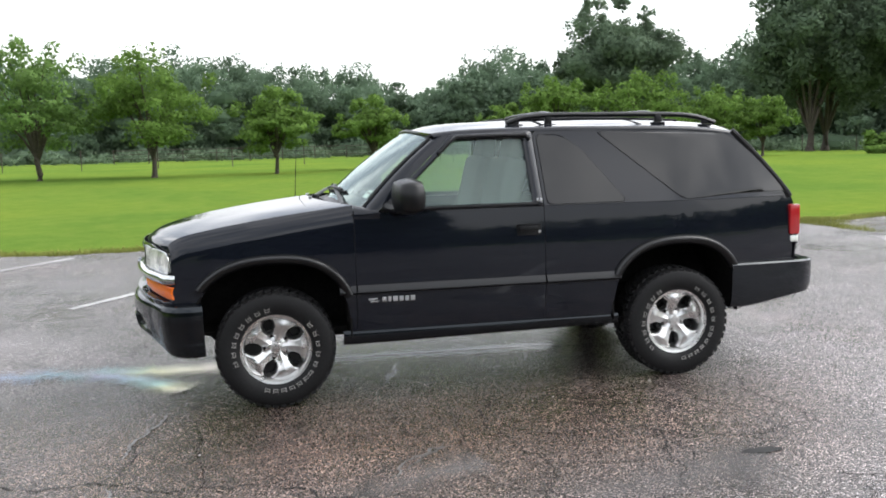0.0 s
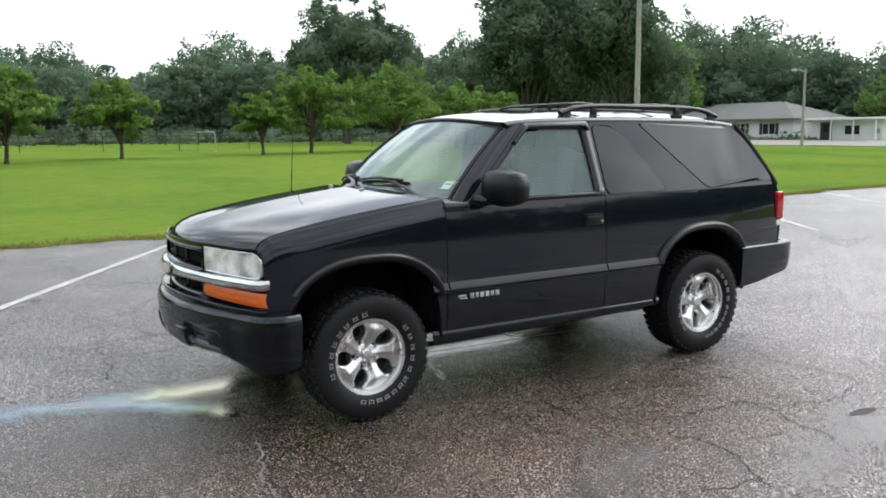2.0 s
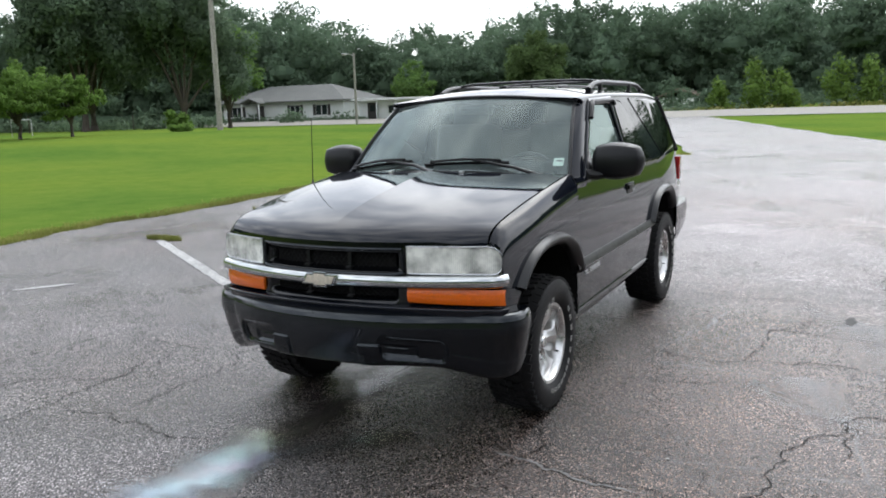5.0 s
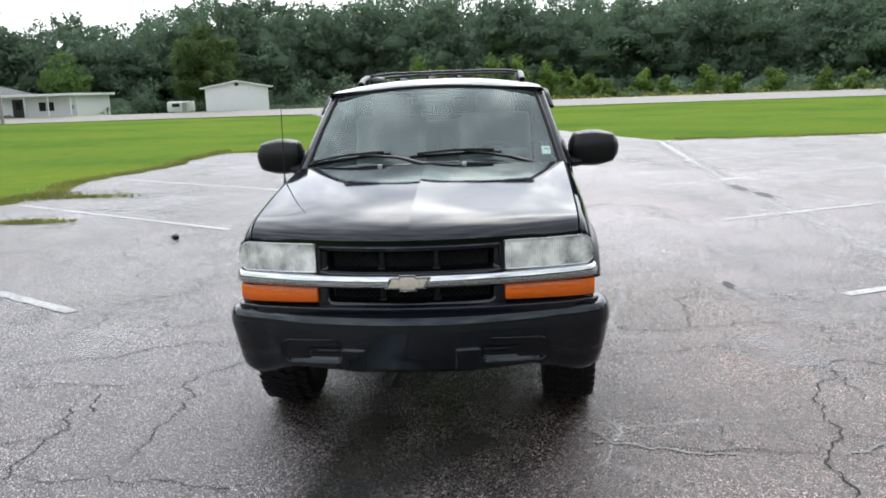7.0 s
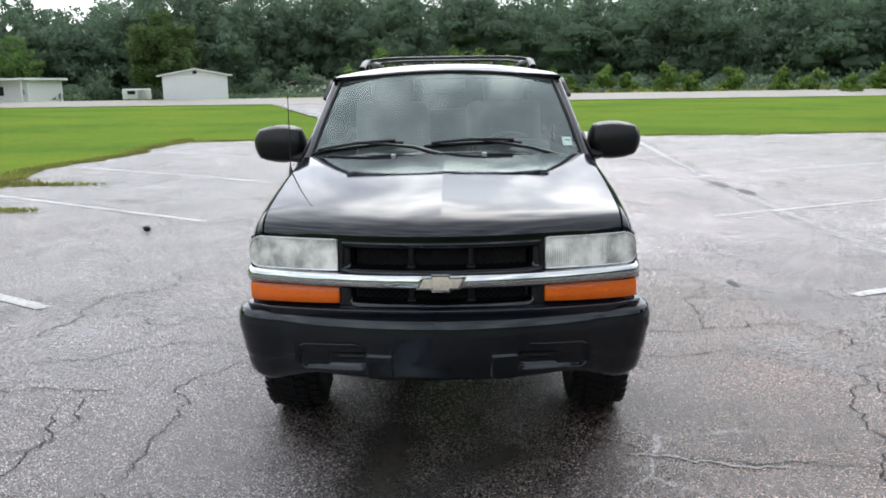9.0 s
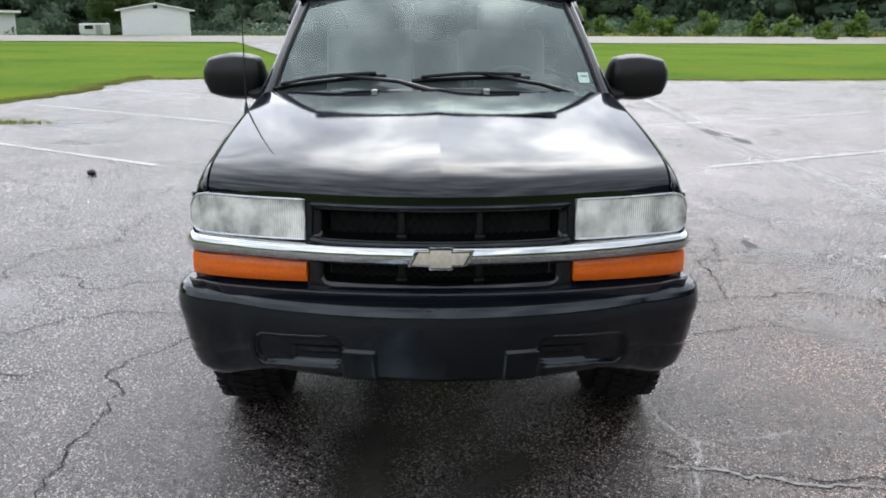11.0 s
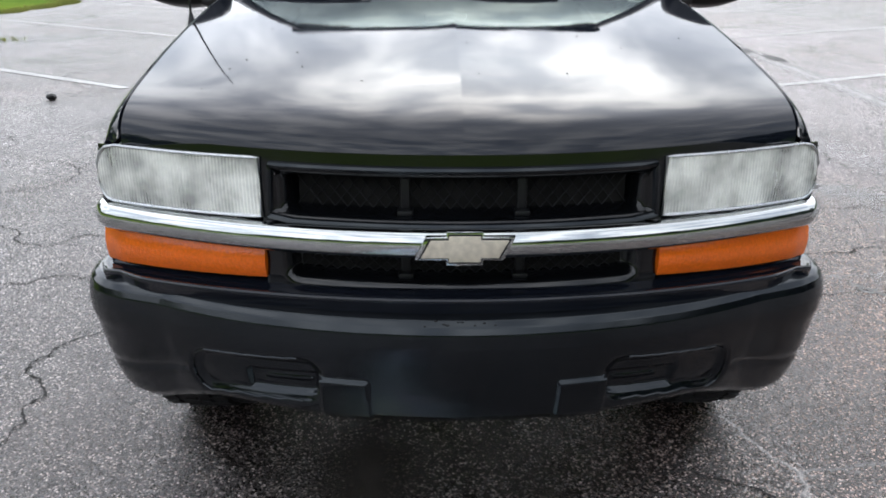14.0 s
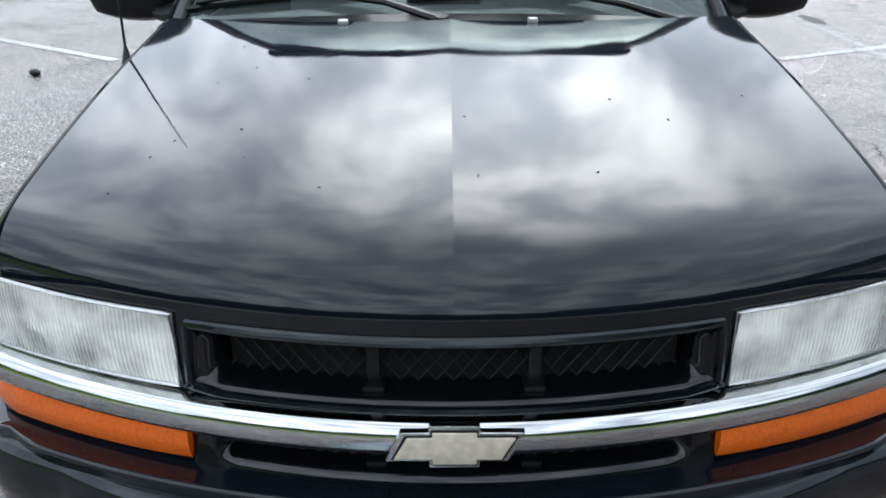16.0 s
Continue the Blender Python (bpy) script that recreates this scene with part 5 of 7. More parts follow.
# crossed wires and posts in the openings
for z0, z1, deep in ((0.860, 0.925, 0.0515), (0.725, 0.771, 0.0430)):
    # black sheet added to stand for the dark depth behind the mesh
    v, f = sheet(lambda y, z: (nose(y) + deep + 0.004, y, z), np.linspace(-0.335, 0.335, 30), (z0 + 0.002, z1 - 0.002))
    solid("grille_shade_sheet", v, facing(v, f, (-1, 0, 0)), UNDER, grille, "dull black sheet added for the shade behind the wire mesh")
    wires = []
    for y in np.arange(-0.416, 0.42, 0.026):
        for lean in (1, -1):
            a, b = Vector((y, z0)), Vector((y + lean * 0.052, z1))
            if abs(a.x) < 0.338 and abs(b.x) < 0.338:
                wires.append(tube([(nose(a.x) + deep, a.x, a.y), (nose(b.x) + deep, b.x, b.y)], 0.0015, 4))
    part("grille_mesh", joined(*wires), WIRE, grille, "fine black diamond wire mesh")
    for s, _ in SIDES:
        part("grille_post", joined(box_bm((0.014, 0.020, z1 - z0 + 0.010), (nose(0.117) + 0.043, s * 0.117, (z0 + z1) / 2), 0.005), box_bm((0.030, 0.032, 0.012), (nose(0.117) + 0.036, s * 0.117, z0 - 0.002), 0.005)), TRIM, grille)

# chrome bar across the nose, wrapping round both corners
ends = [(nose(y, 0.022), y) for y in np.linspace(-0.775, 0.775, 90)]
ends = [(-0.545, -0.806), (-0.585, -0.798)] + ends + [(-0.585, 0.798), (-0.545, 0.806)]
bar_profile = [(0.024, -0.033)] + [(0.006 - 0.021 * math.cos(a), 0.033 * math.sin(a)) for a in np.linspace(-1.4, 1.4, 17)] + [(0.024, 0.033)]


def bar_point(i, k):
    x, y = ends[i]
    dx, dz = bar_profile[k]
    (xa, ya), (xb, yb) = ends[max(i - 1, 0)], ends[min(i + 1, len(ends) - 1)]
    d = Vector((xb - xa, yb - ya)).normalized()
    x, y = x + d.y * dx, y - d.x * dx
    return (x, y, 0.796 + 0.013 * (1 - (y / 0.80) ** 2) + dz * 0.86)


v, f = sheet(bar_point, range(len(ends)), range(len(bar_profile)))
chrome = solid("chrome_bar", v, facing(v, f, (-1, 0, 0)), CHROME, car, "bright chrome grille bar", thick=0.004, sharp=50)
cross = [(-0.088, -0.026), (-0.032, -0.026), (-0.032, -0.038), (0.032, -0.038), (0.032, -0.026), (0.068, -0.026), (0.088, 0.026), (0.032, 0.026), (0.032, 0.038), (-0.032, 0.038), (-0.032, 0.026), (-0.068, 0.026)]
emblem = part("emblem", prism([(-1.12 * a, 0.93 * b) for a, b in cross], 0.014, lambda a, b, d: (-0.842 - d, a, 0.809 + b), 0.002), CHROME, car, "chrome-rimmed emblem plate")
part("emblem_shadow_line", prism([(-1.02 * a, 0.79 * b) for a, b in cross], 0.002, lambda a, b, d: (-0.8555 - d, a, 0.809 + b)), TRIM, emblem)
part("emblem_face", prism([(-0.97 * a, 0.70 * b) for a, b in cross], 0.003, lambda a, b, d: (-0.8572 - d, a, 0.809 + b), 0.001), GOLD, emblem, "pale gold emblem face")

# glossy shelf under lamps and grille with a rounded front lip
shelf_profile = [(0.03, 0.004), (0.01, 0.003), (-0.012, 0.0015), (-0.030, 0.0), (-0.034, 0.0015), (-0.039, 0.002), (-0.0435, 0.0), (-0.045, -0.004), (-0.0435, -0.009), (-0.040, -0.014), (-0.036, -0.030), (-0.030, -0.046)]
shelf_path = [(-0.56, -0.800), (-0.60, -0.785)] + [(nose(y), y) for y in np.linspace(-0.755, 0.755, 80)] + [(-0.60, 0.785), (-0.56, 0.800)]


def shelf_point(i, k):
    x, y = shelf_path[i]
    dx, dz = shelf_profile[k]
    (xa, ya), (xb, yb) = shelf_path[max(i - 1, 0)], shelf_path[min(i + 1, len(shelf_path) - 1)]
    d = Vector((xb - xa, yb - ya)).normalized()
    dx *= 1 - 0.45 * float(smoothstep((abs(y) - 0.66) / 0.12))
    return (x + d.y * dx, y - d.x * dx, 0.701 - 0.031 * (y / 0.8) ** 2 + dz)


v, f = sheet(shelf_point, range(len(shelf_path)), range(len(shelf_profile)))
solid("filler_panel", v, facing(v, f, (-1, 0, 1)), PAINT, car, "glossy black shelf below the lamps", thick=0.004, sharp=60)

# headlights and turn signals
for s, _ in SIDES:
    shape = rounded([(0.408, 0.842), (0.785, 0.826), (0.796, 0.876), (0.775, 0.932), (0.705, 0.955), (0.408, 0.965)], 0.022)

    def lens_at(a, b, d, s=s):
        return (nose(a) + 0.004 + d + 0.03 * max(0, a - 0.74), s * a, b)

    back = filled(shape, [], lambda a, b: lens_at(a, b, 0.098))
    head = part("headlight", back, REFLECTOR, car, "rectangular clouded glass headlight")
    for yc, r in ((0.490, 0.066), (0.640, 0.068)):
        v, f = [], []
        prof = [(0.004, 0.05), (0.016, 0.047), (0.03, 0.038), (0.045, 0.022), (0.055, 0.009), (r, 0.0)]
        vv, ff = lathe(prof, 28, "z")
        bowl = [(nose(yc + 1.15 * a) + 0.034 + d, s * (yc + 1.15 * a), 0.897 + 0.86 * b) for a, b, d in vv]
        solid("reflector_bowl", bowl, facing(bowl, ff, (-1, 0, 0)), BOWL, head, "bright reflector bowl")
        part("bulb", tube([(nose(yc) + 0.085, s * yc, 0.897), (nose(yc) + 0.045, s * yc, 0.897)], 0.009, 8), REFLECTOR, head)
    part("divider", box_bm((0.075, 0.006, 0.11), (nose(0.752) + 0.045, s * 0.752, 0.890), 0.002), REFLECTOR, head)
    # lens in small steps so that it follows the nose
    cols = np.r_[np.linspace(0.408, 0.74, 22)[:-1], np.linspace(0.74, 0.797, 16)]
    lo = lambda a: np.interp(a, (0.408, 0.765, 0.782, 0.792, 0.797), (0.842, 0.829, 0.834, 0.845, 0.862))
    hi = lambda a: np.interp(a, (0.408, 0.742, 0.768, 0.786, 0.797), (0.965, 0.956, 0.949, 0.934, 0.908))
    v, f = sheet(lambda a, k: lens_at(a, float(lo(a)) + (float(hi(a)) - float(lo(a))) * k, -0.004 * math.sin(math.pi * k)), cols, np.linspace(0, 1, 12))
    lens = solid("headlight_lens", v, facing(v, f, (-1, 0, 0)), LENS, head, "fluted clear headlight lens")
    lens.visible_shadow = False
    rim = [lens_at(a, float(lo(a)), -0.002) for a in cols] + [lens_at(a, float(hi(a)), -0.002) for a in reversed(cols)]
    part("headlight_rim", tube(rim, 0.0032, 6, closed=True), SILVER, head, "thin grey lens rim")
    v, f = sheet(lambda a, k: (nose(a) + 0.002 - 0.010 * math.sin(math.pi * k) + 0.25 * max(0, a - 0.76), s * a, (0.709 - 0.028 * (a - 0.41) / 0.4) + (0.069 + 0.012 * (a - 0.41)) * k), np.linspace(0.408, 0.806, 26), np.linspace(0, 1, 9))
    solid("turn_signal", v, facing(v, f, (-1, 0, 0)), AMBER, car, "orange turn signal lens", thick=0.02)

# cowl and wipers
def cowl(u, v):
    y = v * 0.735
    a = Vector((hood_rear(y) - 0.012, y, hood_z(hood_rear(y), y) - 0.018))
    b = Vector(shield(0.0, v))
    p = a.lerp(b, u)
    return (p.x, p.y, p.z - 0.012 * math.sin(math.pi * u))


v, f = sheet(cowl, np.linspace(0, 1, 9), np.linspace(-1, 1, 45))
cowl_ob = solid("cowl", v, facing(v, f, (0, 0, 1)), TRIM, car, "black plastic cowl below the windshield", thick=0.01)
for k in range(34):
    y = -0.52 + 1.04 * k / 33
    a, b = cowl(0.25, y / 0.735), cowl(0.62, y / 0.735)
    part("vent_slat", tube([(a[0], a[1], a[2] + 0.004), (b[0], b[1], b[2] + 0.004)], 0.004, 5), TRIM, cowl_ob)
for y in (-0.20, 0.26):
    x = 0.262
    part("washer_nozzle", box_bm((0.022, 0.024, 0.012), (x, y, hood_z(x, y) + 0.004), 0.003), SILVER, cowl_ob, "small pale washer nozzle")


def on_glass(y, u, lift):
    x, yy, z = shield(u, y / (LOW_W + (TOP_W - LOW_W) * u))
    return (x - 0.7 * lift, yy, z + 0.7 * lift)


for y_pivot, y_tip in ((-0.60, 0.16), (0.02, 0.74)):
    base = cowl(0.45, y_pivot / 0.735)
    mid = on_glass(y_pivot + 0.62 * (y_tip - y_pivot), 0.105, 0.035)
    wiper = part("wiper", tube([(base[0], base[1], base[2] + 0.015), on_glass(y_pivot + 0.2 * (y_tip - y_pivot), 0.02, 0.035), mid], [0.018, 0.014, 0.009], 8, squash=0.7), TRIM, car, "black wiper arm")
    lo_y, hi_y = y_pivot + 0.20, y_pivot + 0.20 + 0.51
    part("wiper_blade", joined(tube([on_glass(lo_y + (hi_y - lo_y) * t, 0.105 - 0.05 * t, 0.010) for t in np.linspace(0, 1, 10)], 0.009, 6), tube([on_glass(lo_y + (hi_y - lo_y) * t, 0.110 - 0.05 * t, 0.024 + 0.014 * math.sin(math.pi * t)) for t in np.linspace(0.08, 0.92, 9)], 0.008, 6)), TRIM, wiper, "black wiper blade")
    part("wiper_pivot", tube([(base[0], base[1], base[2]), (base[0] - 0.004, base[1], base[2] + 0.026)], 0.017, 12), TRIM, wiper)
patch = [on_glass(y, u, 0.003) for y, u in ((-0.685, 0.115), (-0.632, 0.105), (-0.628, 0.20), (-0.680, 0.21))]
solid("windshield_sticker", patch, facing(patch, [(0, 1, 2, 3)], (-1, 0, 1)), STICKER, car, "pale green service sticker inside the windshield", smooth=False)
mark = [on_glass(y, u, 0.0045) for y, u in ((-0.675, 0.165), (-0.642, 0.160), (-0.641, 0.175), (-0.674, 0.180))]
solid("sticker_print", mark, facing(mark, [(0, 1, 2, 3)], (-1, 0, 1)), DASH, car, smooth=False)

# door mirrors
for s, _ in SIDES:
    bm = bmesh.new()
    bmesh.ops.create_cube(bm, size=1.0)
    bmesh.ops.subdivide_edges(bm, edges=bm.edges[:], cuts=6, use_grid_fill=True)
    for q in bm.verts:
        n3 = q.co.normalized()
        q.co = (q.co * 2).lerp(n3 * 1.25, 0.66) * 0.51
        x, y, z = q.co
        taper = 1 - 0.10 * (y + 0.5)
        q.co = Vector((0.785 + x * 0.16 * taper + 0.02 * (y + 0.5) + (0.04 * (0.5 - x) if x < 0 else 0) * 0, s * (0.945 + y * 0.255), 1.232 + z * 0.19 * taper))
    bmesh.ops.recalc_face_normals(bm, faces=bm.faces)
    mirror = part("door_mirror", bm, TRIM, car, "black plastic door mirror", sharp=70)
    part("mirror_glass", box_bm((0.006, 0.19, 0.13), (0.862, s * 0.945, 1.232), 0.002), CHROME, mirror, "mirror glass")
    arm = [(0.70, s * 0.775, 1.165), (0.735, s * 0.83, 1.155), (0.775, s * 0.90, 1.170)]
    part("mirror_arm", tube(arm, [0.045, 0.04, 0.04], 10, squash=0.75), TRIM, mirror)
    sail = filled([(0.63, 1.142), (0.72, 1.222), (0.80, 1.285), (0.80, 1.150)], [], on_side(s, 0.014))
    ob = part("mirror_sail", sail, TRIM, mirror)
    md = ob.modifiers.new("thickness", "SOLIDIFY")
    md.thickness, md.offset = 0.015, 0

# roof rack
rack_z = spline((1.50, 1.60, 1.70, 2.1, 2.66, 2.82, 2.95), (1.652, 1.682, 1.695, 1.699, 1.690, 1.672, 1.632))
for s, _ in SIDES:
    path = [(x, s * (0.545 + 0.01 * math.sin(2 * x)), float(rack_z(x))) for x in np.linspace(1.50, 2.95, 40)]
    rail = part("roof_rail", tube(path, 0.021, 10, squash=0.8), TRIM, car, "black roof rack side rail")
    for x in (1.56, 1.78, 2.54, 2.88):
        zt = float(rack_z(x))
        part("rail_foot", joined(box_bm((0.10, 0.034, 0.014), (x, s * 0.545, 1.638 - 0.02 * (x > 2.7)), 0.008), box_bm((0.05, 0.026, zt - 1.625), (x, s * 0.545, (zt + 1.625) / 2), 0.01)), TRIM, rail)
for x in (1.80, 2.50):
    zt = float(rack_z(x)) + 0.012
    part("roof_crossbar", tube([(x, y, zt + 0.012 - 0.02 * (abs(y) / 0.545) ** 6) for y in np.linspace(-0.545, 0.545, 21)], 0.016, 8, squash=0.6), TRIM, car, "black roof rack crossbar")
for y in (-0.3, -0.1, 0.1, 0.3):
    part("roof_strip", tube([(x, y, float(ROOF_MID(x)) - 0.055 * (abs(y) / 0.62) ** 2.4 + 0.004) for x in np.linspace(1.62, 2.8, 14)], 0.008, 6), TRIM, car, "black rubber roof strip")

# antenna on the passenger fender
part("antenna", joined(tube([(0.175, 0.765, 1.105), (0.18, 0.768, 1.128), (0.19, 0.77, 1.16)], [0.016, 0.012, 0.005], 10), tube([(0.188, 0.77, 1.16), (0.212, 0.772, 1.53)], [0.0035, 0.0016], 6)), TRIM, car, "thin black whip antenna")

# rear bumper
path = [(2.93, 0.845), (3.12, 0.842), (3.35, 0.832), (3.48, 0.815), (3.55, 0.775), (3.58, 0.70), (3.595, 0.5), (3.60, 0.25), (3.60, 0)]
half = path + [(x, -y) for x, y in reversed(path[:-1])]
fx, fy = spline(range(len(half)), [p[0] for p in half]), spline(range(len(half)), [p[1] for p in half])
prof = [(-0.07, 0.712), (-0.012, 0.712), (0.0, 0.702), (0.0, 0.60), (-0.004, 0.55), (-0.02, 0.495), (-0.06, 0.475)]


def rear_point(t, k):
    x, y = float(fx(t)), float(fy(t))
    d = Vector((float(fx(t + 0.05) - fx(t - 0.05)), float(fy(t + 0.05) - fy(t - 0.05)))).normalized()
    off, z = prof[k]
    low = 0.07 * float(smoothstep((3.56 - x) / 0.6)) if z < 0.56 else 0
    return (x - d.y * off, y + d.x * off, z - low)


v, f = sheet(rear_point, np.linspace(0, len(half) - 1, 90), range(len(prof)))
solid("rear_bumper", v, facing(v, f, (1, 0, 0.2)), BUMPER, car, "black rear bumper", thick=0.008)


# wheels
def open_bar():
    """One raised mark: a small open rectangle of thin bars."""
    bars = [box_bm((sx, 0.003, sz), (dx, 0, dz)) for dz, dx, sx, sz in ((-0.013, 0, 0.032, 0.0024), (0.013, 0, 0.032, 0.0024), (0, 0.0148, 0.0024, 0.026), (0, -0.0148, 0.0024, 0.026), (0.0, 0.0, 0.0024, 0.02))]
    me = bpy.data.meshes.new("tyre_mark")
    b = joined(*bars)
    b.to_mesh(me)
    b.free()
    me.materials.append(LETTER)
    return me


LETTER_BAR = open_bar()


def wheel(x, s):
    hub = part("wheel", tube([(x, s * 0.60, HUB), (x, s * 0.73, HUB)], 0.11, 24), ALLOY_DARK, car, "five-spoke alloy wheel with all-terrain tyre")
    r = RADIUS
    W = 0.235
    y0 = s * 0.716

    def at(profile, sides=64):
        vv, ff = lathe(profile, sides)
        return [(x + a, y0 + s * b, HUB + c) for a, b, c in vv], ff

    # tyre section, bulging side walls
    sec = [(0.200, 0.085), (0.208, 0.100), (0.228, 0.119), (0.262, 0.1285), (0.295, 0.1275), (0.320, 0.121), (0.336, 0.113), (r - 0.012, 0.104), (r - 0.010, 0.06), (r - 0.009, 0), (r - 0.010, -0.06), (r - 0.012, -0.104), (0.322, -0.119), (0.28, -0.128), (0.23, -0.12), (0.2, -0.085)]
    v, f = at(sec, 80)
    v = [(a, b, max(c, 0.004 + 0.0) if c < 0.004 else c) for a, b, c in v]
    tyre = solid("tyre", v, facing(v[:16] + v[16:32], f[:1], (0, 0, 0)) and f, RUBBER, hub, "black all-terrain tyre", sharp=50)
    bmn = bmesh.new()
    bmn.from_mesh(tyre.data)
    bmesh.ops.recalc_face_normals(bmn, faces=bmn.faces)
    bmn.to_mesh(tyre.data)
    bmn.free()
    # tread blocks
    lugs = []
    for k in range(44):
        a = 2 * math.pi * k / 44
        for off, w, lean, shift in ((0.100, 0.036, 0.25, 0), (-0.100, 0.036, -0.25, 0.5), (0.042, 0.044, -0.3, 0.3), (-0.042, 0.044, 0.3, 0.8), (0.0, 0.03, 0.2, 0.55)):
            b = a + shift * 2 * math.pi / 44
            m = Matrix.Translation((x, y0, HUB)) @ Matrix.Rotation(-b, 4, "Y") @ Matrix.Translation((r - 0.006 - 0.008 * (abs(off) > 0.08), off, 0)) @ Matrix.Rotation(lean, 4, "X")
            if (m.translation.z) > 0.006:
                q = bmesh.new()
                bmesh.ops.create_cube(q, size=1.0)
                bmesh.ops.scale(q, vec=(0.014, w, 0.032), verts=q.verts)
                bmesh.ops.transform(q, matrix=m, verts=q.verts)
                lugs.append(q)
    part("tread", joined(*lugs), RUBBER, hub, "chunky tread blocks", smooth=False)
    # raised white lettering as plain open bars round the wall
    for a0, a1, count in ((radians(196), radians(100), 8), (radians(35), radians(-38), 6), (radians(-48), radians(-105), 6)):
        for k in range(count):
            mark = new("tyre_mark", LETTER_BAR)
            mark.parent = hub
            mark.matrix_basis = Matrix.Translation((x, y0 + s * 0.1260, HUB)) @ Matrix.Rotation(-((0.42 if x > 1 else 0) + a0 + (a1 - a0) * k / (count - 1)), 4, "Y") @ Matrix.Translation((0.249, 0, 0))
    # rim barrel and lip
    v, f = at([(0.205, 0.080), (0.212, 0.092), (0.207, 0.099), (0.197, 0.096), (0.188, 0.082), (0.182, 0.05), (0.178, 0.0), (0.178, -0.08)], 64)
    solid("rim", v, facing([v[i] for i in range(16)], [(0, 1, 9, 8)], (0, 0, 0)) and f, ALLOY, hub, "bright machined rim", thick=0.004)
    v, f = at([(0.0, -0.02), (0.178, -0.02)], 32)
    solid("brake_shadow", v, f, ALLOY_DARK, hub)
    # dished face with five broad twisted spokes between deep oval openings
    first = radians(73 if x < 1 else 92)

    def face(rr, t):
        t0 = t - s * 0.9 * (rr - 0.13)
        near = 9.0
        for k in range(5):
            c = first + 2 * math.pi * (k + 0.5) / 5
            d = (t0 - c + math.pi) % (2 * math.pi) - math.pi
            near = min(near, math.hypot((rr - 0.134) / 0.047, d * rr / (0.031 + 0.15 * (rr - 0.10))))
            lug = math.hypot(rr - 0.066, d * 0.066) / 0.023
            near = min(near, 0.985 + 0.15 * lug) if lug < 1.2 else near
        ridge = abs((5 * (t0 - first) / (2 * math.pi) + 0.5) % 1 - 0.5)
        out = 0.030 + 0.034 * smoothstep((rr - 0.05) / 0.14) + 0.020 * (1 - 2 * ridge) * float(smoothstep((0.185 - rr) / 0.05)) - 0.065 * float(smoothstep((1.16 - near) / 0.34))
        return near, (x + rr * math.cos(t), y0 + s * out, HUB + rr * math.sin(t))

    rs, ts = np.linspace(0.03, 0.196, 30), np.linspace(0, 2 * math.pi, 181)[:-1]
    grid = [face(r_, t_) for r_ in rs for t_ in ts]
    faces = []
    for i in range(len(rs) - 1):
        for j in range(len(ts)):
            q = (i * 180 + j, (i + 1) * 180 + j, (i + 1) * 180 + (j + 1) % 180, i * 180 + (j + 1) % 180)
            if not all(grid[k][0] < 0.93 for k in q):
                faces.append(q)
    v = [g[1] for g in grid]
    solid("spokes", v, facing(v, faces, (0, s, 0)), ALLOY, hub, "five bright twisted alloy spokes", sharp=60)
    for k in range(5):
        a = first + 2 * math.pi * (k + 0.5) / 5 - s * 0.06
        p = (x + 0.066 * math.cos(a), HUB + 0.066 * math.sin(a))
        part("lug_nut", tube([(p[0], y0 + s * -0.02, p[1]), (p[0], y0 + s * 0.014, p[1])], 0.010, 6), CHROME, hub)
    v, f = at([(0.064, 0.005), (0.062, 0.030), (0.048, 0.036), (0.036, 0.038), (0.034, 0.056), (0.026, 0.064), (0.0, 0.066)], 32)
    solid("hub_cap", v, f, ALLOY, hub, "round alloy centre cap")
    part("valve_stem", tube([(x + 0.155, y0 + s * 0.06, HUB - 0.09), (x + 0.148, y0 + s * 0.085, HUB - 0.086)], 0.004, 6), TRIM, hub)


for x in (0, BASE):
    for s, _ in SIDES:
        wheel(x, s)

# interior
def seat(x, y, s_name):
    base = part("seat", joined(box_bm((0.50, 0.50, 0.16), (x, y, 0.80), 0.05, 3)), CLOTH, car, "grey cloth front seat")
    lean = Matrix.Rotation(radians(14), 4, "Y")
    part("backrest", box_bm((0.15, 0.48, 0.60), (x + 0.30, y, 1.14), 0.055, 3, turn=lean), CLOTH, base)
    part("headrest", box_bm((0.11, 0.26, 0.17), (x + 0.39, y, 1.49), 0.05, 3, turn=lean), CLOTH, base)


seat(1.20, -0.36, "d")
seat(1.20, 0.36, "p")
bench = part("rear_seat", box_bm((0.5, 0.80, 0.2), (2.25, 0, 0.80), 0.06, 3), CLOTH, car, "grey cloth rear bench")
part("backrest", box_bm((0.16, 1.1, 0.46), (2.55, 0, 1.13), 0.06, 3, turn=Matrix.Rotation(radians(12), 4, "Y")), CLOTH, bench)
v, f = sheet(lambda y, k: ((0.42, 0.60, 0.74, 0.78, 0.76)[k] + 0.12 * (y / 0.72) ** 2 * (k == 0), y, (1.17, 1.19, 1.175, 1.12, 0.85)[k] - 0.03 * (y / 0.72) ** 2), np.linspace(-0.72, 0.72, 21), range(5))
solid("dashboard", v, facing(v, f, (0.3, 0, 1)), DASH, car, "grey dashboard", thick=0.02)
part("instrument_hood", box_bm((0.22, 0.42, 0.08), (0.70, -0.36, 1.205), 0.03, 3), DASH, car)
ring = [(0.86 + 0.10 * math.sin(t) * 0.45, -0.36 + 0.185 * math.cos(t), 1.10 + 0.165 * math.sin(t)) for t in np.linspace(0, 2 * math.pi, 40, endpoint=False)]
wheel_ob = part("steering_wheel", tube(ring, 0.014, 8, closed=True), DASH, car, "dark steering wheel")
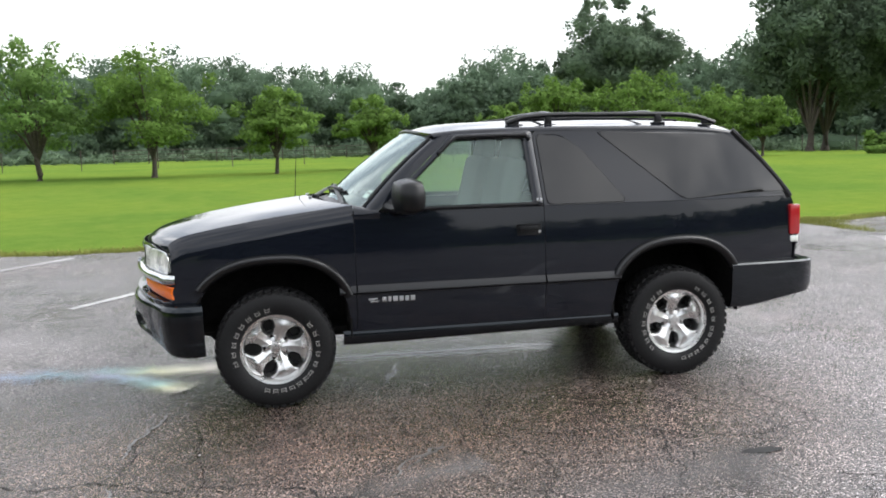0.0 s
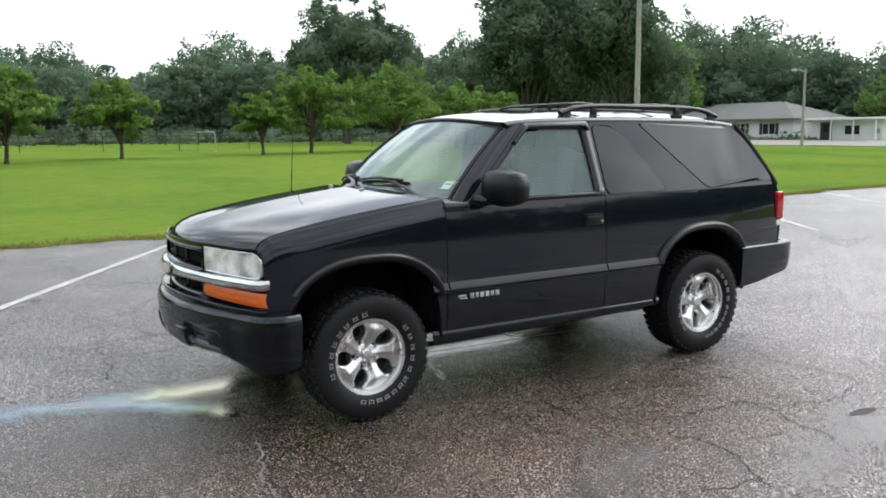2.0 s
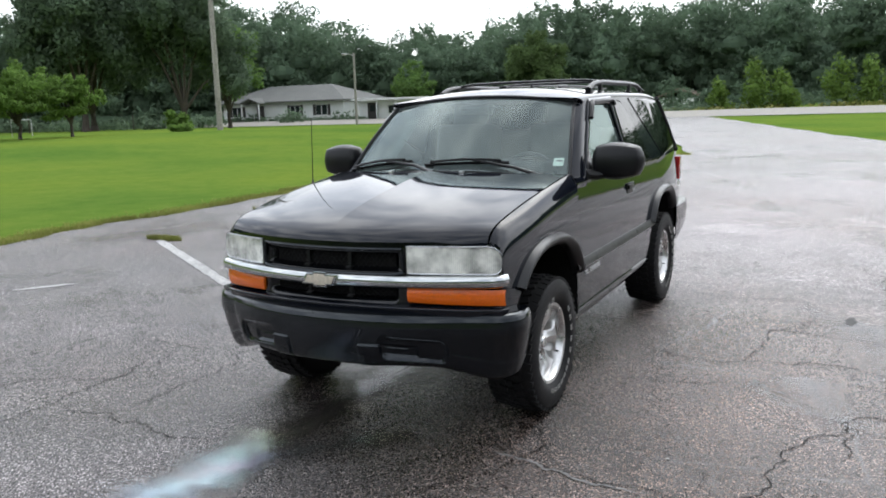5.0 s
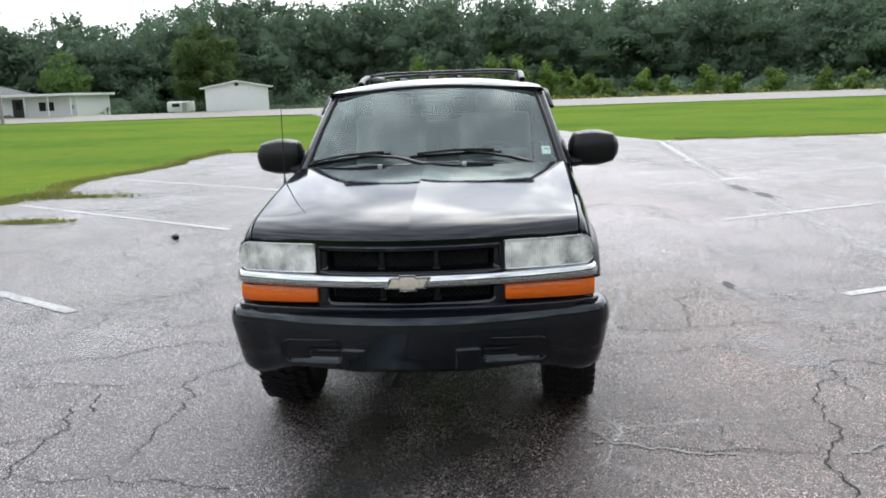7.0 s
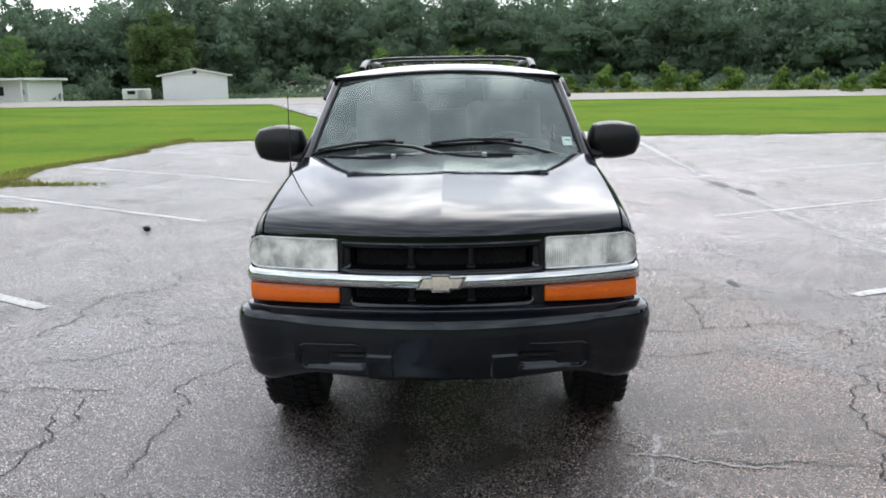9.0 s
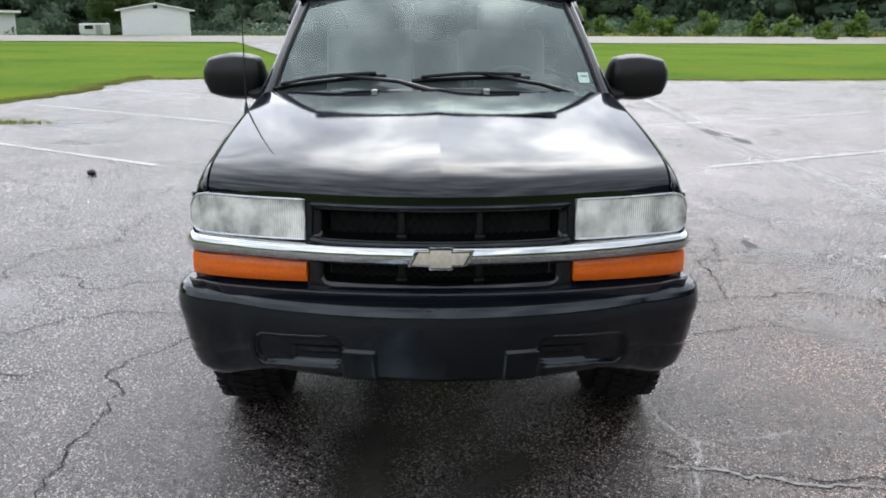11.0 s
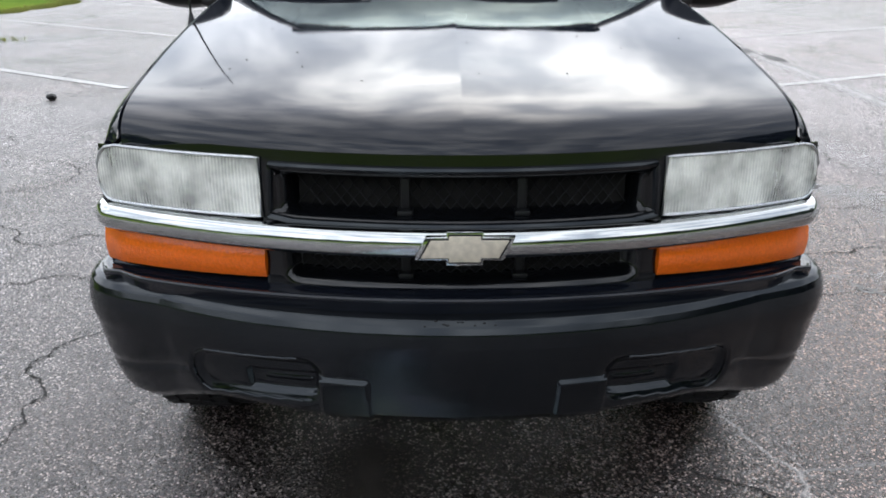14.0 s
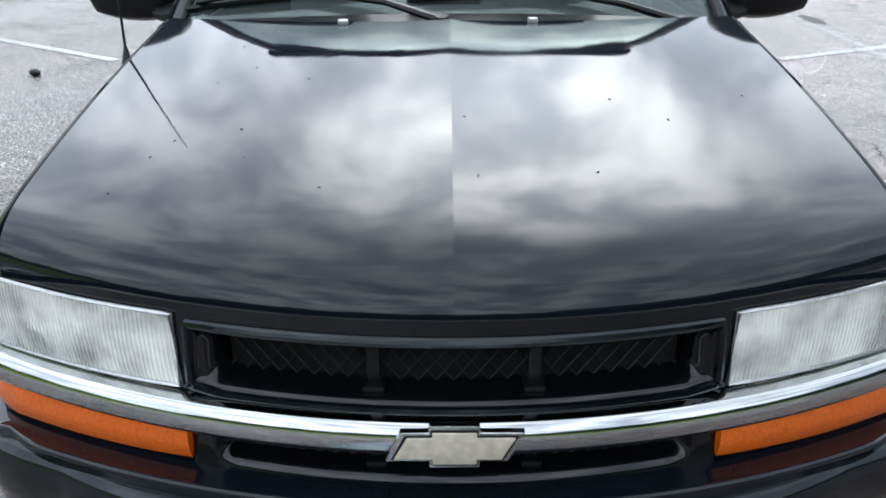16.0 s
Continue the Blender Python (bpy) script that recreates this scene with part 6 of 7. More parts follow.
part("steering_boss", joined(box_bm((0.05, 0.16, 0.12), (0.85, -0.36, 1.09), 0.02), tube([(0.86, -0.54, 1.10), (0.86, -0.18, 1.10)], 0.013, 6)), DASH, wheel_ob)
part("interior_mirror", box_bm((0.03, 0.22, 0.06), (0.93, 0.0, 1.545), 0.012), DASH, car, "dark interior mirror")
for s, _ in SIDES:
    v, f = sheet(lambda x, z: (x, s * (flank(x, z) - 0.06), z if x < 2.06 else max(z, 0.9)), np.r_[np.linspace(0.5, 2.05, 8), np.linspace(2.07, 3.3, 6)], np.linspace(0.5, 1.13, 6))
    solid("door_lining", v, facing(v, f, (0, -s, 0)), DASH, car, "grey inner door lining", thick=0.01)
part("cabin_floor", joined(box_bm((1.58, 1.4, 0.04), (1.27, 0, 0.52), 0.01), box_bm((1.3, 0.80, 0.04), (2.72, 0, 0.53), 0.01)), DASH, car)
part("firewall", box_bm((0.04, 1.42, 0.7), (0.45, 0, 0.82), 0.01), UNDER, car)
part("engine_block", box_bm((0.75, 0.7, 0.35), (-0.05, 0, 0.75), 0.05), UNDER, car)


# bits of leaf and grit lying on the hood
fleck = bpy.data.meshes.new("leaf_fragment")
bm = bmesh.new()
bmesh.ops.create_icosphere(bm, subdivisions=1, radius=0.0026)
bmesh.ops.scale(bm, vec=(1.3, 0.6, 0.25), verts=bm.verts)
bm.to_mesh(fleck)
bm.free()
fleck.materials.append(BARK)
rg = random.Random(5)
for k in range(22):
    x, y = rg.uniform(-0.55, 0.15), rg.uniform(-0.6, 0.6)
    ob = new("leaf_fragment", fleck)
    ob.matrix_basis = pose(x, y, hood_z(x, y) + 0.0008, 0, 0, rg.uniform(0, 180))
    tagged(ob, "tiny dry leaf fragment lying on the black hood", "debris", "leaf fragments on the hood")


# ---- trees and far land ----
def quads(name, verts, mat, parent=None, label="", smooth=False, normals=None):
    """A mesh of loose four-cornered leaves from an array (n, 4, 3)."""
    n = len(verts)
    me = bpy.data.meshes.new(name)
    me.vertices.add(4 * n)
    me.vertices.foreach_set("co", np.ascontiguousarray(verts, np.float32).ravel())
    me.loops.add(4 * n)
    me.loops.foreach_set("vertex_index", np.arange(4 * n, dtype=np.int32))
    me.polygons.add(n)
    me.polygons.foreach_set("loop_start", np.arange(0, 4 * n, 4, dtype=np.int32))
    me.update(calc_edges=True)
    ob = link(name, me, mat, parent, label, smooth=smooth)
    if normals is not None:
        me.shade_smooth()
        me.normals_split_custom_set_from_vertices(np.repeat(normals, 4, axis=0))
    return ob


def leaf_cloud(rng, blobs, count, size, droop=0.2):
    """Leaves scattered through overlapping uneven clumps (x, y, z, rx, ry, rz)."""
    b = np.array(blobs, float)
    vol = (b[:, 3] * b[:, 4] * b[:, 5]) ** 0.75
    pick = rng.choice(len(b), count, p=vol / vol.sum())
    d = rng.normal(size=(count, 3))
    d /= np.linalg.norm(d, axis=1)[:, None]
    ph = rng.uniform(0, 6.28, (len(b), 4))
    bump = 1 + 0.16 * np.sin(5 * d[:, 0] + ph[pick, 0]) * np.sin(4 * d[:, 2] + ph[pick, 1]) + 0.10 * np.sin(9 * d[:, 1] + ph[pick, 2]) + 0.07 * np.sin(14 * d[:, 2] + ph[pick, 3])
    r = (rng.uniform(0, 1, count) ** 0.38 * bump)[:, None]
    c = b[pick, :3] + d * r * b[pick, 3:]
    nrm = d * 0.7 + rng.normal(size=(count, 3)) * 0.7 + (0, 0, 0.35)
    nrm /= np.linalg.norm(nrm, axis=1)[:, None]
    nrm *= np.where((nrm * d).sum(1) < 0, -1, 1)[:, None]
    t = np.cross(nrm, rng.normal(size=(count, 3)))
    t /= np.linalg.norm(t, axis=1)[:, None]
    s = np.cross(nrm, t)
    k = (size * rng.uniform(0.55, 1.4, count))[:, None]
    t, s = t * k, s * k * 0.55
    soft = d * 0.9 + nrm * 0.28
    soft /= np.linalg.norm(soft, axis=1)[:, None]
    return np.stack([c - t, c - s * 0.9 - nrm * k * droop, c + t, c + s - nrm * k * droop], 1), soft


def clumped(rng, blobs, per=7, low=0.30, high=0.46):
    """Break each large mass into smaller clumps round its surface, with a leaner heart."""
    out = []
    for b in blobs:
        b = np.array(b, float)
        out.append((*b[:3], *(b[3:] * 0.62)))
        for _ in range(per):
            d = rng.normal(size=3) + (0, 0, 0.35)
            d /= np.linalg.norm(d)
            k = rng.uniform(low, high)
            out.append((*(b[:3] + d * b[3:] * rng.uniform(0.62, 0.9)), b[3] * k, b[4] * k, max(b[5], 0.5 * b[3]) * k * 0.85))
    return out


def foliage(name, clouds, mat, parent=None):
    return quads(name, np.concatenate([c[0] for c in clouds]), mat, parent, normals=np.concatenate([c[1] for c in clouds]))


CORE_U, CORE_V = np.meshgrid(np.linspace(0, 2 * math.pi, 10)[:-1], np.linspace(-1.25, 1.25, 6)[:-1], indexing="ij")


def core(rng, blobs, size=0.72):
    """Uneven dense inner masses of leaves in shade, one patch for each piece of the clumps' hearts."""
    b = np.array(blobs, float)
    du, dv = 2 * math.pi / 9, 0.5
    corner = [(CORE_U + i * du, CORE_V + j * dv) for i, j in ((0, 0), (1, 0), (1, 1), (0, 1))]
    q = np.stack([np.stack([np.cos(v) * np.cos(u), np.cos(v) * np.sin(u), np.sin(v)], -1).reshape(-1, 3) for u, v in corner], 1)
    lump = 1 + 0.22 * np.sin(4 * q[..., 0:1] + 1) * np.sin(5 * q[..., 1:2]) + 0.16 * np.sin(7 * q[..., 2:3] + 3 * q[..., 0:1])
    out = np.concatenate([r[:3] + q * lump * r[3:] * size * rng.uniform(0.8, 1.15) for r in b])
    n = np.concatenate([q.mean(1) for r in b])
    return out, n / np.linalg.norm(n, axis=1)[:, None]


def tree(name, x, y, height, width, seed, leaf, label, count=5200, size=0.11, trunk=1.0, spread=1.0, group="", shape="vase", lean=0.0):
    rng = np.random.default_rng(seed)
    z0 = float(rise(x, y)) - 0.05
    ob = thing(name, label, "tree", (x, y, z0), 0, group)
    r = width / 2
    limbs = [tube([(0, 0, 0), (0.03 * trunk, 0.02, 0.3 * trunk), (lean + 0.05 * rng.normal(), 0.05 * rng.normal(), trunk)], [0.045 * height * 0.55 + 0.03, 0.03 * height * 0.5 + 0.03, 0.022 * height * 0.5 + 0.03], 9)]
    blobs = []
    heads = 14 if shape == "vase" else 9
    for k in range(heads):
        a = 2 * math.pi * k / heads + rng.uniform(-0.3, 0.3)
        if shape == "vase":
            rr = r * rng.uniform(0.35, 0.80) * spread
            zz = trunk + (height - trunk) * rng.uniform(0.12, 0.78) * (1.1 - 0.35 * rr / r)
            blobs.append((rr * math.cos(a), rr * math.sin(a), zz, r * 0.36, r * 0.36, (height - trunk) * 0.085))
            blobs.append((0.72 * rr * math.cos(a + 0.5), 0.72 * rr * math.sin(a + 0.5), zz + (height - trunk) * 0.12, r * 0.24, r * 0.24, (height - trunk) * 0.07))
        else:
            rr = r * rng.uniform(0.35, 0.68)
            zz = trunk + (height - trunk) * rng.uniform(0.22, 0.72)
            blobs.append((rr * math.cos(a), rr * math.sin(a), zz, r * 0.5, r * 0.5, (height - trunk) * 0.24))
        b = blobs[-1]
        limbs.append(tube([(lean, 0, trunk * 0.9), (b[0] * 0.45, b[1] * 0.45, trunk + (b[2] - trunk) * 0.6), (b[0], b[1], b[2] + 0.2)], [0.016 * height * 0.5 + 0.02, 0.02 + 0.004 * height, 0.012], 6))
    blobs.append((0, 0, trunk + (height - trunk) * 0.66, r * 0.42, r * 0.42, (height - trunk) * 0.25))
    # loose sprays that break the outline
    for _ in range(16 if shape == "vase" else 22):
        a, e = rng.uniform(0, 6.28), rng.uniform(-0.2, 1.45)
        q = 0.98 if shape == "vase" else 0.78
        blobs.append((q * r * math.cos(a) * math.cos(e), q * r * math.sin(a) * math.cos(e), trunk + (height - trunk) * (0.46 + 0.5 * math.sin(e)), r * 0.14, r * 0.14, r * 0.16))
    if shape != "vase":
        blobs.append((0, 0, trunk + (height - trunk) * 0.45, r * 0.72, r * 0.72, (height - trunk) * 0.42))
    part("trunk", joined(*limbs), BARK, ob)
    crown = foliage("crown", [leaf_cloud(rng, clumped(rng, blobs, 6) if shape != "vase" else blobs, count, size)], leaf, ob)
    return ob


ORCHARD = [
    (-13.6, 28.6, 4.7, 4.8, LIMELEAF), (-8.8, 28.8, 5.0, 5.2, LIMELEAF), (-4.6, 29.0, 4.7, 5.4, FRUITLEAF),
    (0.19, 29.45, 3.25, 3.7, FRUITLEAF), (4.54, 31.46, 3.0, 3.3, FRUITLEAF), (11.0, 32.7, 2.7, 3.0, FRUITLEAF),
    (13.8, 33.7, 3.9, 4.4, FRUITLEAF), (18.9, 34.4, 4.2, 5.4, FRUITLEAF), (23.3, 35.4, 3.6, 4.2, FRUITLEAF), (26.2, 35.2, 3.0, 3.4, FRUITLEAF),
]
for i, (x, y, h, w, leaf) in enumerate(ORCHARD):
    h *= 1.07
    tree("fruit_tree", x, y, h, w, 100 + i, leaf, "small spreading fruit tree with fresh green leaves on the lawn" if h < 4.4 else "tall spreading fruit tree with light green leaves on the lawn",
         count=int(3000 + 700 * w), size=0.095, trunk=0.5 + 0.08 * h, group="fruit trees on the lawn")
tree("oak_tree", 29.4, 63.3, 13.6, 11.8, 201, OAKLEAF, "large dark green broadleaf tree behind the lawn", count=42000, size=0.16, trunk=3.0, shape="round")
tree("oak_tree", 41.0, 52.0, 16.5, 10.4, 202, OAKLEAF, "very tall dark green tree with dense crown", count=46000, size=0.16, trunk=1.6, shape="round")
tree("oak_tree", 47.0, 47.5, 16.0, 10.4, 203, OAKLEAF, "very tall dark green tree with dense crown", count=46000, size=0.16, trunk=1.6, shape="round")
tree("oak_tree", 46.0, 57.0, 17.5, 11.0, 204, OAKLEAF, "very tall dark green tree behind others", count=30000, size=0.18, trunk=1.6, shape="round")
tree("maple_tree", 54.0, 49.0, 9.8, 6.0, 205, LIMELEAF, "bright green upright tree before the dark woods", count=9000, size=0.16, trunk=1.4, shape="round")
tree("maple_tree", 33.0, 72.0, 12.0, 7.0, 215, LIMELEAF, "bright green upright tree before the dark woods", count=8000, size=0.18, trunk=1.4, shape="round")
tree("round_tree", 76.0, 28.0, 8.5, 7.6, 206, MIDLEAF, "dense rounded green tree behind the shed", count=26000, size=0.13, trunk=0.6, shape="round")
tree("maple_tree", 79.0, 44.0, 6.6, 5.0, 207, LIMELEAF, "yellow-green small tree behind the house", count=5000, size=0.15, trunk=1.0, shape="round")


def shrub(name, x, y, r, h, seed, leaf, label, count=420, group=""):
    rng = np.random.default_rng(seed)
    z0 = float(rise(x, y)) - 0.05
    ob = thing(name, label, "shrub", (x, y, z0), 0, group)
    blobs = [(rng.normal() * r * 0.3, rng.normal() * r * 0.3, h * t, r * (1.05 - 0.75 * t), r * (1.05 - 0.75 * t), h * 0.24) for t in (0.2, 0.38, 0.55, 0.72, 0.86)]
    part("stem", tube([(0, 0, 0), (0, 0, h * 0.7)], [0.05, 0.02], 6), BARK, ob)
    foliage("foliage", [leaf_cloud(rng, blobs, count, 0.17)], leaf, ob)


YOUNG = [(7.6, 1.2), (5.6, 2.25), (3.4, 1.5), (0.3, 2.1), (-1.4, 2.0), (-3.2, 1.6), (-4.7, 1.1), (-6.2, 0.8), (-7.5, 0.3), (-9.4, 0.9), (-11.2, 0.5), (-13.7, 1.0), (-15.2, 0.5), (-17.7, 0.75), (-20.7, 0.7), (-22.3, 0.5), (-24.5, 0.3), (-26.4, 0.8), (-28.7, 0.5), (-31.0, 0.7)]
for i, (az, el) in enumerate(YOUNG):
    d = 79 + 2.5 * math.sin(3.1 * i)
    h = 1.6 + d * math.tan(radians(el)) - 0.35
    shrub("young_pine", -4.1 + d * math.cos(radians(az)), -0.1 + d * math.sin(radians(az)), 0.55 + 0.26 * h, h, 300 + i, SHRUBLEAF, "light green young pine beside the road", 500 + int(160 * h), "young pines along the road")
for i, (x, y, r, h) in enumerate(((31.4, 32.9, 0.8, 1.2), (80, 15.5, 2.2, 3.4), (82, 20.0, 2.0, 3.0), (79, 12.0, 1.6, 2.2), (84, 32.0, 2.4, 4.0), (80, 36.5, 1.6, 2.4), (82, 8.0, 2.0, 3.6))):
    shrub("bush", x, y, r, h, 400 + i, WOODLEAF if i else FRUITLEAF, "rounded green bush at the edge of the woods" if i else "low round bush on the lawn", 700)

# woods all round, uneven in height
SKYLINE = spline((-80, -40, -20, -6, 0, 9, 16, 21, 24, 26.3, 28.2, 31.1, 34.5, 37, 41, 45, 55, 62, 70, 73, 77.7, 80, 84, 87, 92, 97, 104, 118, 135),
                 (6.0, 6.2, 6.0, 6.1, 6.2, 6.6, 6.5, 6.7, 5.2, 4.5, 5.5, 4.3, 5.7, 6.5, 7.0, 6.2, 6.2, 5.6, 5.6, 6.0, 3.9, 4.2, 5.6, 5.7, 6.1, 5.8, 5.6, 5.6, 6))
rng = np.random.default_rng(7)
cloud = []
for az in np.arange(-80, 135, 1.05):
    for row in range(3):
        if row and (az < -46 or az > 128):
            continue
        a = az + rng.uniform(-0.5, 0.5)
        d = (104, 116, 132)[row] + rng.uniform(-4, 4)
        x, y = -3 + d * math.cos(radians(a)), -3 + d * math.sin(radians(a))
        top = 1.6 + d * math.tan(radians(float(SKYLINE(a)) + 0.2 + rng.normal() * 0.42 - (0.9, 0.35, 0.0)[row]))
        z0 = float(rise(x, y))
        h = top - z0
        w = rng.uniform(2.6, 4.4)
        pine = rng.uniform() < 0.35
        blobs = []
        for t in ((0.10, 0.28, 0.46, 0.64, 0.82) if row == 0 else (0.5, 0.66, 0.82)):
            ww = w * ((1.15 - 0.9 * t) if pine else (0.75 + 0.5 * math.sin(math.pi * t)) * 0.85)
            blobs.append((x + rng.normal() * w * 0.25, y + rng.normal() * w * 0.25, z0 + h * t, ww, ww, h * 0.17))
        cloud.append(leaf_cloud(rng, clumped(rng, blobs, 7), (2300 if row == 0 else 1250) if az > -46 else 700, 0.25 if az > -46 else 0.5))
        cloud.append(core(rng, [(*b[:2], b[2] - 0.4, *b[3:]) for b in blobs[:-1]], 0.45))
        if row == 1:
            cloud.append(core(rng, [(x, y, z0 + h * 0.3, w * 1.3, w * 1.3, h * 0.36)], 0.9))
        if row == 0:
            foot = [(x + rng.normal(), y + rng.normal(), z0 + 0.7, w * 1.2, w * 1.2, 1.9)]
            cloud += [core(rng, foot, 0.62), leaf_cloud(rng, foot, 420, 0.26)]
tagged(foliage("far_woods", cloud, WOODLEAF), "dense dark green mixed woods beyond the fields", "woods", kind="stuff")
cloud = []
for az in np.arange(136, 281, 1.2):
    a = az + rng.uniform(-0.6, 0.6)
    d = 68 + rng.uniform(-5, 5) + (16 if az < 200 else 0)
    x, y = d * math.cos(radians(a)), d * math.sin(radians(a))
    h, w = rng.uniform(12, 17), rng.uniform(3.4, 5.0)
    blobs = [(x + rng.normal(), y + rng.normal(), h * t, w * (0.8 + 0.4 * math.sin(3.1 * t)), w * (0.8 + 0.4 * math.sin(3.1 * t)), h * 0.17) for t in (0.12, 0.32, 0.52, 0.72, 0.88)]
    cloud += [leaf_cloud(rng, blobs, 520, 0.42), core(rng, blobs, 0.85)]
tagged(foliage("rear_woods", cloud, PINELEAF), "dark pine woods on the other side of the car park", "woods", kind="stuff")
# rough growth along the foot of the woods and beside the road
cloud = []
for k in range(420):
    az = rng.uniform(-78, 128)
    d = rng.uniform(86, 102) if not (-33 < az < 24) else rng.uniform(74, 100)
    x, y = -3 + d * math.cos(radians(az)), -3 + d * math.sin(radians(az))
    if 18.5 < az < 24.5 and d < 100:
        continue
    r, h = rng.uniform(0.8, 2.0), rng.uniform(0.5, 1.7) * (0.55 if d < 84 else 1)
    cloud.append(leaf_cloud(rng, [(x, y, float(rise(x, y)) + h * 0.4, r, r, h * 0.6)], 130, 0.2))
tagged(foliage("undergrowth", cloud, OAKLEAF), "rough dark undergrowth at the foot of the woods", "undergrowth", kind="stuff")
cloud = []
for k in range(300):
    y = rng.uniform(-75, 16)
    x = rng.uniform(69, 76)
    cloud.append(leaf_cloud(rng, [(x, y, float(rise(x, y)) + 0.15, 0.9, 0.9, 0.4)], 70, 0.14))
tagged(foliage("road_verge", cloud, DRYBLADE), "tall rough grass on the far verge of the road", "grass", kind="stuff")


# grass blades along the worn edge of the car park and over the near lawn
def blades(rng, x, y, z, h, w):
    n = len(x)
    a = rng.uniform(0, 6.28, n)
    c = np.stack([x, y, z], 1)
    side = np.stack([np.cos(a), np.sin(a), np.zeros(n)], 1) * (w * rng.uniform(0.6, 1.3, n))[:, None]
    tip = np.stack([rng.normal(size=n) * 0.45, rng.normal(size=n) * 0.45, np.ones(n)], 1) * (h * rng.uniform(0.5, 1.3, n))[:, None]
    return np.stack([c - side, c + side, c + side * 0.25 + tip, c - side * 0.25 + tip], 1)


n = 30000
x = rng.uniform(-9, 20.5, n)
e = np.array([EDGE_Y + lot_edge(q, 1.7) for q in x])
y = e + np.abs(rng.normal(size=n)) * 0.24 - 0.07 * rng.uniform(0, 1, n)
edge_a = blades(rng, x, y, np.array([float(rise(a, b)) for a, b in zip(x, y)]) - 0.01, 0.05, 0.008)
n2 = 9000
yy = rng.uniform(-14, 8, n2)
keep = (yy > 2.2) | (yy < -5.2)
yy = yy[keep]
ee = np.array([EDGE_X + lot_edge(q, 4.2) for q in yy])
xx = ee + np.abs(rng.normal(size=len(yy))) * 0.24 - 0.05
edge_b = blades(rng, xx, yy, np.zeros(len(yy)) - 0.01, 0.055, 0.01)
tagged(quads("edge_grass", np.concatenate([edge_a, edge_b]), DRYBLADE), "ragged grass creeping over the edge of the asphalt", "grass", kind="stuff")
for i, (x, y, rx, ry) in enumerate(((9.36, 6.75, 0.22, 1.15), (9.5, 7.5, 0.6, 0.6), (6.55, 6.05, 0.14, 0.65), (3.72, 5.75, 0.07, 0.3))):
    k = 700
    a, r = rng.uniform(0, 6.28, k), rng.uniform(0, 1, k) ** 0.8
    tagged(quads("grass_tuft", blades(rng, x + rx * r * np.cos(a), y + ry * r * np.sin(a), np.full(k, 0.002), 0.05, 0.008), DRYBLADE), "dry grass tuft growing from a crack in the asphalt", "grass", kind="stuff")


# ---- buildings, poles and fences ----
def slab(name, x0, x1, y0, y1, z0, z1, mat, parent, label="", bevel=0.01):
    return part(name, box_bm((x1 - x0, y1 - y0, z1 - z0), ((x0 + x1) / 2, (y0 + y1) / 2, (z0 + z1) / 2), bevel), mat, parent, label, smooth=False)


def gable_roof(x0, x1, y0, y1, eave, ridge, thick=0.12):
    """Two slopes whose ridge runs along x."""
    m = (y0 + y1) / 2
    out = [(y0, eave), (m, ridge), (y1, eave), (y1, eave - thick), (m, ridge - thick), (y0, eave - thick)]
    return prism(out, x1 - x0, lambda a, b, d: (x0 + d, a, b))


def hip_roof(x0, x1, y0, y1, eave, ridge):
    m, r = (x0 + x1) / 2, (x1 - x0) / 2
    v = [(x0, y0, eave), (x1, y0, eave), (x1, y1, eave), (x0, y1, eave), (m, y0 + r, ridge), (m, y1 - r, ridge)]
    low = [(a, b, eave - 0.14) for a, b, _ in v[:4]]
    return v + low, [(0, 4, 1), (1, 4, 5, 2), (2, 5, 3), (3, 5, 4, 0), (0, 1, 7, 6), (1, 2, 8, 7), (2, 3, 9, 8), (3, 0, 6, 9), (6, 7, 8, 9)]


def window(parent, x, y, z, w, h, shutters=False):
    ob = slab("window", x - 0.05, x + 0.02, y - w / 2, y + w / 2, z - h / 2, z + h / 2, WALLWHITE, parent, "white window frame")
    for k in (-1, 1):
        slab("pane", x - 0.065, x - 0.045, y + k * w / 4 - w / 4 + 0.05, y + k * w / 4 + w / 4 - 0.05, z - h / 2 + 0.06, z + h / 2 - 0.06, PANE, ob, "dark window pane", 0)
    if shutters:
        for k in (-1, 1):
            slab("shutter", x - 0.08, x - 0.005, y + k * (w / 2 + 0.2) - 0.17, y + k * (w / 2 + 0.2) + 0.17, z - h / 2, z + h / 2, DARKDOOR, parent, "dark window shutter")


shed = thing("shed", "white gable-roofed shed beside the road", "shed", (68.8, 22.95, 0), 19)
slab("wall", 0, 6.5, -2.72, 2.72, -0.25, 2.42, WALLWHITE, shed, "white painted siding")
bm = prism([(-2.72, 2.41), (0, 2.92), (2.72, 2.41)], 6.5, lambda a, b, d: (0.0 + d, a, b))
part("gable", bm, WALLWHITE, shed, smooth=False)
part("roof", gable_roof(-0.35, 6.8, -3.15, 3.15, 2.44, 3.03, 0.1), WALLWHITE, shed, "pale metal roof with white fascia", smooth=False)
slab("vent", -0.03, 0.02, -0.17, 0.17, 2.55, 2.8, PANE, shed, "dark gable vent")
for k in range(9):
    slab("siding_board", -0.018, 0.0, -2.70, 2.70, 0.0 + 0.27 * k, 0.262 + 0.27 * k, WALLWHITE, shed, bevel=0.006)

house = thing("house", "low white house with grey hipped roof beyond the lawn", "house", (70.0, 54.5, 0))
slab("wall", 0, 8, -7, 9.5, -0.3, 2.45, WALLWHITE, house, "white painted wall")
v, f = hip_roof(-0.7, 8.7, -7.6, 10.2, 2.5, 4.25)
bm = bmesh.new()
vs_ = [bm.verts.new(q) for q in v]
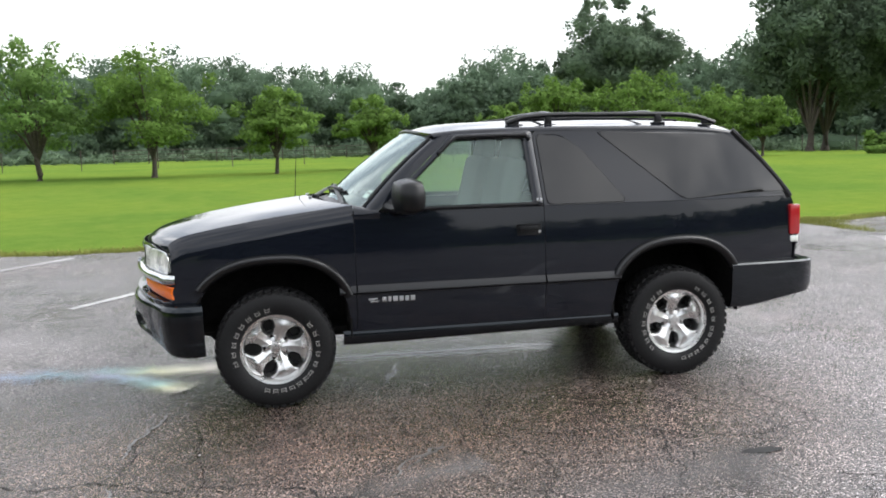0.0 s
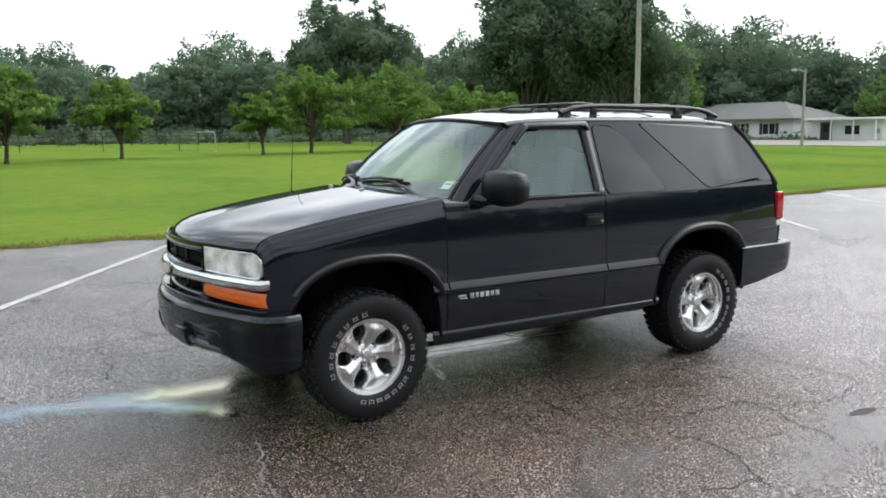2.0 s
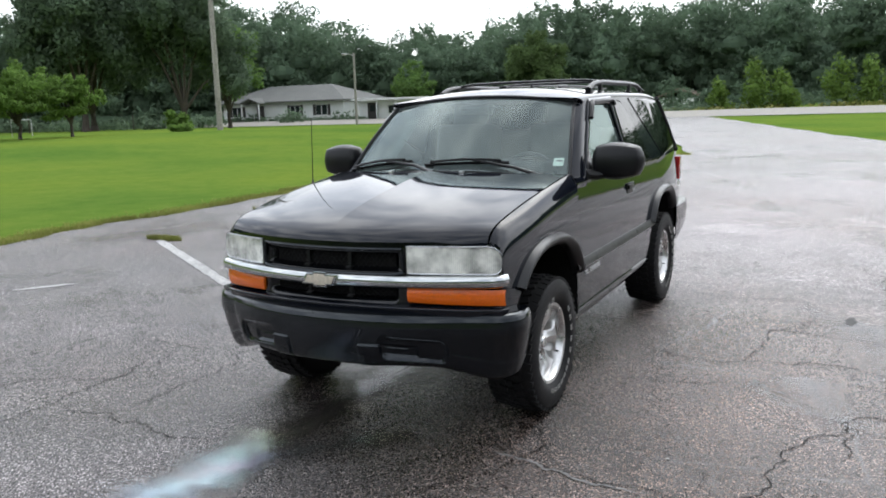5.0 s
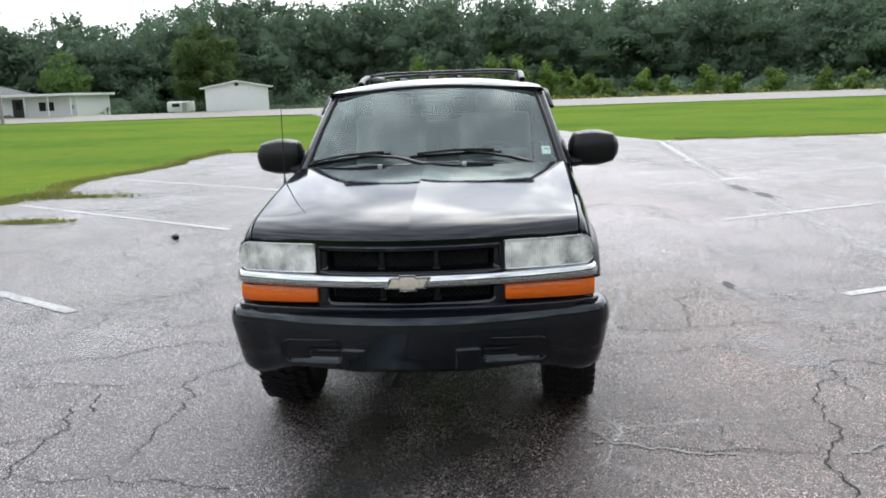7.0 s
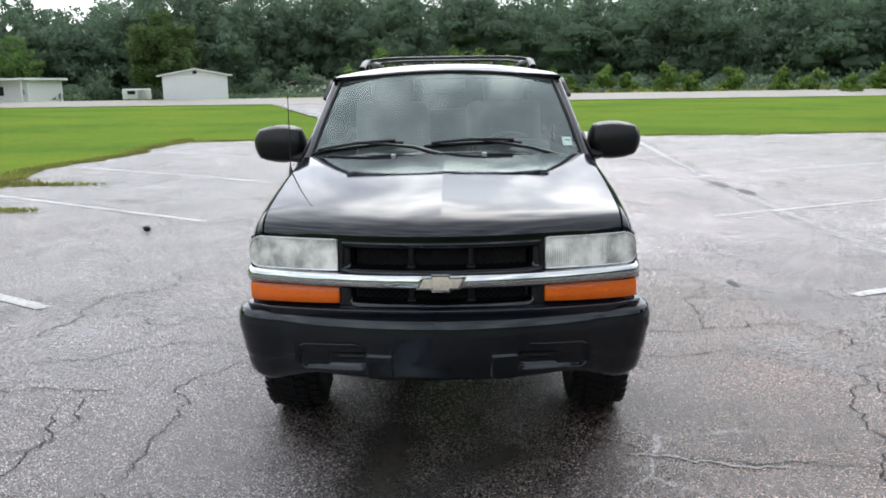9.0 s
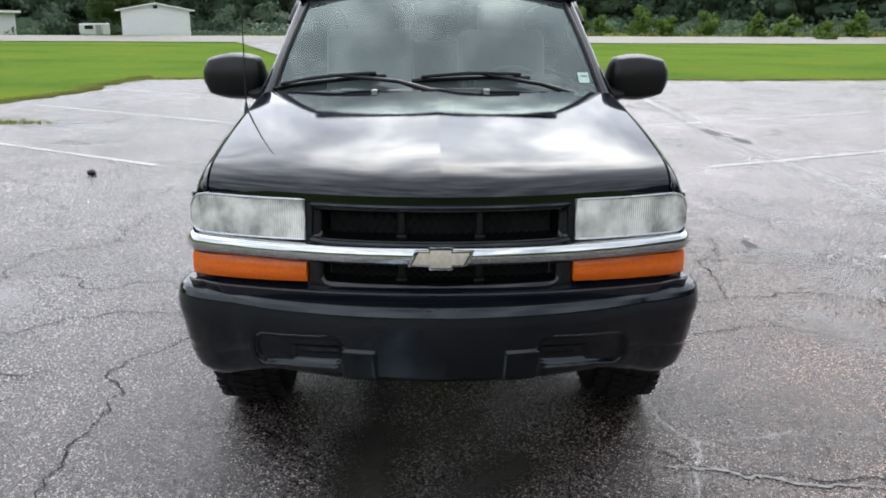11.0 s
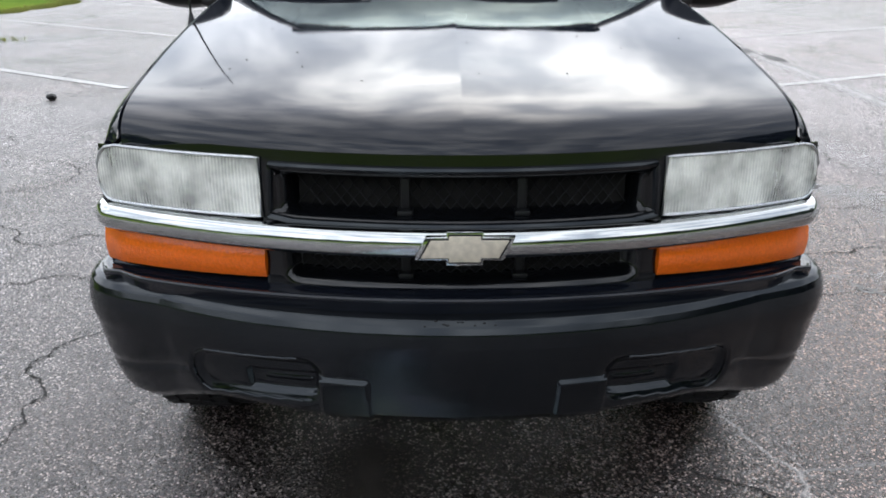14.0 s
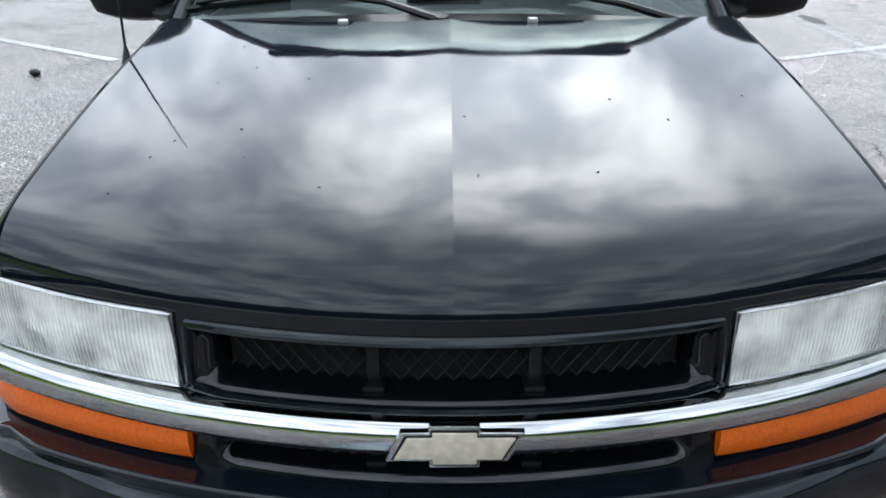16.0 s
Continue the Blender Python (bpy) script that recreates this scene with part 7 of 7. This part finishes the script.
for q in f:
    bm.faces.new([vs_[k] for k in q])
bmesh.ops.recalc_face_normals(bm, faces=bm.faces)
part("roof", bm, ROOFGREY, house, "grey shingled hipped roof", smooth=False)
porch = part("porch_roof", gable_roof(-1.9, 0.6, 2.7, 5.6, 2.4, 2.95, 0.12), ROOFGREY, house, "small gabled porch roof", smooth=False)
for y in (2.95, 5.35):
    part("post", tube([(-1.7, y, -0.1), (-1.7, y, 2.35)], 0.08, 10), WALLWHITE, porch, "white porch post")
slab("door", -0.06, 0.02, 3.6, 4.6, 0.0, 2.05, DARKDOOR, house, "dark front door")
for y, w in ((-0.7, 1.3), (-4.2, 1.5), (7.4, 1.5)):
    window(house, 0, y, 1.45, w, 1.15, True)
annex = thing("carport_annex", "flat-roofed white annex joined to the house", "building", (68.4, 40.9, 0))
slab("wall", 0.5, 7, -3.1, 3.9, -0.3, 2.2, WALLWHITE, annex, "white painted wall")
slab("roof", -0.6, 7.4, -3.5, 4.2, 2.22, 2.42, WALLWHITE, annex, "flat white roof with deep fascia")
for y in (-3.0, -0.9, 1.3, 3.7):
    part("post", tube([(-0.35, y, -0.2), (-0.35, y, 2.22)], 0.07, 8), WALLWHITE, annex, "thin white porch post")
slab("door", 0.44, 0.52, 1.7, 2.9, -0.1, 2.0, DARKDOOR, annex, "dark door")
slab("pane", 0.425, 0.45, 2.0, 2.6, 1.1, 1.8, PANE, annex)
window(annex, 0.5, -0.3, 1.3, 1.5, 0.9)
slab("meter_box", 0.35, 0.5, -2.9, -2.55, 1.0, 1.4, LAMPGREY, annex, "grey meter box")
for i, (y0, y1, h) in enumerate(((51.0, 57.0, 0.95), (45.6, 50.0, 0.8), (44.0, 45.4, 0.7), (58.6, 63.5, 0.8))):
    hedge = thing("hedge", "clipped dark green hedge before the house", "hedge", (68.2, (y0 + y1) / 2, float(rise(68.2, y0)) - 0.1), 0, "hedges before the house")
    hr = np.random.default_rng(500 + i)
    foliage("foliage", [leaf_cloud(hr, [(0, k, h * 0.5, 0.6, 0.6, h * 0.58) for k in np.arange(-(y1 - y0) / 2, (y1 - y0) / 2 + 0.1, 0.55)], 1500, 0.1)], OAKLEAF, hedge)

camper = thing("camper_trailer", "small old white camper trailer parked by the trees", "trailer", (79.5, 32.3, float(rise(79.5, 32.3)) - 0.02))
part("body", box_bm((1.8, 2.3, 1.1), (0, 0, 0.8), 0.15, 3), WALLWHITE, camper)
slab("pane", -0.93, -0.89, -0.2, 0.6, 0.8, 1.15, PANE, camper)
slab("door", -0.93, -0.89, -0.95, -0.45, 0.35, 1.2, LAMPGREY, camper)
for y in (-0.6, 0.6):
    part("wheel", tube([(-0.85, y, 0.25), (-0.65, y, 0.25)], 0.25, 14), RUBBER, camper)
cottage = thing("cottage", "far low cottage with brown shingled roof", "house", (93.5, 17.6, float(rise(93.5, 17.6)) - 0.2))
slab("wall", 0, 5, -2.6, 2.6, 0, 1.6, WALLWHITE, cottage)
part("roof", gable_roof(-0.5, 5.5, -3.1, 3.1, 1.6, 2.7, 0.15), ROOFBROWN, cottage, "brown shingled roof", smooth=False)

pole = thing("utility_pole", "weathered wooden utility pole on the lawn", "utility pole", (33.9, 32.0, float(rise(33.9, 32.0)) - 0.1))
part("post", tube([(0, 0, 0), (0.02, 0, 5), (0.05, 0.02, 12.5)], [0.17, 0.15, 0.11], 14), POLEWOOD, pole)
part("cross_arm", box_bm((0.12, 2.2, 0.12), (0.05, 0.02, 11.9), 0.01), POLEWOOD, pole)
lamp = thing("street_lamp", "grey wooden pole with an outreach lamp head", "street lamp", (60.6, 39.8, -0.1))
part("post", tube([(0, 0, 0), (0, 0, 6.5)], [0.13, 0.09], 10), POLEWOOD, lamp)
part("arm", tube([(0, 0, 6.25), (-0.25, 0.3, 6.42), (-0.4, 0.6, 6.45)], 0.035, 8), LAMPGREY, lamp)
part("lamp_head", box_bm((0.26, 0.42, 0.2), (-0.46, 0.75, 6.43), 0.06, 3), LAMPGREY, lamp, "grey lamp head")

fence = thing("wire_fence", "low wire fence on thin posts behind the fruit trees", "fence", (0, 47.5, 0))
for k in range(20):
    x = -42 + 4.4 * k
    z = float(rise(x, 47.5))
    part("post", tube([(x, 0, z - 0.1), (x, 0, z + 1.2)], 0.03, 6), BARK, fence)
for h in (0.35, 0.75, 1.12):
    part("wire", tube([(-42 + 4.4 * k, 0, float(rise(-42 + 4.4 * k, 47.5)) + h) for k in range(20)], 0.004, 4), BARK, fence)
rails = thing("board_fence", "grey wooden rail fence at the edge of the woods", "fence", (0, 74, 0))
for k in range(14):
    x = -14 + 3.0 * k
    z = float(rise(x, 74))
    part("post", box_bm((0.08, 0.08, 1.3), (x, 0, z + 0.55), 0.01), BARK, rails)
for h in (0.45, 0.85, 1.2):
    part("rail", tube([(-14 + 3.0 * k, -0.08, float(rise(-14 + 3.0 * k, 74)) + h) for k in range(14)], 0.025, 4), BARK, rails)
for x, y, w, h in ((10.9, 41.8, 1.0, 1.15), (28.1, 41.8, 1.3, 1.0)):
    fr = thing("metal_frame", "small pale metal pipe frame standing on the grass", "frame", (x, y, float(rise(x, y)) - 0.05))
    part("pipe", tube([(-w / 2, 0, 0), (-w / 2, 0, h), (w / 2, 0, h), (w / 2, 0, 0)], 0.03, 8), LAMPGREY, fr)
